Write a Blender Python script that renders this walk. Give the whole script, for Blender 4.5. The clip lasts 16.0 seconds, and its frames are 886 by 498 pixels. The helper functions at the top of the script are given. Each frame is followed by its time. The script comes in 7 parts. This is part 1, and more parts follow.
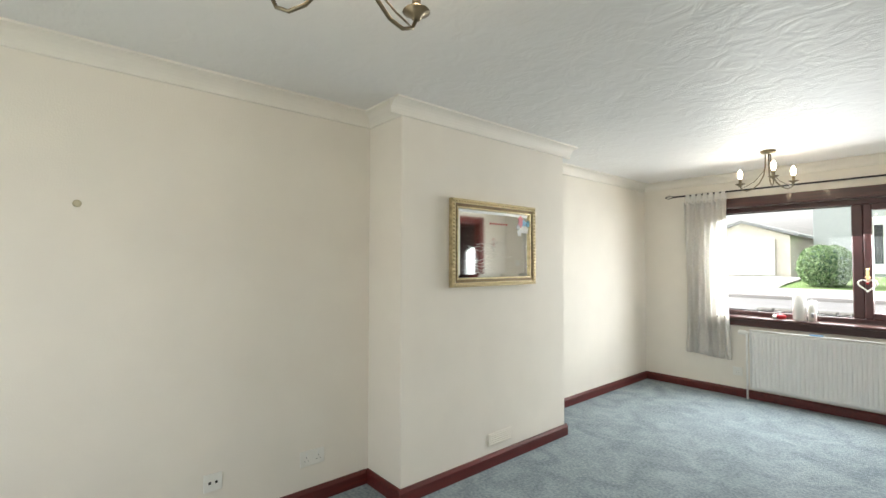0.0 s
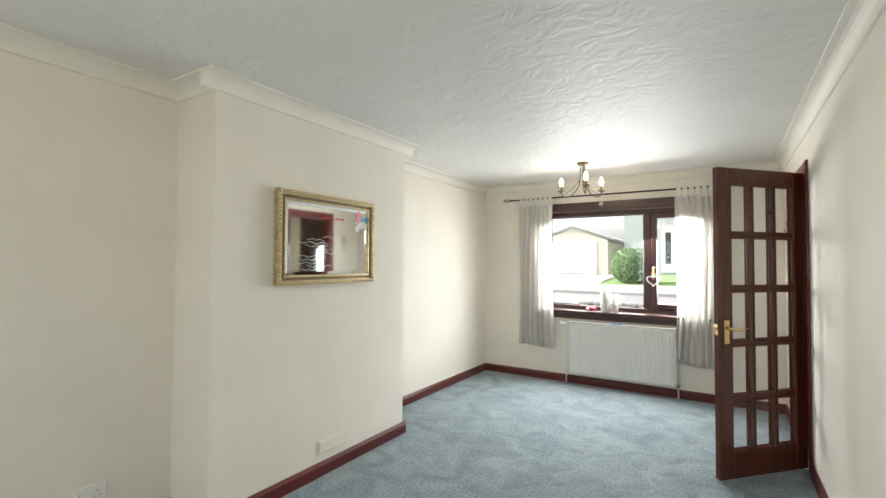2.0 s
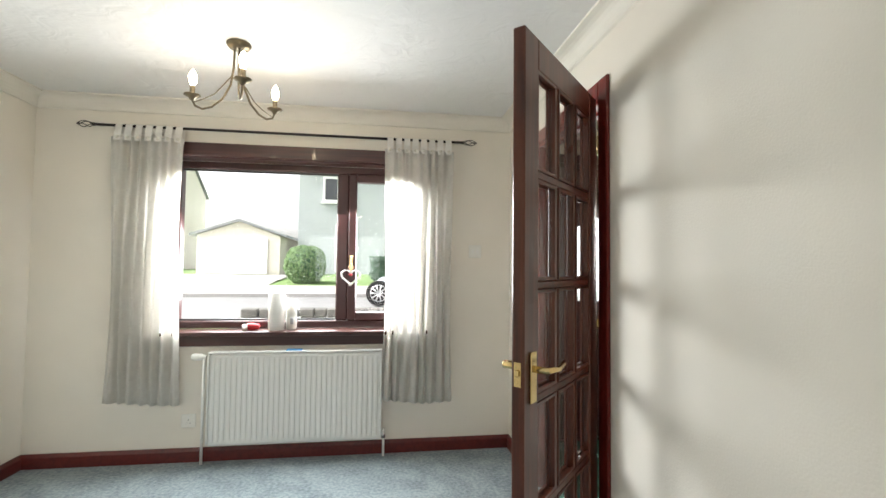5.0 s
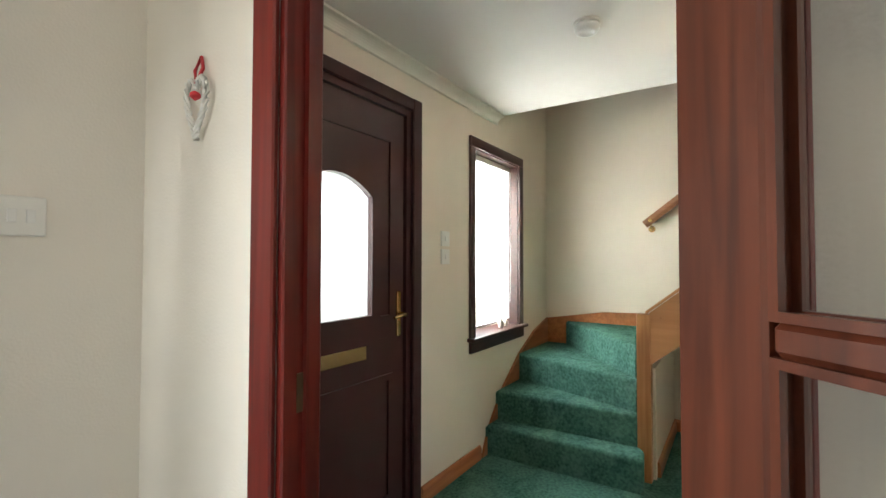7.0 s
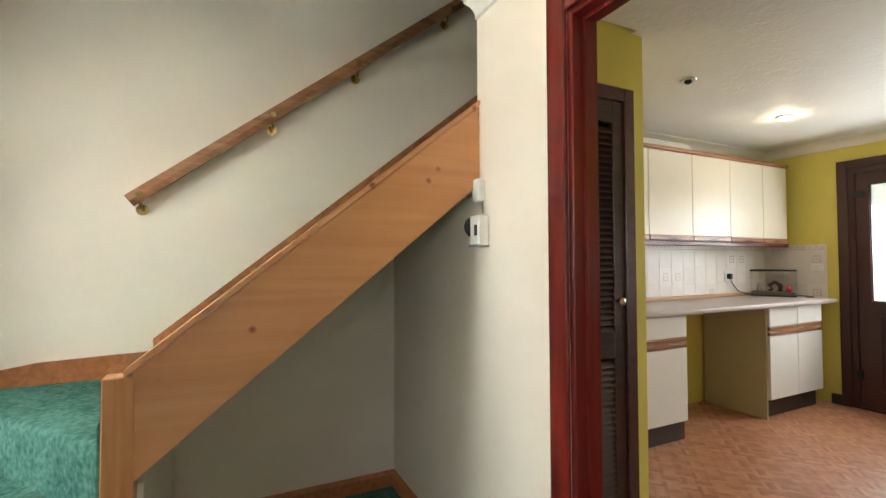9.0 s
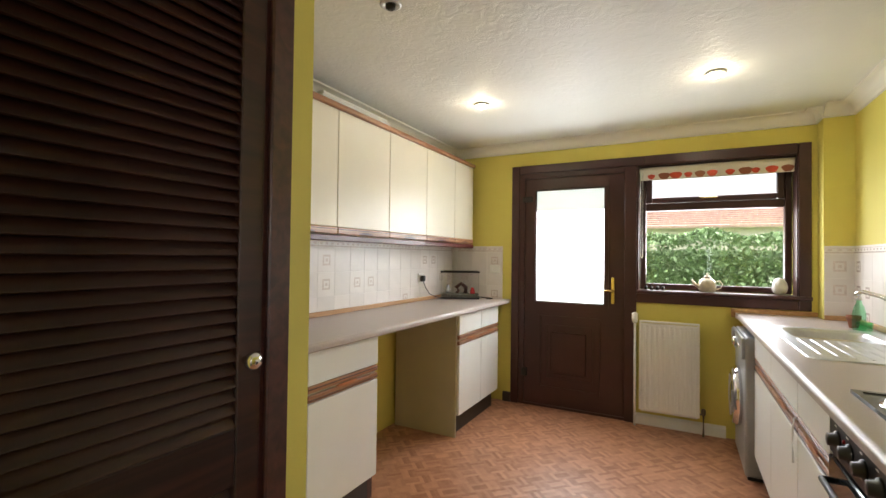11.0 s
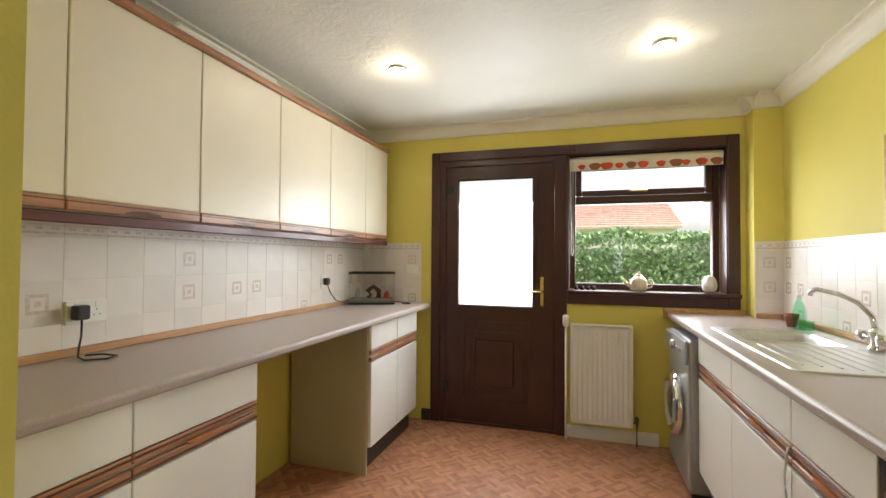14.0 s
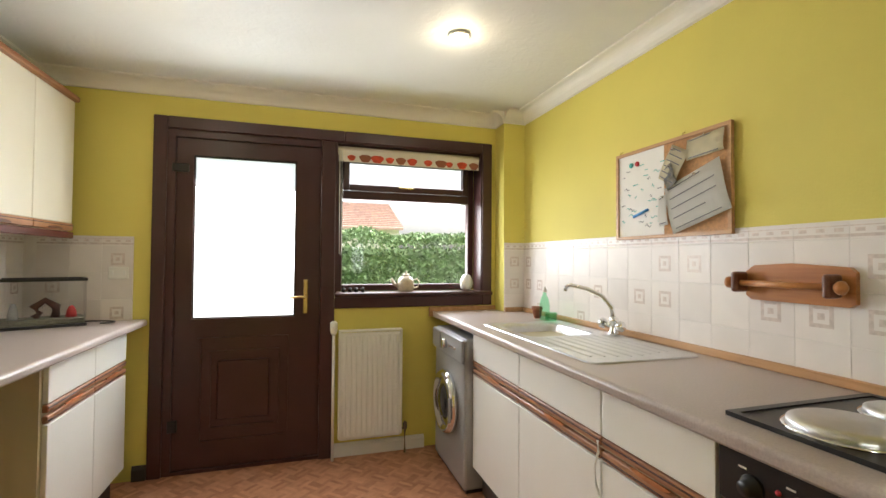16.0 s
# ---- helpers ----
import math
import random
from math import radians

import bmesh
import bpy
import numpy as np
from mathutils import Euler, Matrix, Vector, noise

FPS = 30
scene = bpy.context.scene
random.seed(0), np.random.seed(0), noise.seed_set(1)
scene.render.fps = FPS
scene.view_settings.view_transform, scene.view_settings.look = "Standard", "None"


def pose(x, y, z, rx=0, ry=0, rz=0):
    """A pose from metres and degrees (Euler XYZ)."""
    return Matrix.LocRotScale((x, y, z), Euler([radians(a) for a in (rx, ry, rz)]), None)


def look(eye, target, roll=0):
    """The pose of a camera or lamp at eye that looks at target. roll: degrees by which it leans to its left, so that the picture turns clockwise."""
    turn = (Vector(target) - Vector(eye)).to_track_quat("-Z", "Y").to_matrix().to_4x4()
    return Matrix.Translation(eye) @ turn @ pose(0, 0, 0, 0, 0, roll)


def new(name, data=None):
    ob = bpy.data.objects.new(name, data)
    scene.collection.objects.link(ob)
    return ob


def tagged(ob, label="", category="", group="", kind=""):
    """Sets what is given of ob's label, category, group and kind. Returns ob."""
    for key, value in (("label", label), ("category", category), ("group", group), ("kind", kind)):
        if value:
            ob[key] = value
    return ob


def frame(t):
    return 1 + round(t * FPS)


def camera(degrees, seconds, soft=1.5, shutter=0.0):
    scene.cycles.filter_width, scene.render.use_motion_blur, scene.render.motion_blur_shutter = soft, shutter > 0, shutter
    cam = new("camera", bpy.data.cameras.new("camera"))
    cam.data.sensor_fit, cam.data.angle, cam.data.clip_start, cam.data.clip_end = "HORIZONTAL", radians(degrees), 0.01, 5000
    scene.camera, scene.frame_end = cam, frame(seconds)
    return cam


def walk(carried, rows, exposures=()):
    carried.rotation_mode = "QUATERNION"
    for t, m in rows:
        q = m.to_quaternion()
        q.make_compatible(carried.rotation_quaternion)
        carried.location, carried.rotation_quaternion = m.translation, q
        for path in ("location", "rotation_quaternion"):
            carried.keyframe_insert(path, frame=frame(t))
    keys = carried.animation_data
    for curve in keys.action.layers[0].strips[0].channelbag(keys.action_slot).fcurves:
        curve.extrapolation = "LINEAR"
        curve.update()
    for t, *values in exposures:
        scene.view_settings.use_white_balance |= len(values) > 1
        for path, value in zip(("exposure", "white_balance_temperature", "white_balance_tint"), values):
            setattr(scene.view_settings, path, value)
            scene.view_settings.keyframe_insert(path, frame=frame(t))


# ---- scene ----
cam = camera(89.2, 16.0)
PATH = [
    (0, (-0.536, -5.347, 1.365), (-2.054, -4.046, 1.426), 0.1),
    (0.5, (-0.507, -5.308, 1.365), (-1.9, -3.875, 1.425), 0.3),
    (1, (-0.481, -5.269, 1.363), (-1.762, -3.733, 1.422), 0.4),
    (1.5, (-0.478, -5.219, 1.358), (-1.646, -3.597, 1.418), 0.4),
    (2, (-0.469, -5.149, 1.351), (-1.531, -3.455, 1.411), 0.4),
    (2.5, (-0.46, -5.027, 1.339), (-1.405, -3.265, 1.397), 0.4),
    (3, (-0.449, -4.811, 1.33), (-1.234, -2.972, 1.384), 0.3),
    (5.5, (-0.97, -2.592, 1.243), (-0.333, -0.698, 1.323), 0.4),
    (6, (-0.96, -2.106, 1.265), (0.056, -0.385, 1.328), 0.1),
    (6.5, (-0.781, -1.664, 1.266), (0.599, -0.217, 1.323), -0.1),
    (7, (-0.577, -1.348, 1.262), (1.098, -0.256, 1.313), 0.1),
    (7.5, (-0.292, -1.134, 1.24), (1.568, -0.403, 1.301), 1.0),
    (8, (0.057, -1.015, 1.239), (2.033, -0.716, 1.305), 0.8),
    (8.5, (0.399, -0.981, 1.213), (2.378, -1.261, 1.305), 0.2),
    (9, (0.744, -1.155, 1.266), (2.543, -2.026, 1.32), -0.2),
    (9.5, (1.006, -1.43, 1.285), (2.532, -2.721, 1.334), -0.2),
    (10, (1.187, -1.709, 1.309), (2.456, -3.254, 1.339), 0.3),
    (12.5, (1.578, -2.388, 1.297), (2.345, -4.234, 1.342), 0.1),
    (13, (1.601, -2.441, 1.298), (2.327, -4.304, 1.34), 0.2),
    (13.5, (1.623, -2.496, 1.3), (2.301, -4.377, 1.335), 0.2),
    (14, (1.649, -2.597, 1.284), (2.232, -4.509, 1.326), 0.4),
    (14.5, (1.705, -2.748, 1.274), (2.045, -4.718, 1.317), 0.4),
    (15, (1.793, -2.887, 1.277), (1.739, -4.886, 1.319), 0.5),
    (15.5, (1.87, -2.96, 1.27), (1.474, -4.919, 1.319), 0.5),
    (16, (1.94, -3.0, 1.284), (1.345, -4.908, 1.331), 0.4),
]
walk(cam, [(t, look(eye, target, roll)) for t, eye, target, roll in PATH], [(0, 2.05), (16, 2.05)])

# ---- world, sun, daylight at the windows, exposure ----
world = bpy.data.worlds.new("overcast_sky")
scene.world = world
world.use_nodes = True
wn = world.node_tree.nodes
sky = wn.new("ShaderNodeTexSky")
sky.sky_type, sky.sun_disc = "NISHITA", False
sky.sun_elevation, sky.sun_rotation = radians(44), radians(270)
sky.air_density, sky.dust_density, sky.ozone_density = 1.0, 6.0, 0.5
pale = wn.new("ShaderNodeHueSaturation")
pale.inputs["Saturation"].default_value = 0.25
world.node_tree.links.new(sky.outputs[0], pale.inputs["Color"])
world.node_tree.links.new(pale.outputs[0], wn["Background"].inputs["Color"])
wn["Background"].inputs["Strength"].default_value = 0.15
sun = new("sun", bpy.data.lights.new("sun", "SUN"))
sun.data.energy, sun.data.angle, sun.data.color = 1.3, radians(15), (1, 0.97, 0.92)
sun.matrix_world = look((0, 0, 0), (0.9, 0.15, -0.9))


def window_light(name, x, y, z, w, h, facing, watts, drop=0.5, color=(0.92, 0.96, 0.97)):
    lamp = new(name, bpy.data.lights.new(name, "AREA"))
    lamp.data.shape, lamp.data.size, lamp.data.size_y = "RECTANGLE", w, h
    lamp.data.energy, lamp.data.color = watts, color
    lamp.matrix_world = look((x, y, z), (x, y + facing, z - drop))
    return lamp


def bulb_light(name, x, y, z, watts, color=(1, 0.84, 0.64), r=0.03):
    lamp = new(name, bpy.data.lights.new(name, "POINT"))
    lamp.data.energy, lamp.data.color, lamp.data.shadow_soft_size = watts, color, r
    lamp.location = (x, y, z)
    return lamp


CHW, HALLW, DLW = 0.08, 0.05, 0.38                     # watts of each bulb
window_light("daylight_front_room", -1.45, 0.30, 1.4, 1.5, 1.1, -1, 33, 0.9)
window_light("daylight_hall", 2.25, 0.33, 1.4, 0.55, 1.0, -1, 18, 0.2)
window_light("daylight_front_door", 0.78, 0.26, 1.33, 0.42, 0.6, -1, 0.9)
window_light("daylight_kitchen_window", 1.25, -6.32, 1.5, 0.9, 0.75, 1, 6, 0.5, (0.96, 0.97, 1.0))
window_light("daylight_kitchen_door", 2.28, -6.22, 1.42, 0.58, 1.0, 1, 5.5, 0.5, (0.96, 0.97, 1.0))
window_light("daylight_rear_of_room", -1.6, -6.75, 1.4, 1.6, 1.1, 1, 6)

# ---- materials ----


def mat(name, color, rough=0.6, metal=0.0, vary=0.10, scale=8.0, bump=0.0, bscale=60.0, spec=0.5, coat=0.0, detail=5.0, bdist=0.01):
    m = bpy.data.materials.new(name)
    m.use_nodes = True
    n, l = m.node_tree.nodes, m.node_tree.links
    b = n["Principled BSDF"]
    b.inputs["Roughness"].default_value, b.inputs["Metallic"].default_value = rough, metal
    b.inputs["Specular IOR Level"].default_value, b.inputs["Coat Weight"].default_value = spec, coat
    co = n.new("ShaderNodeTexCoord")
    ns = n.new("ShaderNodeTexNoise")
    ns.inputs["Scale"].default_value, ns.inputs["Detail"].default_value = scale, detail
    l.new(co.outputs["Object"], ns.inputs["Vector"])
    ramp = n.new("ShaderNodeValToRGB")
    ramp.color_ramp.elements[0].position, ramp.color_ramp.elements[1].position = 0.3, 0.7
    ramp.color_ramp.elements[0].color = (*[c * (1 - vary) for c in color], 1)
    ramp.color_ramp.elements[1].color = (*[min(1, c * (1 + vary)) for c in color], 1)
    l.new(ns.outputs["Fac"], ramp.inputs["Fac"])
    l.new(ramp.outputs["Color"], b.inputs["Base Color"])
    rr = n.new("ShaderNodeMapRange")
    rr.inputs["To Min"].default_value, rr.inputs["To Max"].default_value = max(0.02, rough - 0.06), min(1, rough + 0.06)
    l.new(ns.outputs["Fac"], rr.inputs["Value"])
    l.new(rr.outputs["Result"], b.inputs["Roughness"])
    if bump:
        nb = n.new("ShaderNodeTexNoise")
        nb.inputs["Scale"].default_value, nb.inputs["Detail"].default_value = bscale, 6
        l.new(co.outputs["Object"], nb.inputs["Vector"])
        bp = n.new("ShaderNodeBump")
        bp.inputs["Strength"].default_value, bp.inputs["Distance"].default_value = bump, bdist
        l.new(nb.outputs["Fac"], bp.inputs["Height"])
        l.new(bp.outputs["Normal"], b.inputs["Normal"])
    return m


def wood(name, dark, light, axis="z", rough=0.35, stretch=14.0, coat=0.2, knots=False):
    m = mat(name, light, rough, coat=coat)
    n, l = m.node_tree.nodes, m.node_tree.links
    co = n.new("ShaderNodeTexCoord")
    mp = n.new("ShaderNodeMapping")
    s = [stretch * 3] * 3
    s["xyz".index(axis)] = stretch * 0.16
    mp.inputs["Scale"].default_value = s
    ns = n.new("ShaderNodeTexNoise")
    ns.inputs["Scale"].default_value, ns.inputs["Detail"].default_value, ns.inputs["Distortion"].default_value = 1.0, 8, 0.8
    ramp = n.new("ShaderNodeValToRGB")
    ramp.color_ramp.elements[0].position, ramp.color_ramp.elements[1].position = 0.32, 0.68
    ramp.color_ramp.elements[0].color, ramp.color_ramp.elements[1].color = (*dark, 1), (*light, 1)
    l.new(co.outputs["Object"], mp.inputs["Vector"])
    l.new(mp.outputs["Vector"], ns.inputs["Vector"])
    l.new(ns.outputs["Fac"], ramp.inputs["Fac"])
    out = ramp.outputs["Color"]
    if knots:
        vo = n.new("ShaderNodeTexVoronoi")
        vo.inputs["Scale"].default_value = 8.5
        kmap = n.new("ShaderNodeMapping")
        kmap.inputs["Scale"].default_value = (0, 1, 1)
        l.new(co.outputs["Object"], kmap.inputs["Vector"])
        kr = n.new("ShaderNodeValToRGB")
        kr.color_ramp.elements[0].position, kr.color_ramp.elements[1].position = 0.06, 0.13
        kr.color_ramp.elements[0].color, kr.color_ramp.elements[1].color = (0.35, 0.16, 0.08, 1), (1, 1, 1, 1)
        mx = n.new("ShaderNodeMixRGB")
        mx.blend_type = "MULTIPLY"
        mx.inputs["Fac"].default_value = 0.85
        l.new(kmap.outputs["Vector"], vo.inputs["Vector"])
        l.new(vo.outputs["Distance"], kr.inputs["Fac"])
        l.new(out, mx.inputs["Color1"])
        l.new(kr.outputs["Color"], mx.inputs["Color2"])
        out = mx.outputs["Color"]
    b = n["Principled BSDF"]
    l.new(out, b.inputs["Base Color"])
    bp = n.new("ShaderNodeBump")
    bp.inputs["Strength"].default_value, bp.inputs["Distance"].default_value = 0.12, 0.002
    l.new(ns.outputs["Fac"], bp.inputs["Height"])
    l.new(bp.outputs["Normal"], b.inputs["Normal"])
    return m


def glass(name, rough=0.0, tint=(1, 1, 1), gloss=0.06):
    m = bpy.data.materials.new(name)
    m.use_nodes = True
    n, l = m.node_tree.nodes, m.node_tree.links
    n.remove(n["Principled BSDF"])
    out = n["Material Output"]
    if rough:
        a = n.new("ShaderNodeBsdfTranslucent")
        a.inputs["Color"].default_value = (*tint, 1)
        r = n.new("ShaderNodeBsdfRefraction")
        r.inputs["IOR"].default_value, r.inputs["Roughness"].default_value = 1.1, rough
        r.inputs["Color"].default_value = (*tint, 1)
        mixa = n.new("ShaderNodeMixShader")
        mixa.inputs["Fac"].default_value = 0.65
        l.new(a.outputs[0], mixa.inputs[1])
        l.new(r.outputs[0], mixa.inputs[2])
        base = mixa.outputs[0]
    else:
        a = n.new("ShaderNodeBsdfTransparent")
        a.inputs["Color"].default_value = (*tint, 1)
        base = a.outputs[0]
    g = n.new("ShaderNodeBsdfGlossy")
    g.inputs["Roughness"].default_value = 0.03
    lw = n.new("ShaderNodeLayerWeight")
    lw.inputs["Blend"].default_value = 0.5
    pw = n.new("ShaderNodeMath")
    pw.operation, pw.inputs[1].default_value = "POWER", 4.0
    l.new(lw.outputs["Facing"], pw.inputs[0])
    fr = n.new("ShaderNodeMath")
    fr.operation, fr.inputs[1].default_value, fr.inputs[2].default_value = "MULTIPLY_ADD", 0.35, gloss * 0.5
    l.new(pw.outputs[0], fr.inputs[0])
    mx = n.new("ShaderNodeMixShader")
    l.new(fr.outputs[0], mx.inputs["Fac"])
    l.new(base, mx.inputs[1])
    l.new(g.outputs[0], mx.inputs[2])
    l.new(mx.outputs[0], out.inputs["Surface"])
    return m


def glow(name, color, strength):
    m = bpy.data.materials.new(name)
    m.use_nodes = True
    b = m.node_tree.nodes["Principled BSDF"]
    b.inputs["Base Color"].default_value = (*color, 1)
    b.inputs["Emission Color"].default_value, b.inputs["Emission Strength"].default_value = (*color, 1), strength
    return m


def artex(name, color, scale, strength, depth=0.012):
    """Plaster worked by hand: patches of short ridges, stronger in some places than others."""
    m = mat(name, color, 0.6, vary=0.02, scale=2)
    n, l = m.node_tree.nodes, m.node_tree.links
    co = n.new("ShaderNodeTexCoord")
    n1 = n.new("ShaderNodeTexNoise")
    n1.inputs["Scale"].default_value, n1.inputs["Distortion"].default_value, n1.inputs["Detail"].default_value = scale, 1.4, 2
    mp = n.new("ShaderNodeMapping")
    mp.inputs["Scale"].default_value = (1.0, 2.4, 1.0)
    n2 = n.new("ShaderNodeTexNoise")
    n2.inputs["Scale"].default_value, n2.inputs["Detail"].default_value = scale * 3.1, 3
    n3 = n.new("ShaderNodeTexNoise")
    n3.inputs["Scale"].default_value = scale * 0.3
    mask = n.new("ShaderNodeMapRange")
    mask.inputs["From Min"].default_value, mask.inputs["From Max"].default_value = 0.42, 0.62
    for k in (n1, n3):
        l.new(co.outputs["Object"], k.inputs["Vector"])
    l.new(co.outputs["Object"], mp.inputs["Vector"])
    l.new(mp.outputs["Vector"], n2.inputs["Vector"])
    l.new(n3.outputs["Fac"], mask.inputs["Value"])
    mu = n.new("ShaderNodeMath")
    mu.operation = "MULTIPLY"
    l.new(n2.outputs["Fac"], mu.inputs[0])
    l.new(mask.outputs["Result"], mu.inputs[1])
    ad = n.new("ShaderNodeMath")
    ad.operation = "MULTIPLY_ADD"
    ad.inputs[1].default_value = 0.45
    l.new(mu.outputs[0], ad.inputs[0])
    l.new(n1.outputs["Fac"], ad.inputs[2])
    bp = n.new("ShaderNodeBump")
    bp.inputs["Strength"].default_value, bp.inputs["Distance"].default_value = strength, depth
    l.new(ad.outputs[0], bp.inputs["Height"])
    l.new(bp.outputs["Normal"], n["Principled BSDF"].inputs["Normal"])
    return m


def carpet(name, dark, light):
    m = mat(name, light, 0.95, spec=0.1, bump=0.7, bscale=260, bdist=0.012)
    n, l = m.node_tree.nodes, m.node_tree.links
    co = n.new("ShaderNodeTexCoord")
    big = n.new("ShaderNodeTexNoise")
    big.inputs["Scale"].default_value, big.inputs["Detail"].default_value, big.inputs["Distortion"].default_value = 4.0, 4, 1.2
    fine = n.new("ShaderNodeTexNoise")
    fine.inputs["Scale"].default_value, fine.inputs["Detail"].default_value = 55, 6
    l.new(co.outputs["Object"], big.inputs["Vector"])
    l.new(co.outputs["Object"], fine.inputs["Vector"])
    ad = n.new("ShaderNodeMath")
    ad.operation = "MULTIPLY_ADD"
    ad.inputs[1].default_value = 0.42
    l.new(big.outputs["Fac"], ad.inputs[0])
    half = n.new("ShaderNodeMath")
    half.operation = "MULTIPLY"
    half.inputs[1].default_value = 0.58
    l.new(fine.outputs["Fac"], half.inputs[0])
    l.new(half.outputs[0], ad.inputs[2])
    ramp = n.new("ShaderNodeValToRGB")
    ramp.color_ramp.elements[0].position, ramp.color_ramp.elements[1].position = 0.36, 0.62
    ramp.color_ramp.elements[0].color, ramp.color_ramp.elements[1].color = (*dark, 1), (*light, 1)
    l.new(ad.outputs[0], ramp.inputs["Fac"])
    l.new(ramp.outputs["Color"], n["Principled BSDF"].inputs["Base Color"])
    return m


def parquet_vinyl(name):
    """Sheet vinyl printed as basket-weave fingers of wood."""
    m = mat(name, (0.42, 0.20, 0.11), 0.38, bump=0.05, bscale=90)
    n, l = m.node_tree.nodes, m.node_tree.links
    co = n.new("ShaderNodeTexCoord")
    mp = n.new("ShaderNodeMapping")
    mp.inputs["Rotation"].default_value = (0, 0, radians(45))
    l.new(co.outputs["Object"], mp.inputs["Vector"])
    sep = n.new("ShaderNodeSeparateXYZ")
    l.new(mp.outputs["Vector"], sep.inputs[0])
    stripes = []
    for ax in (0, 1):
        mul = n.new("ShaderNodeMath")
        mul.operation, mul.inputs[1].default_value = "MULTIPLY", 1 / 0.022
        l.new(sep.outputs[ax], mul.inputs[0])
        fl = n.new("ShaderNodeMath")
        fl.operation = "FLOOR"
        l.new(mul.outputs[0], fl.inputs[0])
        wn_ = n.new("ShaderNodeTexWhiteNoise")
        wn_.noise_dimensions = "1D"
        l.new(fl.outputs[0], wn_.inputs["W"])
        stripes.append(wn_)
    ck = n.new("ShaderNodeTexChecker")
    ck.inputs["Scale"].default_value = 1 / 0.088
    l.new(mp.outputs["Vector"], ck.inputs["Vector"])
    mx = n.new("ShaderNodeMixRGB")
    l.new(ck.outputs["Fac"], mx.inputs["Fac"])
    l.new(stripes[0].outputs["Value"], mx.inputs["Color1"])
    l.new(stripes[1].outputs["Value"], mx.inputs["Color2"])
    ns = n.new("ShaderNodeTexNoise")
    ns.inputs["Scale"].default_value, ns.inputs["Detail"].default_value = 26, 5
    l.new(co.outputs["Object"], ns.inputs["Vector"])
    m2 = n.new("ShaderNodeMixRGB")
    m2.inputs["Fac"].default_value = 0.55
    l.new(mx.outputs[0], m2.inputs["Color1"])
    l.new(ns.outputs["Fac"], m2.inputs["Color2"])
    ramp = n.new("ShaderNodeValToRGB")
    ramp.color_ramp.elements[0].position, ramp.color_ramp.elements[1].position = 0.22, 0.8
    ramp.color_ramp.elements[0].color, ramp.color_ramp.elements[1].color = (0.27, 0.105, 0.05, 1), (0.52, 0.26, 0.15, 1)
    l.new(m2.outputs[0], ramp.inputs["Fac"])
    l.new(ramp.outputs["Color"], n["Principled BSDF"].inputs["Base Color"])
    return m


CREAM = mat("cream_wall_paint", (0.81, 0.765, 0.685), 0.75, vary=0.025, scale=3, bump=0.12, bscale=140, spec=0.25)
HALLCREAM = mat("pale_cream_wall_paint", (0.79, 0.71, 0.60), 0.75, vary=0.025, scale=3, bump=0.12, bscale=140, spec=0.25)
YELLOW = mat("yellow_wall_paint", (0.70, 0.61, 0.145), 0.65, vary=0.03, scale=3, bump=0.10, bscale=120, spec=0.3)
CEIL = artex("swirled_ceiling_plaster", (0.76, 0.76, 0.745), 8, 0.36, 0.02)
KCEIL = artex("stippled_kitchen_ceiling", (0.76, 0.75, 0.70), 18, 0.26, 0.012)
SMOOTHC = mat("smooth_white_ceiling", (0.78, 0.75, 0.71), 0.7, vary=0.02, scale=3)
COVE = mat("off_white_coving", (0.80, 0.77, 0.70), 0.6, vary=0.02, scale=5)
WHITE = mat("white_gloss_paint", (0.80, 0.80, 0.77), 0.35, vary=0.02, scale=6)
PLASTIC = mat("white_plastic", (0.80, 0.79, 0.74), 0.4, vary=0.02, scale=20)
RED = wood("red_mahogany_paint", (0.095, 0.008, 0.006), (0.19, 0.017, 0.011), "z", 0.3, 10, 0.05)
REDH = wood("red_mahogany_paint_level", (0.075, 0.009, 0.008), (0.13, 0.016, 0.012), "y", 0.4, 10)
DARKDOOR = wood("dark_mahogany_stain", (0.045, 0.012, 0.006), (0.11, 0.027, 0.012), "z", 0.3, 12, 0.05)
LOUVRE = wood("dark_louvre_stain", (0.018, 0.007, 0.005), (0.050, 0.016, 0.011), "y", 0.4, 12, 0.05)
UPVC = mat("dark_brown_upvc", (0.055, 0.018, 0.017), 0.32, vary=0.10, scale=6)
BROWNWOOD = wood("dark_brown_window_wood", (0.040, 0.014, 0.012), (0.085, 0.028, 0.022), "x", 0.35, 12)
PINE = wood("varnished_pine", (0.56, 0.25, 0.095), (0.64, 0.31, 0.13), "y", 0.4, 7, knots=True)
PINEZ = wood("varnished_pine_upright", (0.48, 0.20, 0.07), (0.64, 0.31, 0.13), "z", 0.4, 8)
SKIRTPINE = wood("varnished_pine_skirting", (0.36, 0.12, 0.04), (0.52, 0.20, 0.07), "x", 0.4, 8)
OAKTRIM = wood("oak_trim", (0.27, 0.11, 0.05), (0.46, 0.23, 0.115), "y", 0.4, 12)
LIGHTOAK = wood("light_oak", (0.42, 0.22, 0.09), (0.58, 0.34, 0.16), "y", 0.45, 12)
HOLDER = wood("orange_pine", (0.36, 0.13, 0.035), (0.54, 0.23, 0.07), "y", 0.3, 10)
CARPET = carpet("blue_grey_carpet", (0.19, 0.235, 0.26), (0.38, 0.44, 0.465))
GREEN = carpet("green_carpet", (0.035, 0.11, 0.09), (0.12, 0.28, 0.23))
VINYL = parquet_vinyl("parquet_vinyl")
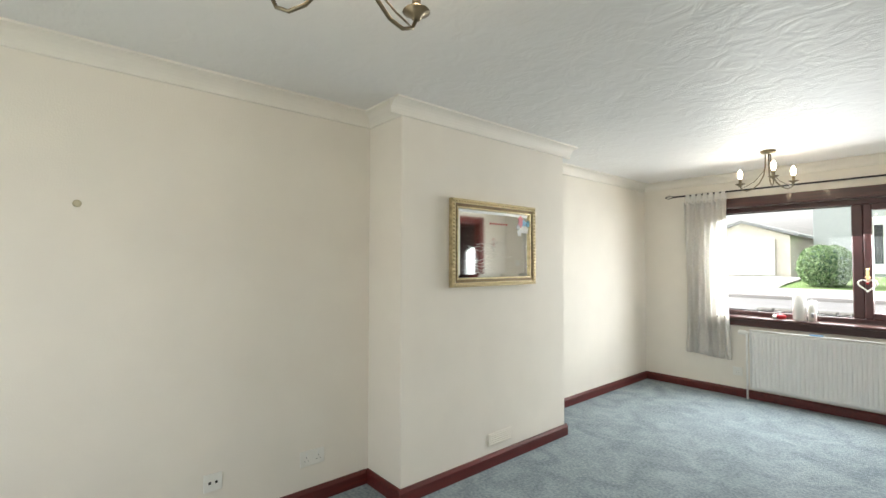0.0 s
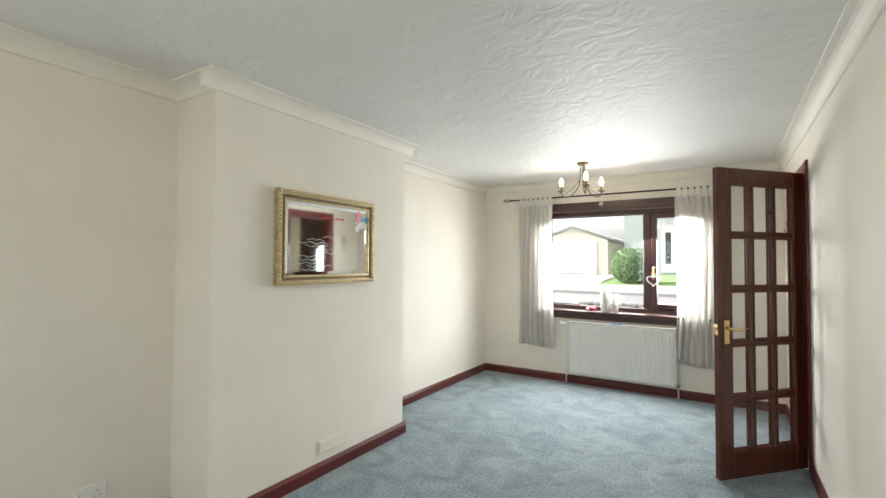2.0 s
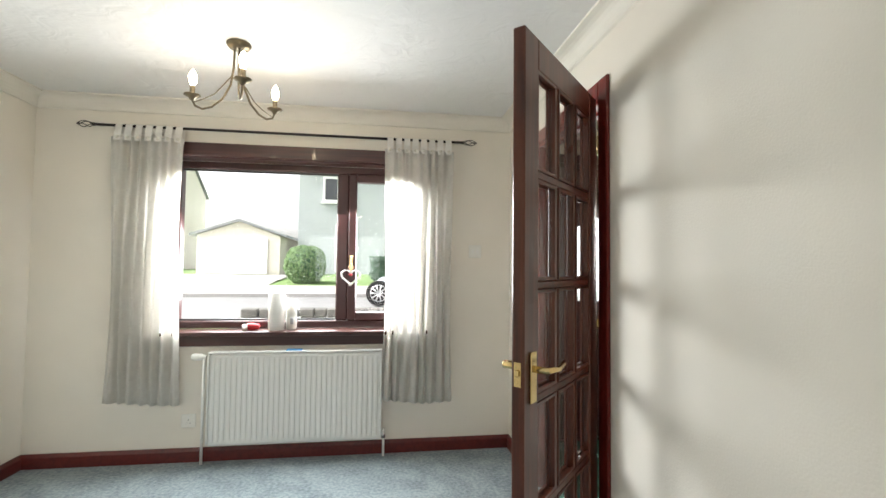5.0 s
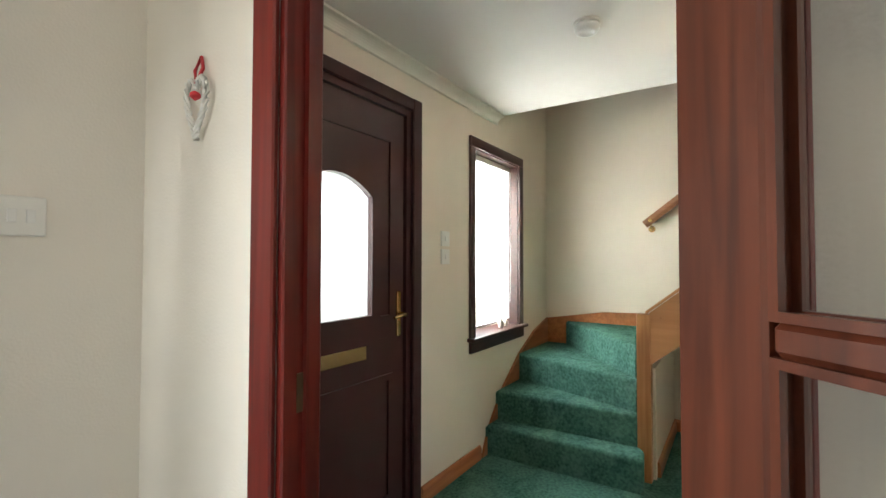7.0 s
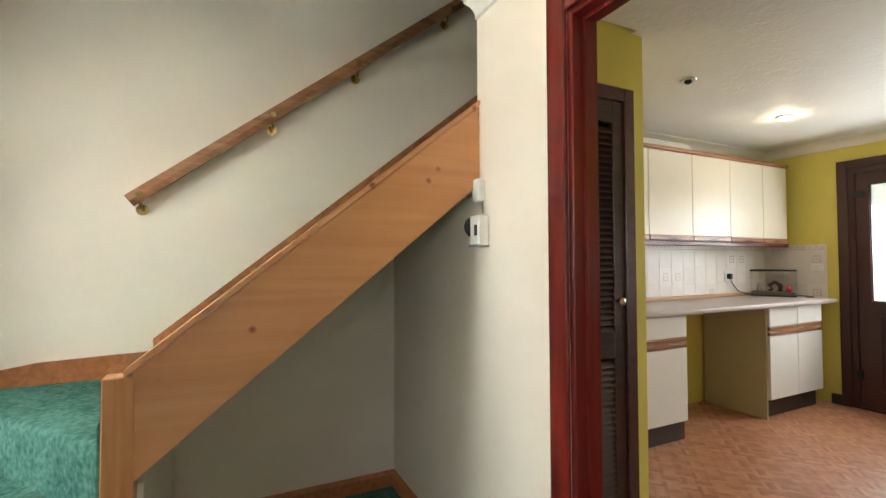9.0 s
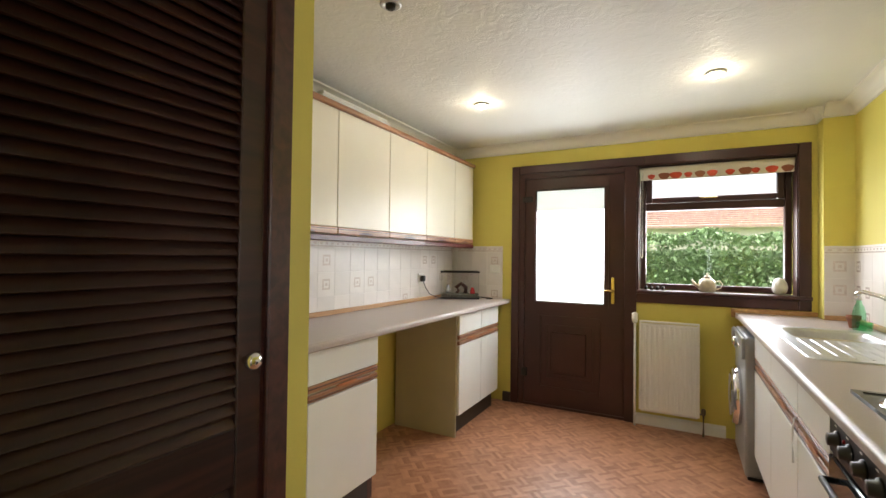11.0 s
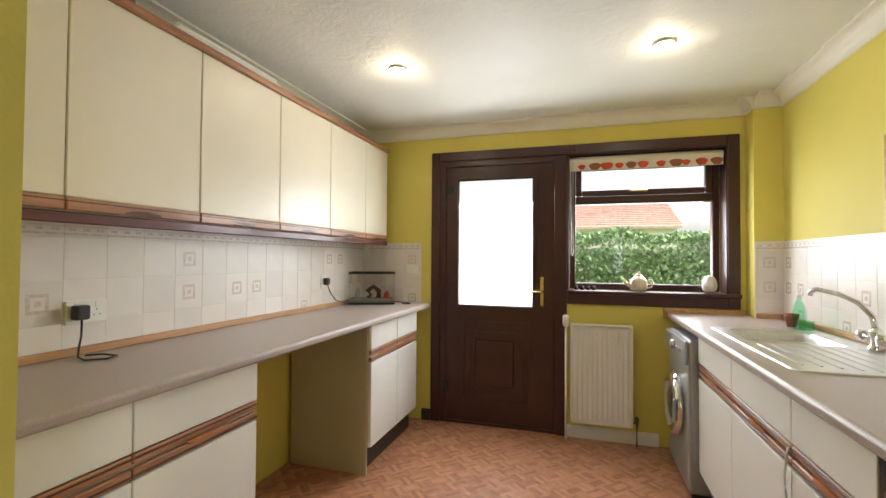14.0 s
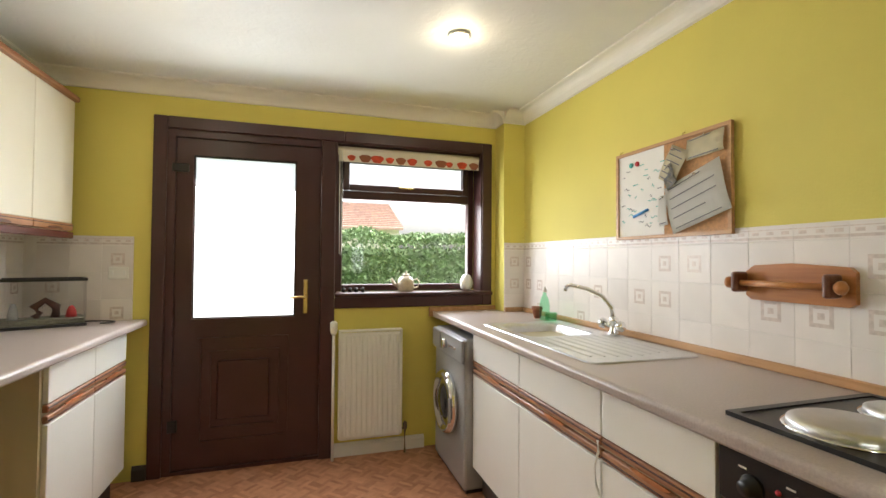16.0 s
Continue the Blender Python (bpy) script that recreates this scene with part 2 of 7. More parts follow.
UNITW = mat("white_unit_front", (0.78, 0.775, 0.73), 0.35, vary=0.015, scale=4)
UNITCREAM = mat("cream_unit_front", (0.80, 0.75, 0.62), 0.32, vary=0.02, scale=4)
CARCASS = mat("beige_carcass_board", (0.50, 0.45, 0.31), 0.55, vary=0.05, scale=4)
PLINTH = mat("dark_plinth", (0.045, 0.035, 0.03), 0.5)
WORKTOP = mat("mottled_pinkish_worktop", (0.42, 0.355, 0.325), 0.35, vary=0.10, scale=160, bump=0.02)
TILEDEC = mat("tile_motif_glaze", (0.66, 0.57, 0.52), 0.24, vary=0.16, scale=60)
GROUT = mat("pale_grout", (0.76, 0.73, 0.69), 0.8)
STEEL = mat("brushed_steel", (0.62, 0.63, 0.64), 0.36, metal=1.0, vary=0.06, scale=30)
CHROME = mat("chrome", (0.80, 0.80, 0.80), 0.07, metal=1.0, vary=0.02)
BRASS = mat("polished_brass", (0.72, 0.55, 0.26), 0.22, metal=1.0, vary=0.08)
OLDBRASS = mat("antique_brass", (0.20, 0.165, 0.11), 0.38, metal=0.9, vary=0.15, scale=20)
GILT = mat("worn_gilt", (0.56, 0.46, 0.27), 0.34, metal=0.7, vary=0.28, scale=40, bump=0.2, bscale=120)
GILTDK = mat("dark_gilt", (0.16, 0.11, 0.05), 0.5, metal=0.6, vary=0.3, scale=40)
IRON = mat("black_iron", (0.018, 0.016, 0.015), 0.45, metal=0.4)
BLACK = mat("black_plastic", (0.015, 0.015, 0.016), 0.35)
SILVERP = mat("silver_grey_enamel", (0.36, 0.37, 0.38), 0.35, metal=0.35, vary=0.03)
DARKGLASS = mat("dark_porthole_glass", (0.03, 0.033, 0.036), 0.08, coat=0.5)
CURTAIN = mat("ivory_curtain_cloth", (0.80, 0.77, 0.70), 0.9, vary=0.04, scale=30, bump=0.2, bscale=500, spec=0.1)
CURTAINT = mat("thin_ivory_curtain_cloth", (0.88, 0.86, 0.82), 0.9, vary=0.04, scale=30, bump=0.2, bscale=500, spec=0.1)
_n, _l = CURTAINT.node_tree.nodes, CURTAINT.node_tree.links
_tr = _n.new("ShaderNodeBsdfTranslucent")
_tr.inputs["Color"].default_value = (0.90, 0.88, 0.83, 1)
_mx = _n.new("ShaderNodeMixShader")
_mx.inputs["Fac"].default_value = 0.25
_l.new(_n["Principled BSDF"].outputs[0], _mx.inputs[1])
_l.new(_tr.outputs[0], _mx.inputs[2])
_l.new(_mx.outputs[0], _n["Material Output"].inputs["Surface"])
TILEV = mat("glazed_tile", (0.75, 0.70, 0.66), 0.36, vary=0.03, scale=7)
_n, _l = TILEV.node_tree.nodes, TILEV.node_tree.links
_oi = _n.new("ShaderNodeObjectInfo")
_hs = _n.new("ShaderNodeHueSaturation")
_mr = _n.new("ShaderNodeMapRange")
_mr.inputs["To Min"].default_value, _mr.inputs["To Max"].default_value = 0.94, 1.05
_l.new(_oi.outputs["Random"], _mr.inputs["Value"])
_l.new(_mr.outputs["Result"], _hs.inputs["Value"])
_l.new(_n["Color Ramp"].outputs["Color"], _hs.inputs["Color"])
_l.new(_hs.outputs["Color"], _n["Principled BSDF"].inputs["Base Color"])
MIRROR = mat("mirror_silver", (0.88, 0.90, 0.90), 0.015, metal=1.0, vary=0.0)
GLASS = glass("clear_glass")
FROST = glass("frosted_glass", 0.6, (0.97, 0.99, 0.99))
BULB = glow("lit_bulb", (1.0, 0.80, 0.52), 9)
DOWNLIT = glow("lit_downlight", (1.0, 0.86, 0.62), 12)
PAPER = mat("white_paper", (0.80, 0.79, 0.75), 0.8, vary=0.02, scale=12)
INK = mat("grey_ink", (0.20, 0.20, 0.22), 0.8)
TEAL = mat("teal_ink", (0.10, 0.50, 0.45), 0.7)
REDP = mat("red_fabric", (0.55, 0.03, 0.04), 0.6)
PETALP = mat("pink_petal", (0.70, 0.25, 0.28), 0.6)
PETALB = mat("blue_petal", (0.20, 0.42, 0.62), 0.6)
DARKPINE = wood("dark_stained_pine", (0.12, 0.035, 0.012), (0.24, 0.08, 0.03), "z", 0.35, 12)
CARD = mat("pale_yellow_card", (0.74, 0.68, 0.50), 0.75, vary=0.05, scale=20)
SLIP = mat("dark_printed_slip", (0.30, 0.28, 0.22), 0.7, vary=0.5, scale=45)
BLUEP = mat("blue_plastic", (0.02, 0.25, 0.60), 0.4)
CORK = mat("cork", (0.50, 0.27, 0.12), 0.85, vary=0.2, scale=90, bump=0.3, bscale=200)
CERAMIC = mat("cream_ceramic", (0.70, 0.62, 0.46), 0.25, vary=0.15, scale=40)
CERW = mat("white_ceramic", (0.78, 0.77, 0.72), 0.3)
TERRA = mat("terracotta", (0.30, 0.10, 0.05), 0.7)
GREENP = glass("green_bottle_plastic", 0.0, (0.62, 0.93, 0.74))
GRAVEL = mat("aquarium_gravel", (0.15, 0.15, 0.11), 0.7, vary=0.5, scale=120)
ORNAM = mat("tank_ornament", (0.10, 0.04, 0.03), 0.6, vary=0.3, scale=30)
BLINDW = mat("white_blind_cloth", (0.80, 0.79, 0.76), 0.8, vary=0.03, scale=30)
BLINDT = glass("translucent_blind_cloth", 0.9, (0.86, 0.86, 0.83))
BLINDF = mat("flowered_blind_cloth", (0.75, 0.70, 0.62), 0.8, vary=0.03)
FLOWERR = mat("red_flower_print", (0.62, 0.08, 0.04), 0.8, vary=0.25, scale=30)
RENDERG = mat("grey_roughcast", (0.40, 0.43, 0.43), 0.9, vary=0.08, scale=12, bump=0.3)
RENDERC = mat("pale_roughcast", (0.68, 0.63, 0.54), 0.9, vary=0.05, scale=8, bump=0.2)
ROOFG = mat("grey_roof_tiles", (0.26, 0.27, 0.27), 0.85, vary=0.2, scale=8)
ROOFR = mat("red_roof_tiles", (0.50, 0.34, 0.28), 0.85, vary=0.2, scale=8)
ASPH = mat("pale_wet_asphalt", (0.16, 0.16, 0.16), 0.6, vary=0.15, scale=5, bump=0.2)
PAVE = mat("concrete_paving", (0.28, 0.27, 0.26), 0.8, vary=0.12, scale=4)
GRASS = mat("short_grass", (0.10, 0.17, 0.045), 0.95, vary=0.3, scale=30, bump=0.6, bscale=120)
LEAF = mat("hedge_leaves", (0.19, 0.29, 0.13), 0.6, vary=0.45, scale=9)
LEAFD = mat("dark_hedge_leaves", (0.04, 0.10, 0.05), 0.6, vary=0.4, scale=9)
STONE = mat("garden_wall_stone", (0.13, 0.125, 0.115), 0.9, vary=0.35, scale=14, bump=0.5, bscale=40)
CARP = mat("silver_car_paint", (0.40, 0.46, 0.50), 0.3, metal=0.3, coat=0.6, vary=0.02)
RUBBER = mat("tyre_rubber", (0.02, 0.02, 0.02), 0.8)

# ---- building helpers: meshes are written in world metres ----
ORIGIN = {}


def thing(name, at, label, category, group="", kind=""):
    ob = new(name)
    ob.empty_display_size = 0.05
    ob.location = at
    ORIGIN[ob.name] = Vector(at)
    return tagged(ob, label, category, group, kind)


def part(name, bm, material, parent=None, label="", smooth=False):
    """One mesh object under a thing or a part (or on its own when parent is None)."""
    base = ORIGIN[parent.name] if parent else Vector((0, 0, 0))
    bmesh.ops.translate(bm, verts=bm.verts, vec=-base)
    me = bpy.data.meshes.new(name)
    bm.to_mesh(me)
    bm.free()
    for m in material if isinstance(material, (list, tuple)) else (material,):
        me.materials.append(m)
    if smooth:
        for p in me.polygons:
            p.use_smooth = True
    ob = new(name, me)
    if parent:
        ob.parent = parent
    ORIGIN[ob.name] = base
    return tagged(ob, label) if label else ob


def solo(name, bm, material, label, category="", kind="", group="", smooth=False):
    """A thing or piece of the setting that is one mesh."""
    return tagged(part(name, bm, material, None, "", smooth), label, category, group, kind)


def box(bm, x0, x1, y0, y1, z0, z1, bevel=0.0, mi=0, seg=1):
    x0, x1, y0, y1, z0, z1 = min(x0, x1), max(x0, x1), min(y0, y1), max(y0, y1), min(z0, z1), max(z0, z1)
    m = Matrix.LocRotScale(((x0 + x1) / 2, (y0 + y1) / 2, (z0 + z1) / 2), None, (x1 - x0, y1 - y0, z1 - z0))
    r = bmesh.ops.create_cube(bm, size=1, matrix=m)
    vs = r["verts"]
    faces = {f for v in vs for f in v.link_faces}
    for f in faces:
        f.material_index = mi
    if bevel:
        es = list({e for v in vs for e in v.link_edges})
        out = bmesh.ops.bevel(bm, geom=es, offset=bevel, segments=seg, affect="EDGES", profile=0.5)
        for f in out["faces"]:
            f.material_index = mi
    return bm


def B(*a, **k):
    return box(bmesh.new(), *a, **k)


def boxes(*rows, bevel=0.0):
    bm = bmesh.new()
    for r in rows:
        box(bm, *r, bevel=bevel)
    return bm


def cyl(bm, p, q, r, r2=None, seg=16, mi=0):
    p, q = Vector(p), Vector(q)
    d = q - p
    m = Matrix.Translation((p + q) / 2) @ d.to_track_quat("Z", "Y").to_matrix().to_4x4()
    out = bmesh.ops.create_cone(bm, cap_ends=True, segments=seg, radius1=r, radius2=r if r2 is None else r2, depth=d.length, matrix=m)
    for f in {f for v in out["verts"] for f in v.link_faces}:
        f.material_index = mi
        f.smooth = len(f.verts) == 4
    return bm


def lathe(profile, at=(0, 0, 0), axis="z", seg=20, bm=None):
    """A turned shape from (radius, height) pairs."""
    bm = bm or bmesh.new()
    turn = {"z": Matrix(), "y": Matrix.Rotation(radians(-90), 4, "X"), "x": Matrix.Rotation(radians(90), 4, "Y"), "-x": Matrix.Rotation(radians(-90), 4, "Y")}[axis]
    rings = []
    for r, h in profile:
        rings.append([bm.verts.new(Vector(at) + turn @ Vector((max(r, 1e-4) * math.cos(a), max(r, 1e-4) * math.sin(a), h))) for a in [2 * math.pi * k / seg for k in range(seg)]])
    for a, b in zip(rings, rings[1:]):
        for k in range(seg):
            f = bm.faces.new((a[k], a[(k + 1) % seg], b[(k + 1) % seg], b[k]))
            f.smooth = True
    bm.faces.new(rings[0][::-1])
    bm.faces.new(rings[-1])
    return bm


def tube(bm, pts, r, seg=8):
    """A round bar along points."""
    pts = [Vector(p) for p in pts]
    rings = []
    for i, p in enumerate(pts):
        d = (pts[min(i + 1, len(pts) - 1)] - pts[max(i - 1, 0)]).normalized()
        side = d.cross(Vector((0, 0, 1)))
        side = (side if side.length > 1e-3 else d.cross(Vector((1, 0, 0)))).normalized()
        up = side.cross(d)
        rr = r[i] if isinstance(r, (list, tuple)) else r
        rings.append([bm.verts.new(p + rr * (math.cos(a) * side + math.sin(a) * up)) for a in [2 * math.pi * k / seg for k in range(seg)]])
    for a, b in zip(rings, rings[1:]):
        for k in range(seg):
            f = bm.faces.new((a[k], a[(k + 1) % seg], b[(k + 1) % seg], b[k]))
            f.smooth = True
    bm.faces.new(rings[0][::-1])
    bm.faces.new(rings[-1])
    return bm


def prism(bm, pts, v, mi=0):
    """A closed outline pushed along v into a solid."""
    v = Vector(v)
    a = [bm.verts.new(Vector(p)) for p in pts]
    b = [bm.verts.new(Vector(p) + v) for p in pts]
    fs = [bm.faces.new(a[::-1]), bm.faces.new(b)]
    for k in range(len(a)):
        fs.append(bm.faces.new((a[k], a[(k + 1) % len(a)], b[(k + 1) % len(b)], b[k])))
    for f in fs:
        f.material_index = mi
    bmesh.ops.recalc_face_normals(bm, faces=fs)
    return bm


def cove(name, p, q, inward, z, size=0.085, material=None):
    """A length of plaster coving from p to q under a ceiling at z; inward points into the room."""
    inn = Vector((*inward, 0))
    prof = [(0, 0), (size, 0), (size, -0.01), (size * 0.86, -0.012)]
    prof += [(size * (0.86 - 0.74 * math.sin(a)), -0.012 - size * 0.78 * (1 - math.cos(a))) for a in [radians(k) for k in range(15, 91, 15)]]
    prof += [(0.012, -size + 0.004), (0.0, -size)]
    bm = prism(bmesh.new(), [Vector((*p, z)) + inn * a + Vector((0, 0, b)) for a, b in prof], Vector((*q, 0)) - Vector((*p, 0)))
    return solo(name, bm, material or COVE, "off-white moulded plaster coving under the ceiling", "coving", "structure")


def skirting(name, p, q, inward, material, h=0.085, t=0.018, label="dark red painted skirting board along the wall"):
    inn = Vector((*inward, 0))
    prof = [(0, 0), (t, 0), (t, h - 0.02), (t * 0.45, h), (0, h)]
    bm = prism(bmesh.new(), [Vector((*p, 0)) + inn * a + Vector((0, 0, b)) for a, b in prof], Vector((*q, 0)) - Vector((*p, 0)))
    return solo(name, bm, material, label, "skirting board", "structure")

# ---- large structure ----
LZ, HZ, KZ = 2.30, 2.265, 2.33      # ceilings: front room, hall, kitchen
WX, BX, AX = -3.05, -2.65, -3.0    # front room: north alcove, chimney breast, south alcove
SY = -6.6                           # front room's rear wall
EX, KS, KW, KE = 3.20, -6.02, 0.44, 3.40

solo("floor_front_room", B(WX - 0.1, 0.05, SY - 0.1, 0.0, -0.1, 0), CARPET, "blue-grey short-pile carpet laid wall to wall", "carpet", "structure")
solo("floor_hall", boxes((0.05, EX, -2.08, 0.04, -0.1, 0)), GREEN, "dark green carpet laid wall to wall in the hall", "carpet", "structure")
solo("floor_kitchen", B(KW - 0.02, KE + 0.02, KS - 0.02, -2.08, -0.1, 0), VINYL, "brown basket-weave parquet-print vinyl flooring", "vinyl floor", "structure")
solo("ceiling_front_room", B(WX - 0.1, 0.05, SY - 0.1, 0.1, LZ, LZ + 0.1), CEIL, "white swirled textured plaster ceiling", "ceiling", "structure")
solo("ceiling_hall", boxes((0.05, 2.24, -2.08, 0.1, HZ, HZ + 0.25)), SMOOTHC, "smooth white hall ceiling ending at the stairwell", "ceiling", "structure")
solo("ceiling_kitchen", boxes((KW - 0.02, 2.20, KS - 0.1, -2.08, KZ, KZ + 0.1), (2.20, KE + 0.02, KS - 0.1, -2.86, KZ, KZ + 0.1)), KCEIL, "white stippled textured kitchen ceiling", "ceiling", "structure")
solo("ceiling_stairwell", B(2.14, EX + 0.1, -4.2, 0.2, 4.6, 4.7), SMOOTHC, "white ceiling high above the stairs", "ceiling", "structure")

# front room walls
NW0, NW1, NWB, NWT = -2.30, -0.62, 0.76, 1.96      # window opening in the front wall
solo("wall_north", boxes((WX - 0.1, NW0, 0, 0.28, 0, 2.5), (NW1, 0.05, 0, 0.28, 0, 2.5), (NW0, NW1, 0, 0.28, 0, NWB), (NW0, NW1, 0, 0.28, NWT, 2.5)), CREAM, "cream painted wall around the front window", "wall", "structure")
solo("wall_west", B(WX - 0.1, WX, SY - 0.1, 0, 0, 2.5), CREAM, "cream painted plain wall", "wall", "structure")
solo("wall_west_alcove", B(WX, AX, SY, -3.85, 0, 2.3), CREAM, "cream painted alcove wall beside the chimney breast", "wall", "structure")
solo("chimney_breast", B(WX, BX, -3.85, -2.255, 0, 2.3, bevel=0.006), CREAM, "cream painted chimney breast standing out from the wall", "chimney breast", "structure")
solo("wall_south", boxes((WX - 0.1, -2.35, SY - 0.2, SY, 0, 2.5), (-0.85, 0.05, SY - 0.2, SY, 0, 2.5), (-2.35, -0.85, SY - 0.2, SY, 0, 0.85), (-2.35, -0.85, SY - 0.2, SY, 1.95, 2.5)), CREAM, "cream painted rear wall of the front room", "wall", "structure")
DY0, DY1, DT = -1.345, -0.57, 1.975                # opening between front room and hall
solo("wall_east", boxes((0, 0.05, SY, DY0, 0, 2.5), (0, 0.05, DY1, 0.28, 0, 2.5), (0, 0.05, DY0, DY1, DT, 2.5)), CREAM, "cream painted wall with the doorway to the hall", "wall", "structure")
# hall walls
solo("wall_hall_west", boxes((0.05, 0.10, -2.03, DY0, 0, 2.5), (0.05, 0.10, DY1, 0.04, 0, 2.5), (0.05, 0.10, DY0, DY1, DT, 2.5)), HALLCREAM, "cream painted hall side of the doorway wall", "wall", "structure")
FX0, FX1, FT = 0.30, 1.27, 2.05                    # front door opening
HX0, HX1, HB, HT = 1.90, 2.60, 0.77, 1.985         # small hall window
solo("wall_hall_north", boxes((0.05, FX0, 0.04, 0.28, 0, 4.6), (FX1, HX0, 0.04, 0.28, 0, 4.6), (HX1, EX + 0.1, 0.04, 0.28, 0, 4.6), (FX0, FX1, 0.04, 0.28, FT, 4.6), (HX0, HX1, 0.04, 0.28, 0, HB), (HX0, HX1, 0.04, 0.28, HT, 4.6)), HALLCREAM, "cream painted hall wall with front door and window", "wall", "structure")
solo("wall_hall_east", boxes((EX, EX + 0.1, -2.82, 0.04, 0, 4.6), (EX, EX + 0.1, -4.2, -2.82, 2.44, 4.6)), HALLCREAM, "cream painted tall wall beside the stairs", "wall", "structure")
KX0, KX1, KT = 0.97, 1.735, 1.985                  # opening between hall and kitchen
solo("wall_hall_south", boxes((0.05, KX0, -2.08, -2.03, 0, 2.5), (KX1, 2.24, -2.08, -2.03, 0, 2.5), (KX0, KX1, -2.08, -2.03, KT, 2.5)), HALLCREAM, "pale painted hall wall with the kitchen doorway", "wall", "structure")
solo("wall_understair", B(2.24, EX, -2.10, -2.03, 0, 1.52), HALLCREAM, "pale painted end wall of the recess under the stairs", "wall", "structure")
solo("wall_stairwell_west", boxes((2.14, 2.24, -4.2, -2.08, 2.35, 4.6), (2.14, 2.24, -2.08, 0.04, HZ + 0.25, 4.6)), HALLCREAM, "pale painted upper stairwell wall", "wall", "structure")
solo("wall_stairwell_south", B(2.14, EX + 0.1, -4.3, -4.2, 2.4, 4.6), HALLCREAM, "pale painted wall at the head of the stairs", "wall", "structure")
# kitchen walls
LX, LYC = 2.23, -2.93                             # louvred cupboard's front and its corner
solo("wall_kitchen_north", boxes((KW, KX0, -2.13, -2.08, 0, 2.45), (KX1, LX, -2.13, -2.08, 0, 2.45), (KX0, KX1, -2.13, -2.08, KT, 2.45)), YELLOW, "yellow painted kitchen side of the doorway wall", "wall", "structure")
LY0, LY1, LT = -2.80, -2.19, 2.0                  # louvred door opening
solo("wall_kitchen_cupboard", boxes((LX, LX + 0.06, LYC, LY0, 0, 2.45), (LX, LX + 0.06, LY1, -2.08, 0, 2.45), (LX, LX + 0.06, LY0, LY1, LT, 2.45), (LX + 0.06, KE, LYC, LYC + 0.06, 0, 2.45)), YELLOW, "yellow painted wall of the built-in cupboard", "wall", "structure")
solo("wall_kitchen_east", B(KE, KE + 0.1, KS, LYC + 0.06, 0, 2.45), YELLOW, "yellow painted wall behind the wall units", "wall", "structure")
solo("wall_kitchen_west", B(KW - 0.1, KW, KS, -2.08, 0, 2.45), YELLOW, "yellow painted wall above the sink", "wall", "structure")
SX0, SX1, SXM, ST, SB = 0.70, 2.72, 1.775, 2.06, 1.02   # back door and window opening
solo("wall_kitchen_south", boxes((KW - 0.1, SX0, KS - 0.26, KS, 0, 2.45), (SX1, KE + 0.1, KS - 0.26, KS, 0, 2.45), (SX0, SXM, KS - 0.26, KS, 0, SB), (SX0, SX1, KS - 0.26, KS, ST, 2.45)), YELLOW, "yellow painted wall around the back door and window", "wall", "structure")
solo("pipe_boxing", B(KW, 0.60, KS, KS + 0.15, 0.0, KZ), YELLOW, "yellow painted pipe boxing in the corner", "boxing", "structure")

# coving
for nm, p, q, inw, z, m in (
    ("coving_front_north", (WX, 0), (0, 0), (0, -1), LZ, COVE), ("coving_front_east", (0, SY), (0, 0), (-1, 0), LZ, COVE),
    ("coving_front_alcove_north", (WX, -2.255), (WX, 0), (1, 0), LZ, COVE), ("coving_breast_end", (WX, -2.255), (BX, -2.255), (0, 1), LZ, COVE),
    ("coving_breast", (BX, -3.85 - 0.085), (BX, -2.255 + 0.085), (1, 0), LZ, COVE), ("coving_breast_south", (AX, -3.85), (BX, -3.85), (0, -1), LZ, COVE),
    ("coving_alcove_south", (AX, SY), (AX, -3.85), (1, 0), LZ, COVE), ("coving_front_south", (WX, SY), (0, SY), (0, 1), LZ, COVE),
    ("coving_hall_north", (0.10, 0.04), (2.24, 0.04), (0, -1), HZ, COVE), ("coving_hall_west", (0.10, -2.03), (0.10, 0.04), (1, 0), HZ, COVE),
    ("coving_hall_south", (0.10, -2.03), (2.24, -2.03), (0, 1), HZ, COVE),
    ("coving_kitchen_south", (0.60, KS), (KE, KS), (0, 1), KZ, COVE), ("coving_boxing_side", (0.60, KS), (0.60, KS + 0.15), (1, 0), KZ, COVE),
    ("coving_boxing", (KW, KS + 0.15), (0.60, KS + 0.15), (0, 1), KZ, COVE), ("coving_kitchen_west", (KW, KS + 0.15), (KW, -2.13), (1, 0), KZ, COVE),
    ("coving_kitchen_east", (KE, KS), (KE, LYC), (-1, 0), KZ, COVE)):
    cove(nm, p, q, inw, z, 0.085 if z != HZ else 0.06, m)

# skirting boards
for nm, p, q, inw, m in (
    ("skirting_north", (WX, 0), (0, 0), (0, -1), REDH), ("skirting_alcove_north", (WX, -2.255), (WX, -0.018), (1, 0), REDH),
    ("skirting_breast_end", (WX, -2.255), (BX, -2.255), (0, 1), REDH), ("skirting_breast", (BX, -3.868), (BX, -2.237), (1, 0), REDH),
    ("skirting_breast_south", (AX, -3.85), (BX, -3.85), (0, -1), REDH), ("skirting_alcove_south", (AX, SY), (AX, -3.868), (1, 0), REDH),
    ("skirting_east_a", (0, SY), (0, -1.415), (-1, 0), REDH), ("skirting_east_b", (0, -0.50), (0, -0.018), (-1, 0), REDH), ("skirting_south", (AX, SY), (0, SY), (0, 1), REDH)):
    skirting(nm, p, q, inw, m)
PL = "varnished pine skirting board along the hall wall"
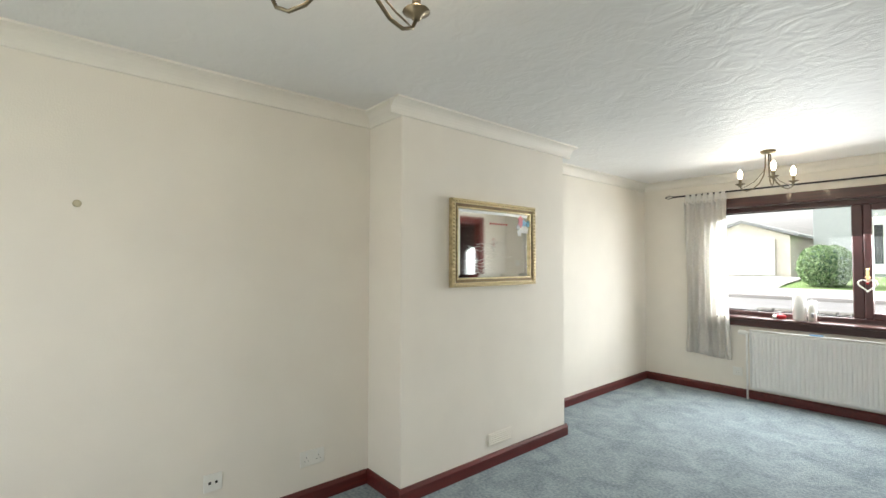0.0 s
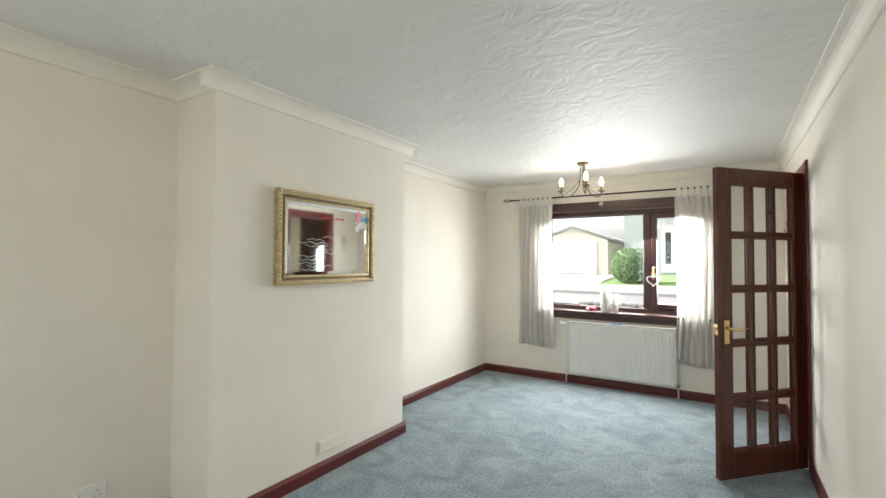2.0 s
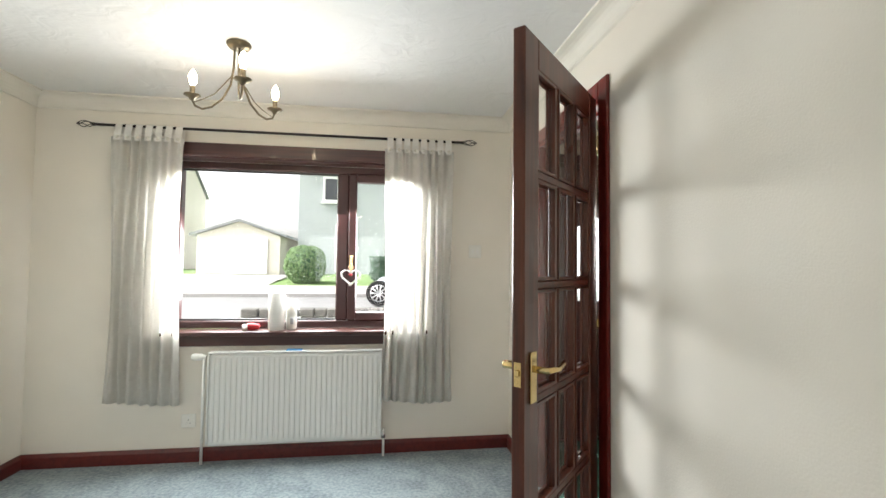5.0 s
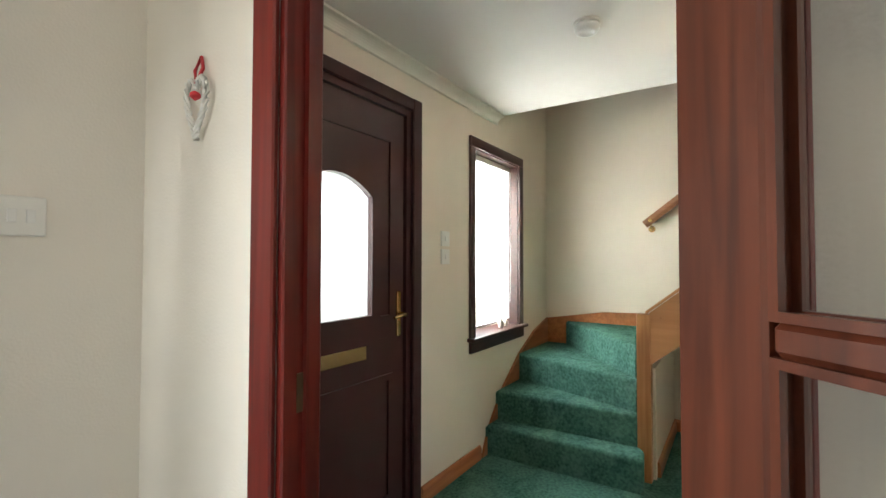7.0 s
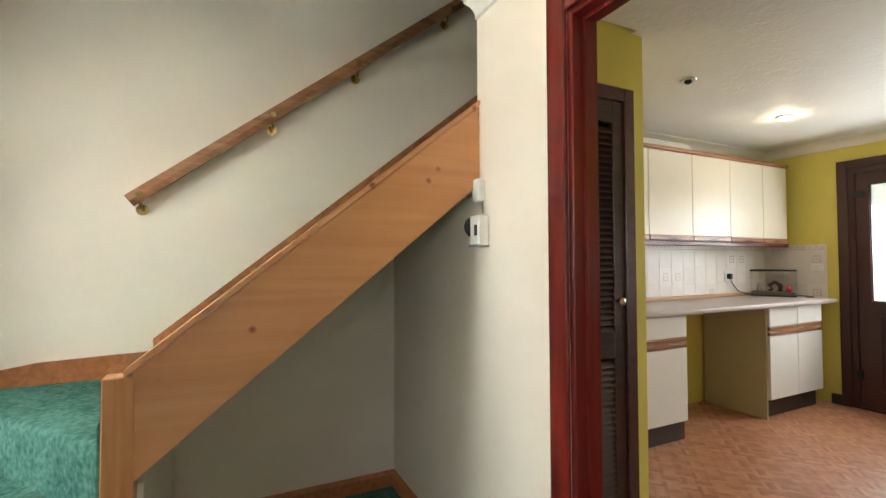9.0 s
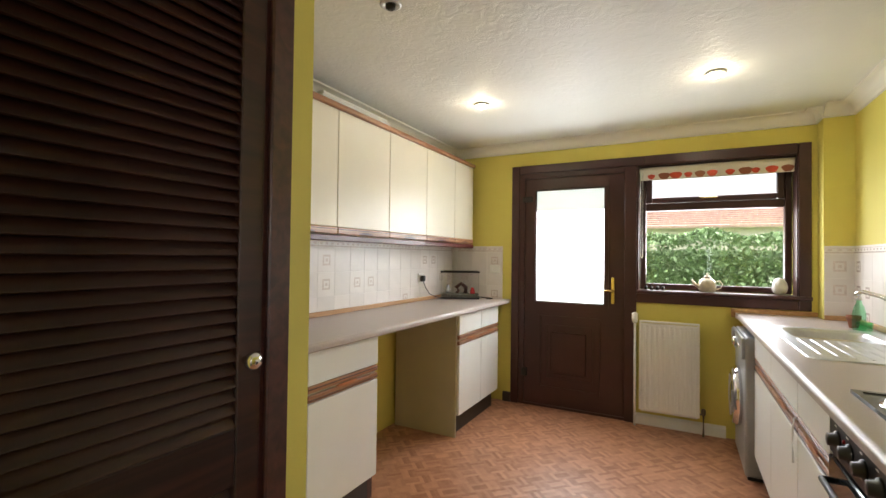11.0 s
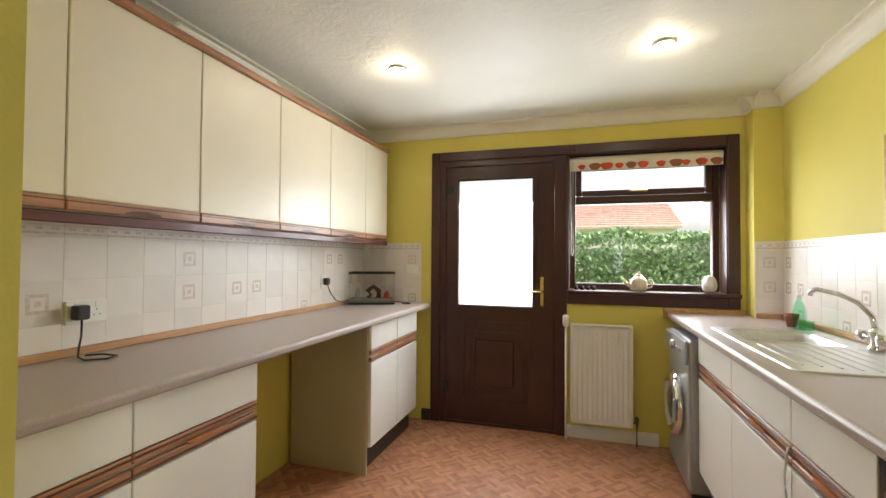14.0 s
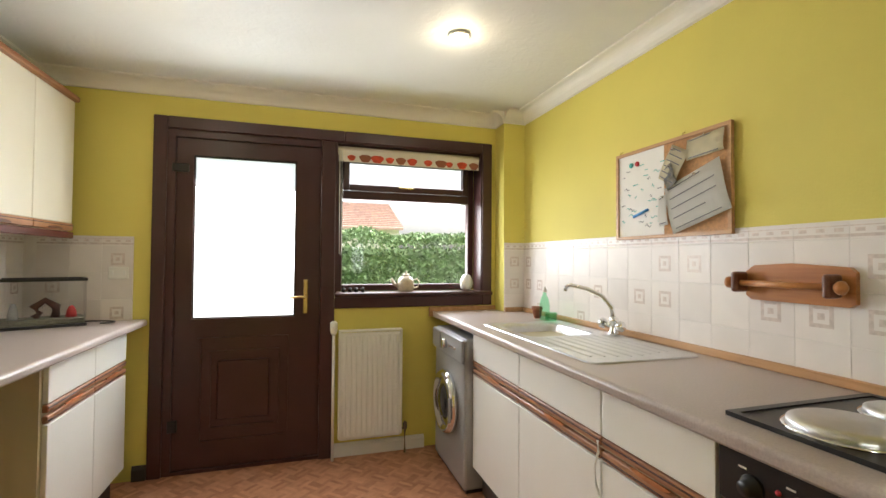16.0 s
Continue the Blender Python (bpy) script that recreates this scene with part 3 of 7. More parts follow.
for nm, p, q, inw in (("skirting_hall_north", (1.345, 0.04), (1.98, 0.04), (0, -1)), ("skirting_understair_east", (EX, -2.03), (EX, -0.95), (-1, 0)),
                      ("skirting_understair_south", (1.81, -2.03), (EX - 0.018, -2.03), (0, 1)), ("skirting_hall_west", (0.10, -2.03), (0.10, -1.42), (1, 0)), ("skirting_understair_north", (2.33, -0.95), (EX - 0.018, -0.95), (0, -1))):
    skirting(nm, p, q, inw, SKIRTPINE, label=PL)
skirting("skirting_kitchen_radiator", (1.13, KS), (1.74, KS), (0, 1), WHITE, label="white painted skirting board under the radiator")
skirting("skirting_kitchen_door_side", (2.79, KS), (2.86, KS), (0, 1), PLINTH, label="dark skirting board beside the back door")


def architrave(name, side, at, a0, a1, top, w, t, material, label, depth, floor_z=0.0):
    """Door lining and architraves round an opening. side 'x': the wall faces x; at: (near face, far face)."""
    th = thing(name, ((at[0] + at[1]) / 2, (a0 + a1) / 2, floor_z) if side == "x" else ((a0 + a1) / 2, (at[0] + at[1]) / 2, floor_z), label, "door frame", kind="structure")

    def bx(u0, u1, v0, v1, z0, z1, bevel=0.004):
        return B(v0, v1, u0, u1, z0, z1, bevel=bevel) if side == "x" else B(u0, u1, v0, v1, z0, z1, bevel=bevel)

    lo, hi = min(at), max(at)
    for s, (v0, v1) in (("a", (lo - t, lo - 0.0005)), ("b", (hi + 0.0005, hi + t))):
        part("architrave", bx(a0 - w, a0 + 0.006, v0, v1, floor_z, top + w), material, th)
        part("architrave", bx(a1 - 0.006, a1 + w, v0, v1, floor_z, top + w), material, th)
        part("architrave", bx(a0 + 0.008, a1 - 0.008, v0, v1, top - 0.006, top + w - 0.002), material, th)
    part("jamb", bx(a0, a0 + 0.022, lo, hi, floor_z, top), material, th)
    part("jamb", bx(a1 - 0.022, a1, lo, hi, floor_z, top), material, th)
    part("head", bx(a0 + 0.022, a1 - 0.022, lo, hi, top - 0.022, top), material, th)
    mid = lo + (hi - lo) * depth
    part("stop", bx(a0 + 0.022, a0 + 0.034, mid, mid + 0.03, floor_z, top - 0.022, 0), material, th)
    part("stop", bx(a1 - 0.034, a1 - 0.022, mid, mid + 0.03, floor_z, top - 0.022, 0), material, th)
    part("stop", bx(a0 + 0.034, a1 - 0.034, mid, mid + 0.03, top - 0.034, top - 0.022, 0), material, th)
    return th


fr = architrave("door_frame_hall", "x", (0.0, 0.10), DY0, DY1, DT, 0.068, 0.016, RED, "dark red mahogany painted door frame to the hall", 0.5)
part("strike_plate", B(0.035, 0.06, DY1 - 0.0245, DY1 - 0.022, 0.95, 1.03), OLDBRASS, fr, "small brass strike plate")
architrave("door_frame_kitchen", "y", (-2.13, -2.03), KX0, KX1, KT, 0.072, 0.016, RED, "dark red mahogany painted frame of the kitchen doorway", 0.3)

# stairs: winders round the newel, then a straight flight along the wall
NX, NY = 2.24, -0.86
RISE, GO = 0.189, 0.232
stairs = thing("staircase", (2.7, -1.0, 0), "green carpeted winding stairs with pine string and newel", "stairs", kind="structure")


def step(pts, z0, z1):
    bm = prism(bmesh.new(), [(x, y, z0) for x, y in pts], (0, 0, z1 - z0))
    top = [e for e in bm.edges if all(abs(v.co.z - z1) < 1e-5 for v in e.verts)]
    bmesh.ops.bevel(bm, geom=top, offset=0.022, segments=3, affect="EDGES", profile=0.5)
    return part("step", bm, GREEN, stairs, smooth=False)


NB = 0.037
step([(2.06, NB), (EX - 0.003, NB), (EX - 0.003, NY), (2.27, NY), (2.20, NY - 0.04), (2.06, NY - 0.06)], 0.001, RISE)
step([(2.21, NB), (EX - 0.004, NB), (EX - 0.004, NY), (2.27, NY), (2.22, NY)], RISE - 0.02, 2 * RISE)
step([(2.58, NB), (EX - 0.005, NB), (EX - 0.005, NY), (2.28, NY), (2.255, NY + 0.01)], 2 * RISE - 0.02, 3 * RISE)
step([(EX - 0.006, -0.13), (EX - 0.006, NY), (2.285, NY), (2.285, NY + 0.02)], 3 * RISE - 0.02, 4 * RISE)
for k in range(8):
    y = NY + 0.02 - k * GO
    zt = (5 + k) * RISE - 0.11
    bm = prism(bmesh.new(), [(2.287, y, zt), (2.287, y - GO - 0.02, zt), (2.287, y - GO - 0.02, zt - 0.02), (2.287, y, zt - 0.2)], (EX - 0.02 - 2.287, 0, 0))
    bmesh.ops.bevel(bm, geom=[e for e in bm.edges if all(abs(v.co.y - y) < 1e-4 and abs(v.co.z - zt) < 1e-4 for v in e.verts)], offset=0.025, segments=3, affect="EDGES", profile=0.5)
    part("step", bm, GREEN, stairs)
SL = RISE / GO
ZT = 0.965                                          # top of the string at the newel
part("string", prism(bmesh.new(), [(2.225, NY - 0.07, ZT), (2.225, -2.029, ZT + SL * 1.099), (2.225, -2.029, ZT + SL * 1.099 - 0.30), (2.225, NY - 0.07, ZT - 0.30)], (0.03, 0, 0)), PINE, stairs, "knotty varnished pine string")
part("string_capping", prism(bmesh.new(), [(2.218, NY - 0.05, ZT - 0.012), (2.218, -2.029, ZT + SL * 1.119 - 0.012), (2.218, -2.029, ZT + SL * 1.119 + 0.008), (2.218, NY - 0.05, ZT + 0.008)], (0.045, 0, 0)), PINE, stairs)
part("newel", boxes((2.222, 2.285, NY - 0.075, NY, 0, ZT - 0.01), bevel=0.003), PINEZ, stairs, "square pine newel post")
part("wall_string", prism(bmesh.new(), [(EX - 0.018, NY, 4 * RISE), (EX - 0.018, -2.75, 4 * RISE + SL * 1.9), (EX - 0.018, -2.75, ZT - 0.05 + SL * 1.89), (EX - 0.018, NY, ZT - 0.05)], (0.014, 0, 0)), SKIRTPINE, stairs)
part("winder_skirting", prism(bmesh.new(), [(2.0, 0.022, 0), (2.08, 0.022, 0.15), (2.28, 0.022, 0.36), (2.60, 0.022, 0.57), (2.9, 0.022, 0.70), (EX, 0.022, 0.77), (EX, 0.022, 0.3), (2.1, 0.022, 0.0)], (0, 0.017, 0)), SKIRTPINE, stairs)
part("winder_skirting", prism(bmesh.new(), [(EX - 0.018, 0.02, 0.77), (EX - 0.018, NY + 0.42, 0.845), (EX - 0.018, NY + 0.0005, 0.86), (EX - 0.018, NY + 0.0005, 0.6), (EX - 0.018, 0.02, 0.5)], (0.015, 0, 0)), SKIRTPINE, stairs)
part("soffit", prism(bmesh.new(), [(2.256, NY - 0.07, ZT - 0.285), (2.256, -2.03, ZT + SL * 1.10 - 0.285), (2.256, -2.03, ZT + SL * 1.10 - 0.265), (2.256, NY - 0.07, ZT - 0.265)], (EX - 2.257, 0, 0)), HALLCREAM, stairs)
part("winder_side", B(2.286, EX - 0.002, -0.95, NY - 0.002, 0, 0.64), HALLCREAM, stairs)

rail = thing("handrail", (EX, -1.5, 2.1), "varnished wooden handrail on brass brackets on the stair wall", "handrail")
r0, r1 = Vector((3.135, -0.77, 1.535)), Vector((3.135, -2.75, 1.535 + 1.98 * 0.785))
d = (r1 - r0).normalized()
n_ = Vector((0, -d.z, d.y))
part("rail", prism(bmesh.new(), [r0 + Vector((dx, 0, 0)) + n_ * dz for dx, dz in ((-0.02, -0.03), (0.02, -0.03), (0.022, 0.0), (0.012, 0.026), (-0.012, 0.026), (-0.022, 0.0))], r1 - r0), OAKTRIM, rail)
for f in (0.02, 0.3, 0.52, 0.8):
    p = r0 + (r1 - r0) * f
    bm = tube(bmesh.new(), [p + Vector((0, 0, -0.028)), p + Vector((0.02, 0, -0.06)), (EX - 0.004, p.y, p.z - 0.06)], 0.007)
    cyl(bm, (EX - 0.008, p.y, p.z - 0.06), (EX - 0.001, p.y, p.z - 0.06), 0.025)
    cyl(bm, p + Vector((-0.024, 0, 0)) , p + Vector((-0.019, 0, 0)), 0.014)
    part("bracket", bm, BRASS, rail, "brass bracket")


def pane(name, bm, parent, material=None):
    ob = part(name, bm, material or GLASS, parent)
    ob.visible_shadow = False
    return ob


def frame_bars(parent, name, x0, x1, z0, z1, y0, y1, w, material, bevel=0.006):
    """Four bars of a sash or frame in a wall that faces y."""
    part(name, B(x0, x0 + w, y0, y1, z0, z1, bevel=bevel), material, parent)
    part(name, B(x1 - w, x1, y0, y1, z0, z1, bevel=bevel), material, parent)
    part(name, B(x0 + w + 0.0005, x1 - w - 0.0005, y0, y1, z0, z0 + w, bevel=bevel), material, parent)
    part(name, B(x0 + w + 0.0005, x1 - w - 0.0005, y0, y1, z1 - w, z1, bevel=bevel), material, parent)


# ---- front room window ----
w1 = thing("window_1", (-1.46, 0.1, 0.8), "dark brown framed front window with one opening casement", "window", kind="structure")
part("architrave", B(NW0 - 0.07, NW1 + 0.07, -0.016, -0.0005, NWT - 0.008, NWT + 0.082, bevel=0.005), BROWNWOOD, w1)
part("architrave", B(NW0 - 0.07, NW0 + 0.006, -0.016, -0.0005, NWB, NWT - 0.01, bevel=0.005), BROWNWOOD, w1)
part("architrave", B(NW1 - 0.006, NW1 + 0.07, -0.016, -0.0005, NWB, NWT - 0.01, bevel=0.005), BROWNWOOD, w1)
part("lining", boxes((NW0, NW0 + 0.014, 0, 0.11, 0.82, NWT), (NW1 - 0.014, NW1, 0, 0.11, 0.82, NWT), (NW0 + 0.014, NW1 - 0.014, 0, 0.11, NWT - 0.014, NWT)), BROWNWOOD, w1)
part("window_sill", B(NW0 - 0.04, NW1 + 0.04, -0.055, 0.115, 0.79, 0.82, bevel=0.008, seg=2), BROWNWOOD, w1, "dark reddish brown varnished sill")
part("sill_apron", B(NW0 - 0.02, NW1 + 0.02, -0.02, -0.0005, 0.725, 0.789, bevel=0.003), BROWNWOOD, w1)
frame_bars(w1, "window_frame", NW0 + 0.014, NW1 - 0.014, 0.8205, NWT - 0.014, 0.11, 0.18, 0.05, UPVC)
part("mullion", B(-1.215, -1.135, 0.111, 0.181, 0.8715, NWT - 0.065, bevel=0.008), UPVC, w1)
sash = frame_bars(w1, "sash", -1.134, -0.685, 0.8725, NWT - 0.066, 0.095, 0.17, 0.055, UPVC)
part("glazing_bead", boxes((-2.234, -1.217, 0.125, 0.135, NWT - 0.078, NWT - 0.066), (-2.234, -1.217, 0.125, 0.135, 0.872, 0.884)), BLACK, w1)
pane("pane", B(-2.235, -1.2155, 0.142, 0.146, 0.872, NWT - 0.066), w1)
pane("pane", B(-1.08, -0.74, 0.13, 0.134, 0.927, NWT - 0.12), w1)
hd = part("handle", B(-1.122, -1.098, 0.078, 0.094, 1.20, 1.32, bevel=0.004), BRASS, w1, "brass window handle")
w0 = thing("window_rear", (-1.6, SY - 0.1, 1.4), "brown framed rear window of the front room", "window", kind="structure")
frame_bars(w0, "window_frame", -2.35, -0.85, 0.85, 1.95, SY - 0.12, SY - 0.05, 0.06, UPVC)
pane("pane", B(-2.29, -0.91, SY - 0.09, SY - 0.085, 0.91, 1.89), w0)

# ---- hall window ----
w2 = thing("window_2", (2.25, 0.1, 0.77), "narrow dark brown hall window with a white blind", "window", kind="structure")
part("architrave", B(HX0 - 0.058, HX1 + 0.06, 0.022, 0.0395, HT - 0.006, HT + 0.06, bevel=0.004), BROWNWOOD, w2)
part("architrave", B(HX0 - 0.058, HX0 + 0.006, 0.022, 0.0395, HB - 0.01, HT - 0.007, bevel=0.004), BROWNWOOD, w2)
part("architrave", B(HX1 - 0.006, HX1 + 0.06, 0.022, 0.0395, HB - 0.01, HT - 0.007, bevel=0.004), BROWNWOOD, w2)
part("lining", boxes((HX0, HX0 + 0.012, 0.04, 0.19, HB, HT), (HX1 - 0.012, HX1, 0.04, 0.19, HB, HT), (HX0 + 0.012, HX1 - 0.012, 0.04, 0.19, HT - 0.012, HT)), BROWNWOOD, w2)
part("window_sill", B(HX0 - 0.075, HX1 + 0.08, -0.01, 0.19, HB - 0.012, HB + 0.012, bevel=0.006, seg=2), BROWNWOOD, w2)
part("sill_apron", B(HX0 - 0.058, HX1 + 0.06, 0.02, 0.0395, HB - 0.085, HB - 0.013, bevel=0.003), BROWNWOOD, w2)
frame_bars(w2, "window_frame", HX0 + 0.012, HX1 - 0.012, HB + 0.0125, HT - 0.012, 0.19, 0.25, 0.05, UPVC)
pane("pane", B(HX0 + 0.06, HX1 - 0.06, 0.218, 0.222, HB + 0.06, HT - 0.06), w2)
bl = thing("vertical_blind", (2.25, 0.12, HT), "closed white cloth vertical blind in the hall window", "blind")
part("headrail", B(HX0 + 0.02, HX1 - 0.02, 0.10, 0.14, HT - 0.05, HT - 0.0125, bevel=0.003), PLASTIC, bl)
for k in range(9):
    x = HX0 + 0.045 + k * 0.0765
    bm = prism(bmesh.new(), [(x - 0.042, 0.128 - 0.012, HB + 0.05), (x, 0.122 - 0.006, HB + 0.05), (x + 0.042, 0.108, HB + 0.05), (x + 0.042, 0.109, HB + 0.05), (x, 0.1175, HB + 0.05), (x - 0.042, 0.1172, HB + 0.05)], (0, 0, HT - 0.05 - HB - 0.05))
    part("slat", bm, BLINDT, bl)
part("chain", tube(bmesh.new(), [(HX1 - 0.04, 0.09, HT - 0.06), (HX1 - 0.035, 0.088, 1.2), (HX1 - 0.045, 0.088, 0.95)], 0.0025, 6), PLASTIC, bl)

# ---- front door ----
fd = thing("door_front", (0.785, 0.08, 0), "dark brown front door with arched frosted glass and letter plate", "door", kind="structure")
part("architrave", B(FX0 - 0.04, FX0 + 0.02, 0.018, 0.0395, 0, FT + 0.04, bevel=0.004), UPVC, fd)
part("architrave", B(FX1 - 0.02, FX1 + 0.05, 0.018, 0.0395, 0, FT + 0.04, bevel=0.004), UPVC, fd)
part("architrave", B(FX0 + 0.021, FX1 - 0.021, 0.018, 0.0395, FT - 0.025, FT + 0.038, bevel=0.004), UPVC, fd)
part("door_frame", boxes((FX0, FX0 + 0.055, 0.04, 0.12, 0, FT), (FX1 - 0.055, FX1, 0.04, 0.12, 0, FT), (FX0 + 0.055, FX1 - 0.055, 0.04, 0.12, FT - 0.055, FT)), UPVC, fd)
part("threshold", B(FX0, FX1, 0.04, 0.2, 0, 0.018), UPVC, fd)
dx0, dx1, dz0, dz1 = FX0 + 0.058, FX1 - 0.058, 0.02, FT - 0.058
gx0, gx1, gz0, gz1, rise = 0.53, 0.97, 1.01, 1.55, 0.085


def arch(x0, x1, z0, z1, h, y, n=12):
    top = [(x1 + (x0 - x1) * k / n, y, z1 + h * (1 - (2 * k / n - 1) ** 2)) for k in range(n + 1)]
    return [(x0, y, z0), (x1, y, z0)] + top


def ring(outer, inner, v, bm=None):
    """A closed band between two outlines with the same number of points, pushed along v."""
    bm = bm or bmesh.new()
    v = Vector(v)
    n = len(outer)
    o0, i0 = [bm.verts.new(p) for p in outer], [bm.verts.new(p) for p in inner]
    o1, i1 = [bm.verts.new(Vector(p) + v) for p in outer], [bm.verts.new(Vector(p) + v) for p in inner]
    for k in range(n):
        j = (k + 1) % n
        for q in ((o0[k], o0[j], i0[j], i0[k]), (o1[j], o1[k], i1[k], i1[j]), (o0[j], o0[k], o1[k], o1[j]), (i0[k], i0[j], i1[j], i1[k])):
            bm.faces.new(q)
    bmesh.ops.recalc_face_normals(bm, faces=bm.faces)
    return bm


bm = bmesh.new()
hole = arch(gx0, gx1, gz0, gz1, rise, 0.058)
edge = [(dx0, 0.058, dz0), (dx1, 0.058, dz0)] + [(dx1 + (dx0 - dx1) * k / 12, 0.058, dz1) for k in range(13)]
ring(edge, hole, (0, 0.045, 0), bm)
part("leaf", bm, UPVC, fd)
part("glass_moulding", ring(arch(gx0 - 0.055, gx1 + 0.055, gz0 - 0.05, gz1 + 0.02, rise + 0.02, 0.046), arch(gx0, gx1, gz0, gz1, rise, 0.046), (0, 0.013, 0)), UPVC, fd)
part("panel_moulding", ring([(dx0 + 0.09, 0.048, 0.98 + 0.0), (dx1 - 0.09, 0.048, 0.98), (dx1 - 0.09, 0.048, 1.86), (dx0 + 0.09, 0.048, 1.86)], [(dx0 + 0.115, 0.048, 1.0), (dx1 - 0.115, 0.048, 1.0), (dx1 - 0.115, 0.048, 1.835), (dx0 + 0.115, 0.048, 1.835)], (0, 0.011, 0)), UPVC, fd)
part("panel_moulding", ring([(dx0 + 0.09, 0.048, 0.12), (dx1 - 0.09, 0.048, 0.12), (dx1 - 0.09, 0.048, 0.72), (dx0 + 0.09, 0.048, 0.72)], [(dx0 + 0.12, 0.048, 0.15), (dx1 - 0.12, 0.048, 0.15), (dx1 - 0.12, 0.048, 0.69), (dx0 + 0.12, 0.048, 0.69)], (0, 0.011, 0)), UPVC, fd)
pane("pane", prism(bmesh.new(), arch(gx0, gx1, gz0, gz1, rise, 0.075), (0, 0.006, 0)), fd, FROST)
part("letter_plate", B(0.66, 0.94, 0.050, 0.0575, 0.815, 0.875, bevel=0.003), BRASS, fd, "brass letter plate")
hb = part("handle", B(1.152, 1.18, 0.044, 0.0575, 0.89, 1.11, bevel=0.004), BRASS, fd, "brass lever handle on a long plate")
part("lever", tube(bmesh.new(), [(1.166, 0.045, 1.0), (1.166, 0.0, 1.0), (1.135, -0.01, 1.002), (1.065, -0.008, 0.992)], [0.011, 0.010, 0.009, 0.007]), BRASS, hb)

# ---- kitchen back door and window ----
bd = thing("door_back", (2.25, KS - 0.05, 0), "dark brown back door with frosted upper glass", "door", kind="structure")
part("architrave", B(SX1 - 0.006, SX1 + 0.066, KS + 0.0005, KS + 0.018, 0, ST + 0.066, bevel=0.004), UPVC, bd)
part("architrave", B(SXM - 0.09, SX1 - 0.007, KS + 0.0005, KS + 0.018, ST - 0.006, ST + 0.066, bevel=0.004), UPVC, bd)
part("post", B(SXM - 0.035, SXM + 0.055, KS - 0.10, KS + 0.018, 0, ST - 0.007, bevel=0.004), UPVC, bd)
part("door_frame", boxes((SX1 - 0.05, SX1, KS - 0.12, KS - 0.001, 0, ST), (SXM + 0.056, SX1 - 0.05, KS - 0.12, KS - 0.001, ST - 0.05, ST)), UPVC, bd)
part("threshold", B(SXM + 0.05, SX1, KS - 0.14, KS, 0, 0.02), UPVC, bd)
bx0, bx1, bz0, bz1 = SXM + 0.052, SX1 - 0.047, 0.018, ST - 0.047
g0, g1, gb, gt = 1.985, 2.575, 0.915, 1.905
part("leaf", ring([(bx0, KS - 0.075, bz0), (bx1, KS - 0.075, bz0), (bx1, KS - 0.075, bz1), (bx0, KS - 0.075, bz1)], [(g0, KS - 0.075, gb), (g1, KS - 0.075, gb), (g1, KS - 0.075, gt), (g0, KS - 0.075, gt)], (0, 0.055, 0)), UPVC, bd)
part("glass_bead", ring([(g0 - 0.03, KS - 0.02, gb - 0.03), (g1 + 0.03, KS - 0.02, gb - 0.03), (g1 + 0.03, KS - 0.02, gt + 0.03), (g0 - 0.03, KS - 0.02, gt + 0.03)], [(g0, KS - 0.02, gb), (g1, KS - 0.02, gb), (g1, KS - 0.02, gt), (g0, KS - 0.02, gt)], (0, 0.01, 0)), UPVC, bd)
part("gasket", ring([(g0 - 0.004, KS - 0.03, gb - 0.004), (g1 + 0.004, KS - 0.03, gb - 0.004), (g1 + 0.004, KS - 0.03, gt + 0.004), (g0 - 0.004, KS - 0.03, gt + 0.004)], [(g0 + 0.008, KS - 0.03, gb + 0.008), (g1 - 0.008, KS - 0.03, gb + 0.008), (g1 - 0.008, KS - 0.03, gt - 0.008), (g0 + 0.008, KS - 0.03, gt - 0.008)], (0, 0.006, 0)), BLACK, bd)
pane("pane", B(g0, g1, KS - 0.055, KS - 0.05, gb, gt), bd, FROST)
for a, b_, c, e in ((2.02, 2.54, 0.16, 0.80), (2.075, 2.485, 0.24, 0.72)):
    part("panel_moulding", ring([(a, KS - 0.02, c), (b_, KS - 0.02, c), (b_, KS - 0.02, e), (a, KS - 0.02, e)], [(a + 0.022, KS - 0.02, c + 0.022), (b_ - 0.022, KS - 0.02, c + 0.022), (b_ - 0.022, KS - 0.02, e - 0.022), (a + 0.022, KS - 0.02, e - 0.022)], (0, 0.010, 0)), UPVC, bd)
part("raised_panel", B(2.13, 2.43, KS - 0.02, KS - 0.010, 0.30, 0.66, bevel=0.008), UPVC, bd)
hb = part("handle", B(1.905, 1.935, KS - 0.02, KS - 0.006, 0.93, 1.15, bevel=0.004), BRASS, bd, "brass lever handle on a long plate")
part("lever", tube(bmesh.new(), [(1.92, KS - 0.006, 1.04), (1.92, KS + 0.045, 1.04), (1.95, KS + 0.05, 1.043), (2.03, KS + 0.048, 1.036)], [0.011, 0.010, 0.009, 0.006]), BRASS, hb)
part("hinge", B(2.60, 2.69, KS - 0.019, KS + 0.004, 1.80, 1.85, bevel=0.004), BLACK, bd, "black hinge")
part("hinge", B(2.64, 2.69, KS - 0.019, KS + 0.004, 0.25, 0.32, bevel=0.004), BLACK, bd, "black hinge")

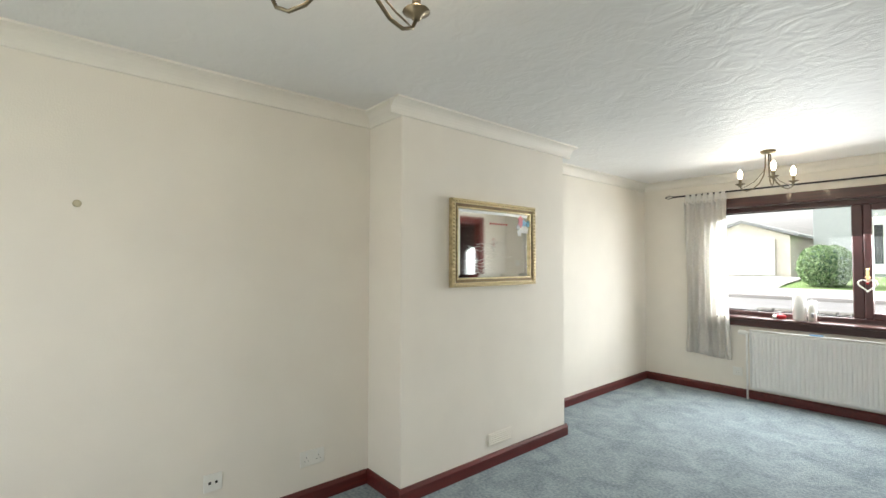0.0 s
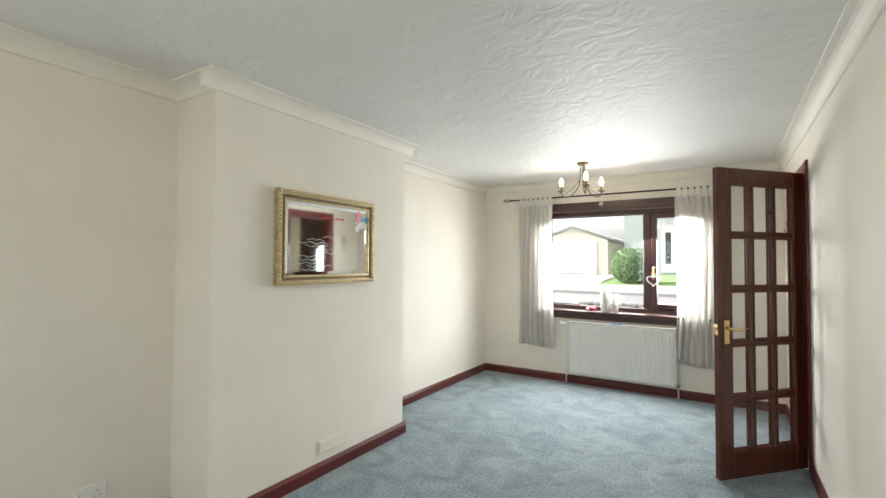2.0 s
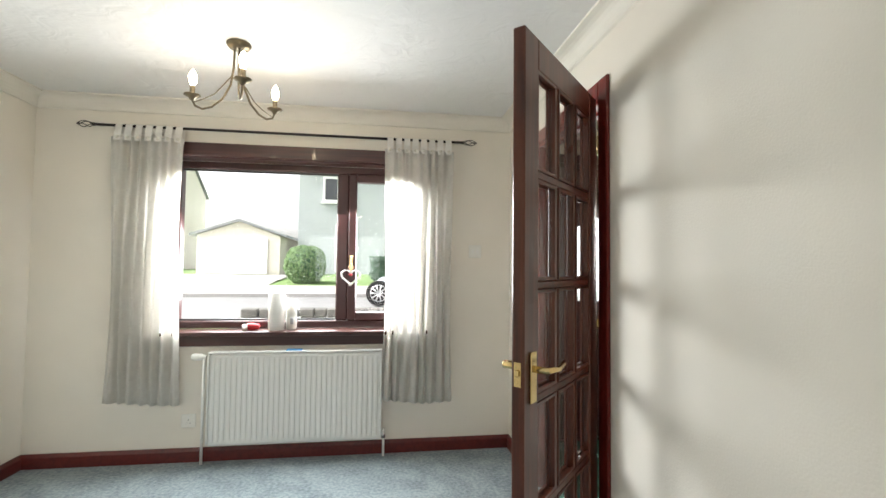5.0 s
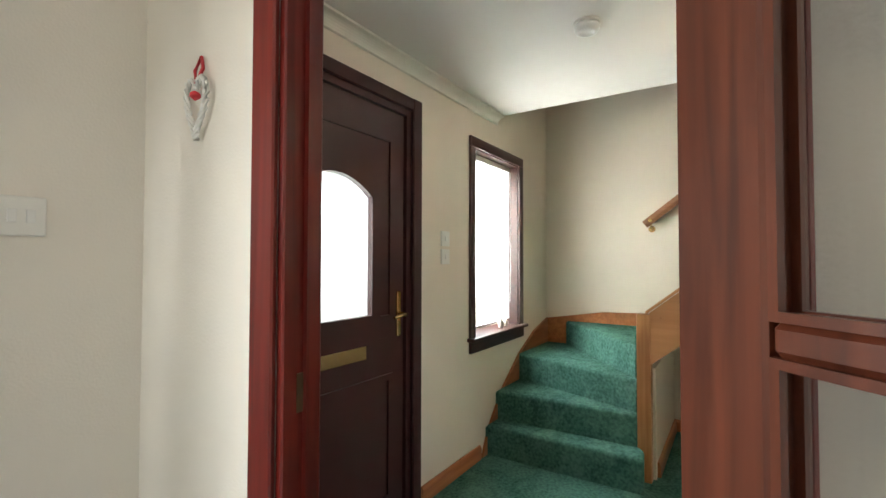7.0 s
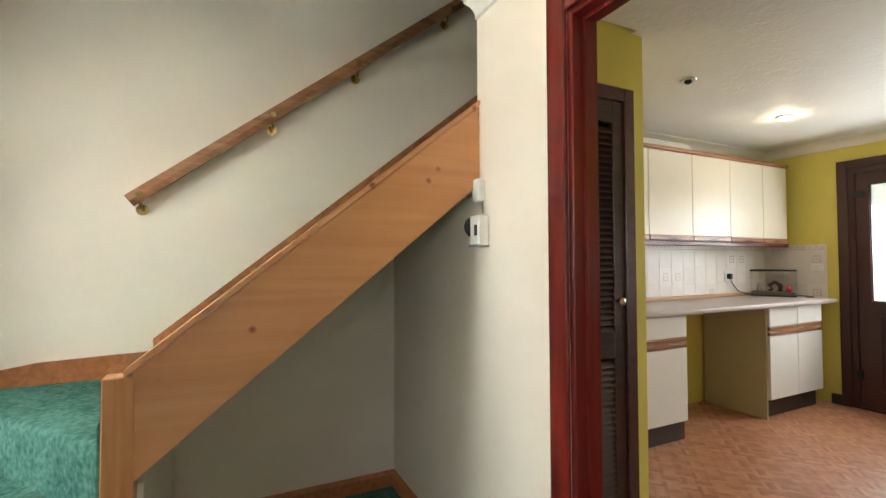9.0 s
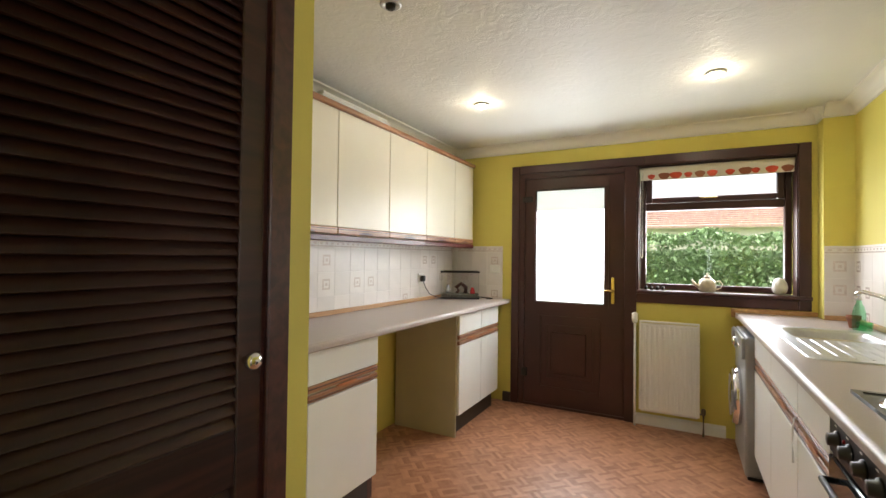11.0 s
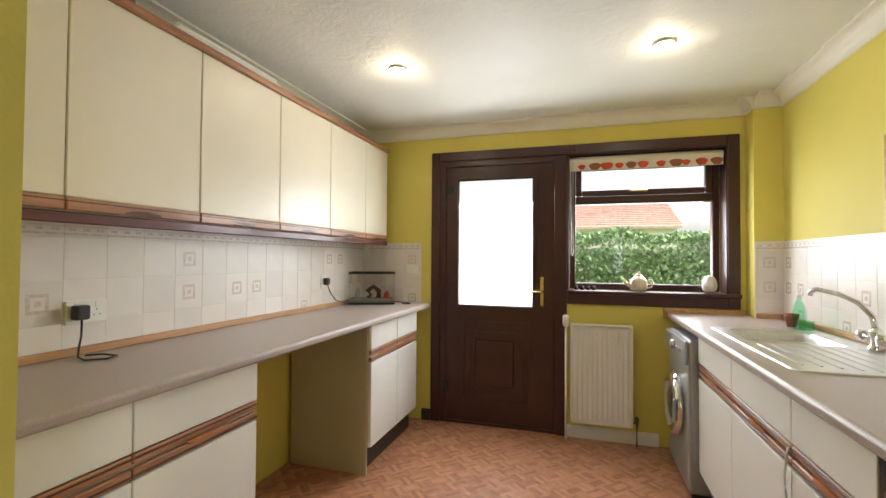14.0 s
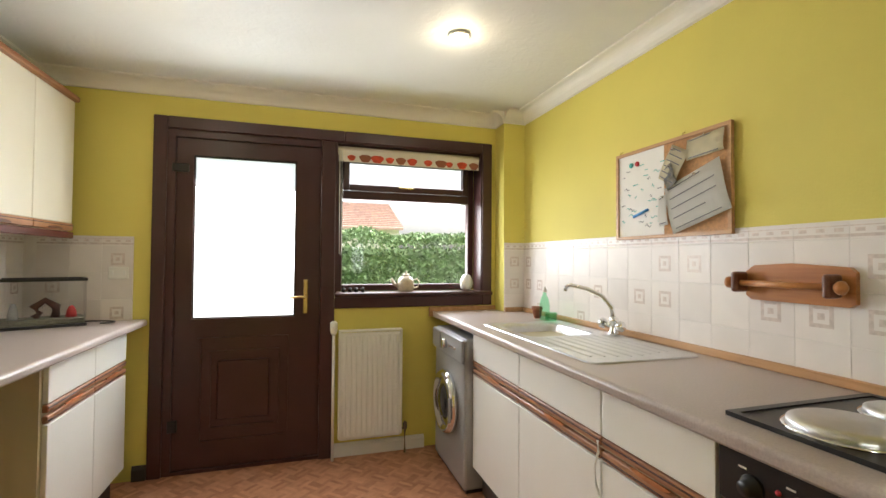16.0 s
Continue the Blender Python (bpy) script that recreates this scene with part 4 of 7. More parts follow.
w3 = thing("window_3", (1.24, KS - 0.1, SB), "dark brown kitchen window with a top-opening light", "window", kind="structure")
part("architrave", B(SX0 - 0.066, SX0 + 0.006, KS + 0.0005, KS + 0.018, SB - 0.06, ST + 0.066, bevel=0.004), UPVC, w3)
part("architrave", B(SX0 + 0.007, SXM - 0.091, KS + 0.0005, KS + 0.018, ST - 0.006, ST + 0.066, bevel=0.004), UPVC, w3)
part("lining", boxes((SX0, SX0 + 0.012, KS - 0.15, KS, SB + 0.03, ST), (SXM - 0.048, SXM - 0.036, KS - 0.15, KS, SB + 0.03, ST), (SX0 + 0.012, SXM - 0.048, KS - 0.15, KS, ST - 0.012, ST)), UPVC, w3)
part("window_sill", B(SX0 - 0.07, SXM - 0.0355, KS - 0.15, KS + 0.035, SB + 0.012, SB + 0.04, bevel=0.007, seg=2), UPVC, w3)
part("sill_apron", B(SX0 + 0.007, SXM - 0.036, KS + 0.0005, KS + 0.018, SB - 0.06, SB + 0.011, bevel=0.003), UPVC, w3)
frame_bars(w3, "window_frame", SX0 + 0.012, SXM - 0.048, SB + 0.0405, ST - 0.012, KS - 0.21, KS - 0.15, 0.045, UPVC)
part("transom", B(SX0 + 0.058, SXM - 0.094, KS - 0.209, KS - 0.149, 1.70, 1.76, bevel=0.006), UPVC, w3)
frame_bars(w3, "sash", SX0 + 0.058, SXM - 0.094, 1.761, ST - 0.058, KS - 0.195, KS - 0.135, 0.045, UPVC)
pane("pane", B(SX0 + 0.057, SXM - 0.093, KS - 0.182, KS - 0.178, SB + 0.085, 1.701), w3)
pane("pane", B(SX0 + 0.10, SXM - 0.136, KS - 0.168, KS - 0.164, 1.80, ST - 0.10), w3)
part("handle", tube(bmesh.new(), [(1.18, KS - 0.133, 1.785), (1.18, KS - 0.11, 1.787), (1.30, KS - 0.105, 1.79)], 0.007), BRASS, w3, "brass window handle")

rb = thing("roller_blind", (1.25, KS - 0.05, ST - 0.08), "rolled-up roller blind with red and orange flower print", "blind")
bm = cyl(bmesh.new(), (SX0 + 0.015, KS - 0.055, ST - 0.045), (SXM - 0.05, KS - 0.055, ST - 0.045), 0.028, seg=20)
part("roll", bm, BLINDF, rb)
part("hem", boxes((SX0 + 0.02, SXM - 0.055, KS - 0.03, KS - 0.026, ST - 0.125, ST - 0.045)), BLINDF, rb, "cream hem printed with red flowers")
rnd = random.Random(3)
bm = bmesh.new()
for k in range(11):
    x = SX0 + 0.07 + k * 0.086 + rnd.uniform(-0.02, 0.02)
    w = rnd.uniform(0.025, 0.045)
    bm = prism(bmesh.new(), [(x + w * math.cos(a) * (1 + 0.2 * math.sin(3 * a)), KS - 0.0258, ST - 0.098 + min(0.026, max(-0.024, w * 0.75 * math.sin(a)))) for a in [2 * math.pi * q / 12 for q in range(12)]], (0, 0.001, 0))
    part("flower_print", bm, FLOWERR if k % 3 else TERRA, rb)

part("chain", tube(bmesh.new(), [(SXM - 0.06, KS - 0.02, ST - 0.05), (SXM - 0.064, KS - 0.018, 1.5), (SXM - 0.064, KS - 0.018, 1.32), (SXM - 0.072, KS - 0.018, 1.31), (SXM - 0.078, KS - 0.018, 1.33), (SXM - 0.076, KS - 0.02, ST - 0.06)], 0.003, 6), PLASTIC, rb)

# ---- glazed door between front room and hall, standing open ----
H = Vector((-0.012, -1.322, 0))
FE = Vector((-0.505, -1.852, 0))
ux = (FE - H).normalized()
DW, DH, DTk = 0.72, 1.955, 0.04
gd = new("door_1")
gd.matrix_world = Matrix.Translation(H + Vector((0, 0, 0.012))) @ Matrix.Rotation(math.atan2(ux.y, ux.x), 4, "Z")
ORIGIN[gd.name] = Vector((0, 0, 0))
tagged(gd, "dark mahogany fifteen-pane glazed door standing open", "door", kind="structure")
SW, TR, BR = 0.10, 0.10, 0.17
part("stile", B(0, SW, -DTk, 0, 0, DH, bevel=0.004), DARKDOOR, gd)
part("stile", B(DW - SW, DW, -DTk, 0, 0, DH, bevel=0.004), DARKDOOR, gd)
part("rail", B(SW + 0.0005, DW - SW - 0.0005, -DTk, 0, DH - TR, DH, bevel=0.004), DARKDOOR, gd)
part("rail", B(SW + 0.0005, DW - SW - 0.0005, -DTk, 0, 0, BR, bevel=0.004), DARKDOOR, gd)
gw, gh = (DW - 2 * SW - 2 * 0.026) / 3, (DH - TR - BR - 4 * 0.03) / 5
for k in (1, 2):
    x = SW + k * gw + (k - 1) * 0.026
    part("glazing_bar", boxes((x, x + 0.026, -DTk + 0.006, -0.006, BR, DH - TR), bevel=0.006), DARKDOOR, gd)
for k in range(1, 5):
    z = BR + k * gh + (k - 1) * 0.03
    part("glazing_bar", boxes((SW, DW - SW, -DTk + 0.004, -0.004, z, z + 0.03), bevel=0.006), DARKDOOR, gd)
for i in range(3):
    for k in range(5):
        x, z = SW + i * (gw + 0.026), BR + k * (gh + 0.03)
        for y in (-DTk + 0.003, -0.011):
            part("glazing_bead", ring([(x, y, z), (x + gw, y, z), (x + gw, y, z + gh), (x, y, z + gh)], [(x + 0.009, y, z + 0.009), (x + gw - 0.009, y, z + 0.009), (x + gw - 0.009, y, z + gh - 0.009), (x + 0.009, y, z + gh - 0.009)], (0, 0.008, 0)), DARKDOOR, gd)
        pane("pane", B(x + 0.002, x + gw - 0.002, -DTk / 2 - 0.002, -DTk / 2 + 0.002, z + 0.002, z + gh - 0.002), gd)
for s, y in ((1, 0.0), (-1, -DTk)):
    hp = part("handle", B(DW - 0.075, DW - 0.035, y, y + s * 0.008, 0.84, 0.99, bevel=0.003), BRASS, gd, "brass lever handle on a back plate")
    part("lever", tube(bmesh.new(), [(DW - 0.055, y, 0.94), (DW - 0.055, y + s * 0.05, 0.94), (DW - 0.075, y + s * 0.06, 0.942), (DW - 0.12, y + s * 0.058, 0.934), (DW - 0.165, y + s * 0.056, 0.944)], [0.011, 0.010, 0.009, 0.0075, 0.009]), BRASS, hp)
part("latch_plate", B(DW - 0.0005, DW + 0.002, -DTk / 2 - 0.011, -DTk / 2 + 0.011, 0.895, 0.965), BRASS, gd, "brass latch plate")
part("latch", B(DW + 0.002, DW + 0.010, -DTk / 2 - 0.006, -DTk / 2 + 0.006, 0.925, 0.943, bevel=0.002), BRASS, gd)
for z in (0.2, 1.72):
    part("hinge", cyl(bmesh.new(), (-0.006, 0.004, z), (-0.006, 0.004, z + 0.08), 0.006), BRASS, gd, "brass hinge")

# ---- louvred cupboard door in the kitchen ----
lv = thing("door_louvre", (LX, -2.48, 0), "dark brown louvred cupboard door with a round knob", "door", kind="structure")
for y0, y1 in ((LY0 - 0.055, LY0 + 0.006), (LY1 - 0.006, LY1 + 0.055)):
    part("architrave", B(LX - 0.016, LX - 0.0005, y0, y1, 0, LT + 0.055, bevel=0.004), BROWNWOOD, lv)
part("architrave", B(LX - 0.016, LX - 0.0005, LY0 + 0.007, LY1 - 0.007, LT - 0.006, LT + 0.055, bevel=0.004), BROWNWOOD, lv)
part("lining", boxes((LX, LX + 0.06, LY0, LY0 + 0.012, 0, LT), (LX, LX + 0.06, LY1 - 0.012, LY1, 0, LT)), BROWNWOOD, lv)
# added black sheet stands in for the shade inside the cupboard, seen between slats
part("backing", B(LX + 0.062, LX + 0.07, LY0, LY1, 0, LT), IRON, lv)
a0, a1 = LY0 + 0.013, LY1 - 0.013
part("stile", B(LX - 0.004, LX + 0.024, a0, a0 + 0.06, 0.01, LT - 0.01, bevel=0.003), LOUVRE, lv)
part("stile", B(LX - 0.004, LX + 0.024, a1 - 0.06, a1, 0.01, LT - 0.01, bevel=0.003), LOUVRE, lv)
for z0, z1 in ((0.01, 0.14), (0.83, 0.95), (LT - 0.11, LT - 0.01)):
    part("rail", B(LX - 0.0035, LX + 0.0235, a0 + 0.06, a1 - 0.06, z0, z1, bevel=0.003), LOUVRE, lv)
slat_data = None
for z0, z1 in ((0.145, 0.825), (0.955, LT - 0.115)):
    z = z0 + 0.01
    while z < z1 - 0.01:
        if slat_data is None:
            bm = prism(bmesh.new(), [(-0.012, 0, -0.014), (-0.007, 0, -0.016), (0.012, 0, 0.014), (0.007, 0, 0.016)], (0, a1 - a0 - 0.116, 0))
            slat_data = bpy.data.meshes.new("slat")
            bm.to_mesh(slat_data)
            bm.free()
            slat_data.materials.append(LOUVRE)
        s = new("slat", slat_data)
        s.parent = lv
        s.location = Vector((LX + 0.010, a0 + 0.058, z)) - ORIGIN[lv.name]
        z += 0.027
part("knob", lathe([(0.008, 0), (0.008, 0.012), (0.018, 0.02), (0.02, 0.03), (0.012, 0.038), (0.001, 0.04)], (LX - 0.004, LY0 + 0.055, 1.085), "-x"), CHROME, lv, "small round metal knob")
part("bolt", cyl(bmesh.new(), (LX - 0.02, a1 - 0.03, 0.9), (LX - 0.004, a1 - 0.03, 0.9), 0.009), BRASS, lv)

# ---- kitchen units ----
FRX = 2.84                                         # front of the units on the east side
CT = 0.925
CW = 1.075                                         # front edge of the worktop on the west side


def profile_handle(parent, face, u0, u1, z, sgn, axis="x"):
    """Twin ribbed wooden rails along the meeting of drawer and door, with a scooped grip."""
    def piece(z0, z1, t0, t1):
        return B(face + sgn * t0, face + sgn * t1, u0, u1, z0, z1, bevel=0.003)
    a = part("handle_rail", piece(z + 0.006, z + 0.034, 0, 0.020), OAKTRIM, parent, "ribbed oak handle rail")
    part("groove", piece(z + 0.022, z + 0.026, 0.0195, 0.0225), BROWNWOOD, a)
    b_ = part("handle_rail", piece(z - 0.034, z - 0.006, 0, 0.020), OAKTRIM, parent, "ribbed oak handle rail")
    part("groove", piece(z - 0.026, z - 0.022, 0.0195, 0.0225), BROWNWOOD, b_)
    c = (u0 + u1) / 2
    w = min(0.075, (u1 - u0) * 0.22)
    pts = [(face + sgn * 0.018, c + w * math.cos(t), z + 0.004 - 0.014 * math.sin(t)) for t in [math.pi * k / 10 for k in range(11)]]
    part("finger_grip", prism(bmesh.new(), pts, (sgn * 0.006, 0, 0)), SKIRTPINE, parent, "scooped finger grip")


def base_unit(u0, u1, face, back, sgn, doors, label, plinth=True, endpanel=0):
    """A base unit whose front faces sgn along x; doors: list of (u0, u1)."""
    th = thing("base_unit", ((face + back) / 2, (u0 + u1) / 2, 0), label, "kitchen cabinet", "kitchen base units")
    x0, x1 = (face, back) if face < back else (back, face)
    inn = face - sgn * 0.02
    part("carcass", B(min(inn, back), max(inn, back), u0, u1, 0.15, 0.885), CARCASS, th)
    for a, b in doors:
        part("drawer_front", B(inn + sgn * 0.0005, face, a + 0.002, b - 0.002, 0.735, 0.88, bevel=0.002), UNITW, th)
        part("cupboard_door", B(inn + sgn * 0.0005, face, a + 0.002, b - 0.002, 0.155, 0.655, bevel=0.002), UNITW, th)
        profile_handle(th, inn, a + 0.002, b - 0.002, 0.695, sgn)
    part("plinth", B(face - sgn * 0.075, face - sgn * 0.06, u0, u1, 0, 0.149), PLINTH, th)
    part("foot", B(back, back - 0.0 + sgn * 0.1, u0, u0 + 0.02, 0, 0.149), CARCASS, th)
    part("foot", B(back, back - 0.0 + sgn * 0.1, u1 - 0.02, u1, 0, 0.149), CARCASS, th)
    return th


base_unit(-4.06, -3.04, FRX, KE - 0.02, -1, [(-3.555, -3.04), (-4.06, -3.555)], "white base unit with oak handle rails and drawers")
base_unit(-5.83, -5.05, FRX, KE - 0.02, -1, [(-5.45, -5.05), (-5.83, -5.45)], "white two-door base unit with a beige end panel")
part_end = solo("end_panel", B(FRX + 0.02, KE - 0.02, -5.048, -5.032, 0.0, 0.885), CARCASS, "beige board end panel of the base unit", "panel")
solo("worktop_support", B(FRX + 0.06, FRX + 0.10, -4.10, -4.062, 0, 0.885), DARKDOOR, "dark wooden upright under the worktop end", "support")


def worktop(name, x0, x1, y0, y1, front, label):
    """front: 'lo' or 'hi', the x side with the rounded edge."""
    bm = bmesh.new()
    r = 0.016
    zs = [(CT - r + r * math.sin(a), r - r * math.cos(a)) for a in [radians(k) for k in range(0, 91, 15)]]
    pts = [(x1 if front == "lo" else x0, CT - 0.038), ((x0 + 0.008) if front == "lo" else (x1 - 0.008), CT - 0.038), (x0 if front == "lo" else x1, CT - 0.03)]
    pts += [((x0 + dx) if front == "lo" else (x1 - dx), z) for z, dx in zs]
    pts += [(x1 if front == "lo" else x0, CT)]
    prism(bm, [(x, y0, z) for x, z in pts], (0, y1 - y0, 0))
    return solo(name, bm, WORKTOP, label, "worktop")


worktop("worktop", 2.80, KE - 0.001, KS + 0.002, LYC - 0.002, "lo", "pinkish grey laminate worktop with a rounded front edge")

# wall units
UF, UB, UT = 3.14, 1.42, 2.15
EDG = [-5.93, -5.55, -5.07, -4.575, -4.065, -3.56, -3.06]
for a, b in zip(EDG, EDG[1:]):
    th = thing("wall_unit", (3.27, (a + b) / 2, UB), "cream wall unit with an oak finger rail below", "kitchen cabinet", "kitchen wall units")
    part("carcass", B(UF + 0.02, KE - 0.001, a, b, UB + 0.0, UT - 0.02), CARCASS, th)
    part("cupboard_door", B(UF, UF + 0.0195, a + 0.002, b - 0.002, UB + 0.045, UT - 0.02, bevel=0.003), UNITCREAM, th)
    ra = part("handle_rail", B(UF - 0.006, UF + 0.0195, a + 0.002, b - 0.002, UB + 0.004, UB + 0.044, bevel=0.004), OAKTRIM, th, "oak finger rail")
    part("groove", B(UF - 0.0075, UF - 0.0055, a + 0.002, b - 0.002, UB + 0.030, UB + 0.034), BROWNWOOD, ra)
    c = (a + b) / 2
    pts = [(UF - 0.010, c + 0.07 * math.cos(t), UB + 0.008 + 0.014 * math.sin(t)) for t in [math.pi * k / 10 for k in range(11)]]
    # same oak as the rail; the dark stain paints in the scoop's shadow
    part("finger_grip", prism(bmesh.new(), pts, (0.006, 0, 0)), DARKDOOR, th, "scooped finger grip")
solo("cornice", boxes((UF - 0.02, UF + 0.03, -5.94, -3.045, UT - 0.019, UT + 0.012), bevel=0.006), OAKTRIM, "oak cornice along the top of the wall units", "cornice")
solo("light_pelmet", boxes((UF - 0.004, UF + 0.016, -5.94, -3.045, UB - 0.036, UB - 0.001), bevel=0.004), REDH, "dark wooden pelmet under the wall units", "pelmet")
solo("upstand_east", boxes((KE - 0.024, KE - 0.006, KS + 0.002, LYC, CT + 0.0005, CT + 0.03), bevel=0.004), LIGHTOAK, "light wooden upstand behind the worktop", "upstand")

# west run: washing machine, base units, oven, worktop with sink and hob
WF = 1.04
base_unit(-5.32, -4.77, WF, KW + 0.02, 1, [(-5.32, -4.77)], "white sink base unit with oak handle rails")
base_unit(-4.768, -4.21, WF, KW + 0.02, 1, [(-4.768, -4.21)], "white base unit with a safety tie on its rail")
base_unit(-4.208, -3.797, WF, KW + 0.02, 1, [(-4.208, -3.797)], "white base unit with oak handle rails beside the oven")
wt = worktop("worktop_sink", 0.945, CW, KS + 0.152, -2.95, "hi", "pinkish grey laminate worktop with sink and hob")
bm = bmesh.new()
bm.from_mesh(wt.data)
for r in ((KW + 0.001, 0.555, KS + 0.152, -2.95), (0.555, 0.945, KS + 0.152, -5.275), (0.555, 0.945, -4.845, -2.95)):
    box(bm, *r, CT - 0.038, CT)
bm.to_mesh(wt.data)
bm.free()


# ---- front room things ----
def radiator(name, x0, x1, yw, sgn, z0, z1, flutes, material, label):
    """A fluted panel radiator on a wall at y = yw; sgn: the way it faces."""
    th = thing(name, ((x0 + x1) / 2, yw, z0), label, "radiator")
    yf, yb = yw + sgn * 0.085, yw + sgn * 0.035
    bm = bmesh.new()
    n = flutes * 6
    prof = []
    for k in range(n + 1):
        u = (k % 6) / 6
        prof.append((x0 + 0.02 + (x1 - x0 - 0.04) * k / n, yf - sgn * (0.007 if u < 0.2 or u > 0.8 else 0.0)))
    rows = [(z0, 0.012), (z0 + 0.015, 0.004), (z0 + 0.05, 0.0), (z1 - 0.05, 0.0), (z1 - 0.03, 0.004), (z1 - 0.02, 0.012)]
    grid = []
    for z, inset in rows:
        flat = z < z0 + 0.03 or z > z1 - 0.045
        grid.append([bm.verts.new((x, (yf - sgn * inset) if flat else y, z)) for x, y in prof])
    for a, b in zip(grid, grid[1:]):
        for k in range(n):
            bm.faces.new((a[k], a[k + 1], b[k + 1], b[k]))
    bmesh.ops.recalc_face_normals(bm, faces=bm.faces)
    for y in (yf - sgn * 0.014, yb):
        box(bm, x0 + 0.012, x1 - 0.012, y - 0.001, y + 0.001, z0, z1 - 0.022)
    part("panel", bm, material, th)
    part("side_cover", B(x0, x0 + 0.012, min(yf, yb), max(yf, yb), z0 + 0.01, z1 - 0.012, bevel=0.003), material, th)
    part("side_cover", B(x1 - 0.012, x1, min(yf, yb), max(yf, yb), z0 + 0.01, z1 - 0.012, bevel=0.003), material, th)
    bm = bmesh.new()
    a, b = min(yf, yb), max(yf, yb)
    box(bm, x0, x1, a, a + 0.012, z1 - 0.012, z1, bevel=0.003)
    box(bm, x0, x1, b - 0.012, b, z1 - 0.012, z1, bevel=0.003)
    m = int((x1 - x0) / 0.03)
    for k in range(m + 1):
        x = x0 + (x1 - x0 - 0.008) * k / m
        box(bm, x, x + 0.008, a + 0.012, b - 0.012, z1 - 0.011, z1 - 0.002)
    part("top_grille", bm, material, th)
    for xb in (x0 + 0.10, x1 - 0.13):
        part("bracket", B(xb, xb + 0.03, min(yw, yb), max(yw, yb), z0 + 0.05, z1 - 0.08), material, th)
    return th


rd = radiator("radiator", -1.972, -0.887, 0.0, -1, 0.115, 0.70, 32, WHITE, "long white fluted panel radiator under the front window")
bm = lathe([(0.012, 0), (0.014, 0.02), (0.022, 0.025), (0.024, 0.07), (0.018, 0.085), (0.004, 0.088)], (-1.985, -0.06, 0.665), "-x")
part("valve", bm, PLASTIC, rd, "white thermostatic valve")
part("pipe", tube(bmesh.new(), [(-2.0, -0.06, 0.665), (-2.0, -0.06, 0.0)], 0.009), WHITE, rd)
part("valve", lathe([(0.014, 0), (0.014, 0.03), (0.009, 0.035), (0.009, 0.06)], (-0.872, -0.06, 0.12), "z"), CHROME, rd)
part("pipe", tube(bmesh.new(), [(-0.887, -0.06, 0.15), (-0.872, -0.06, 0.15), (-0.872, -0.06, 0.0)], 0.008), WHITE, rd)


def curtain(x0, x1, z0, z1, waves, seed, label):
    th = thing("curtain", ((x0 + x1) / 2, -0.08, z0), label, "curtain", "curtains at the front window")
    rn = random.Random(seed)
    bm = bmesh.new()
    n, m = waves * 10, 26
    ph = [rn.uniform(0.7, 1.3) for _ in range(waves + 1)]
    grid = []
    for j in range(m + 1):
        v = j / m
        z = z0 + (z1 - 0.05 - z0) * v
        row = []
        for i in range(n + 1):
            u = i / n
            k = u * waves
            amp = 0.026 * ph[int(min(k, waves - 1))] * (0.55 + 0.45 * math.sin(math.pi * min(1, v * 1.3 + 0.1)))
            flare = 1.0 + 0.05 * (1 - v) - 0.05 * math.sin(math.pi * v)
            x = (x0 + x1) / 2 + (u - 0.5) * (x1 - x0) * flare + 0.006 * math.sin(5 * v + k * 2)
            y = -0.085 + amp * math.sin(2 * math.pi * k + 0.8 * math.sin(3 * v + seed)) + 0.008 * math.sin(9 * u + 4 * v)
            row.append(bm.verts.new((x, y, z + 0.012 * math.sin(4 * u + seed) * (1 - v))))
        grid.append(row)
    for a, b in zip(grid, grid[1:]):
        for i in range(n):
            f = bm.faces.new((a[i], a[i + 1], b[i + 1], b[i]))
            f.smooth = True
    bmesh.ops.solidify(bm, geom=list(bm.faces), thickness=0.002)
    part("cloth", bm, CURTAINT, th, smooth=True)
    tabs = max(5, waves)
    for k in range(tabs):
        x = x0 + 0.03 + (x1 - x0 - 0.06) * k / (tabs - 1)
        bm = bmesh.new()
        pts = [(-0.105, z1 - 0.075), (-0.100, z1 - 0.02), (-0.085, z1 + 0.028), (-0.068, z1 + 0.036), (-0.052, z1 + 0.026), (-0.045, z1 - 0.02), (-0.06, z1 - 0.075)]
        for (ya, za), (yb, zb) in zip(pts, pts[1:]):
            vs = [bm.verts.new((x - 0.02, ya, za)), bm.verts.new((x + 0.02, ya, za)), bm.verts.new((x + 0.02, yb, zb)), bm.verts.new((x - 0.02, yb, zb))]
            bm.faces.new(vs)
        bmesh.ops.remove_doubles(bm, verts=bm.verts, dist=0.0005)
        bmesh.ops.solidify(bm, geom=list(bm.faces), thickness=0.002)
        part("tab", bm, CURTAINT, th)
        part("button", lathe([(0.001, 0), (0.011, 0.001), (0.011, 0.005), (0.002, 0.008)], (x, -0.1075, z1 - 0.055), "y", 12), CURTAIN, th)
    return th


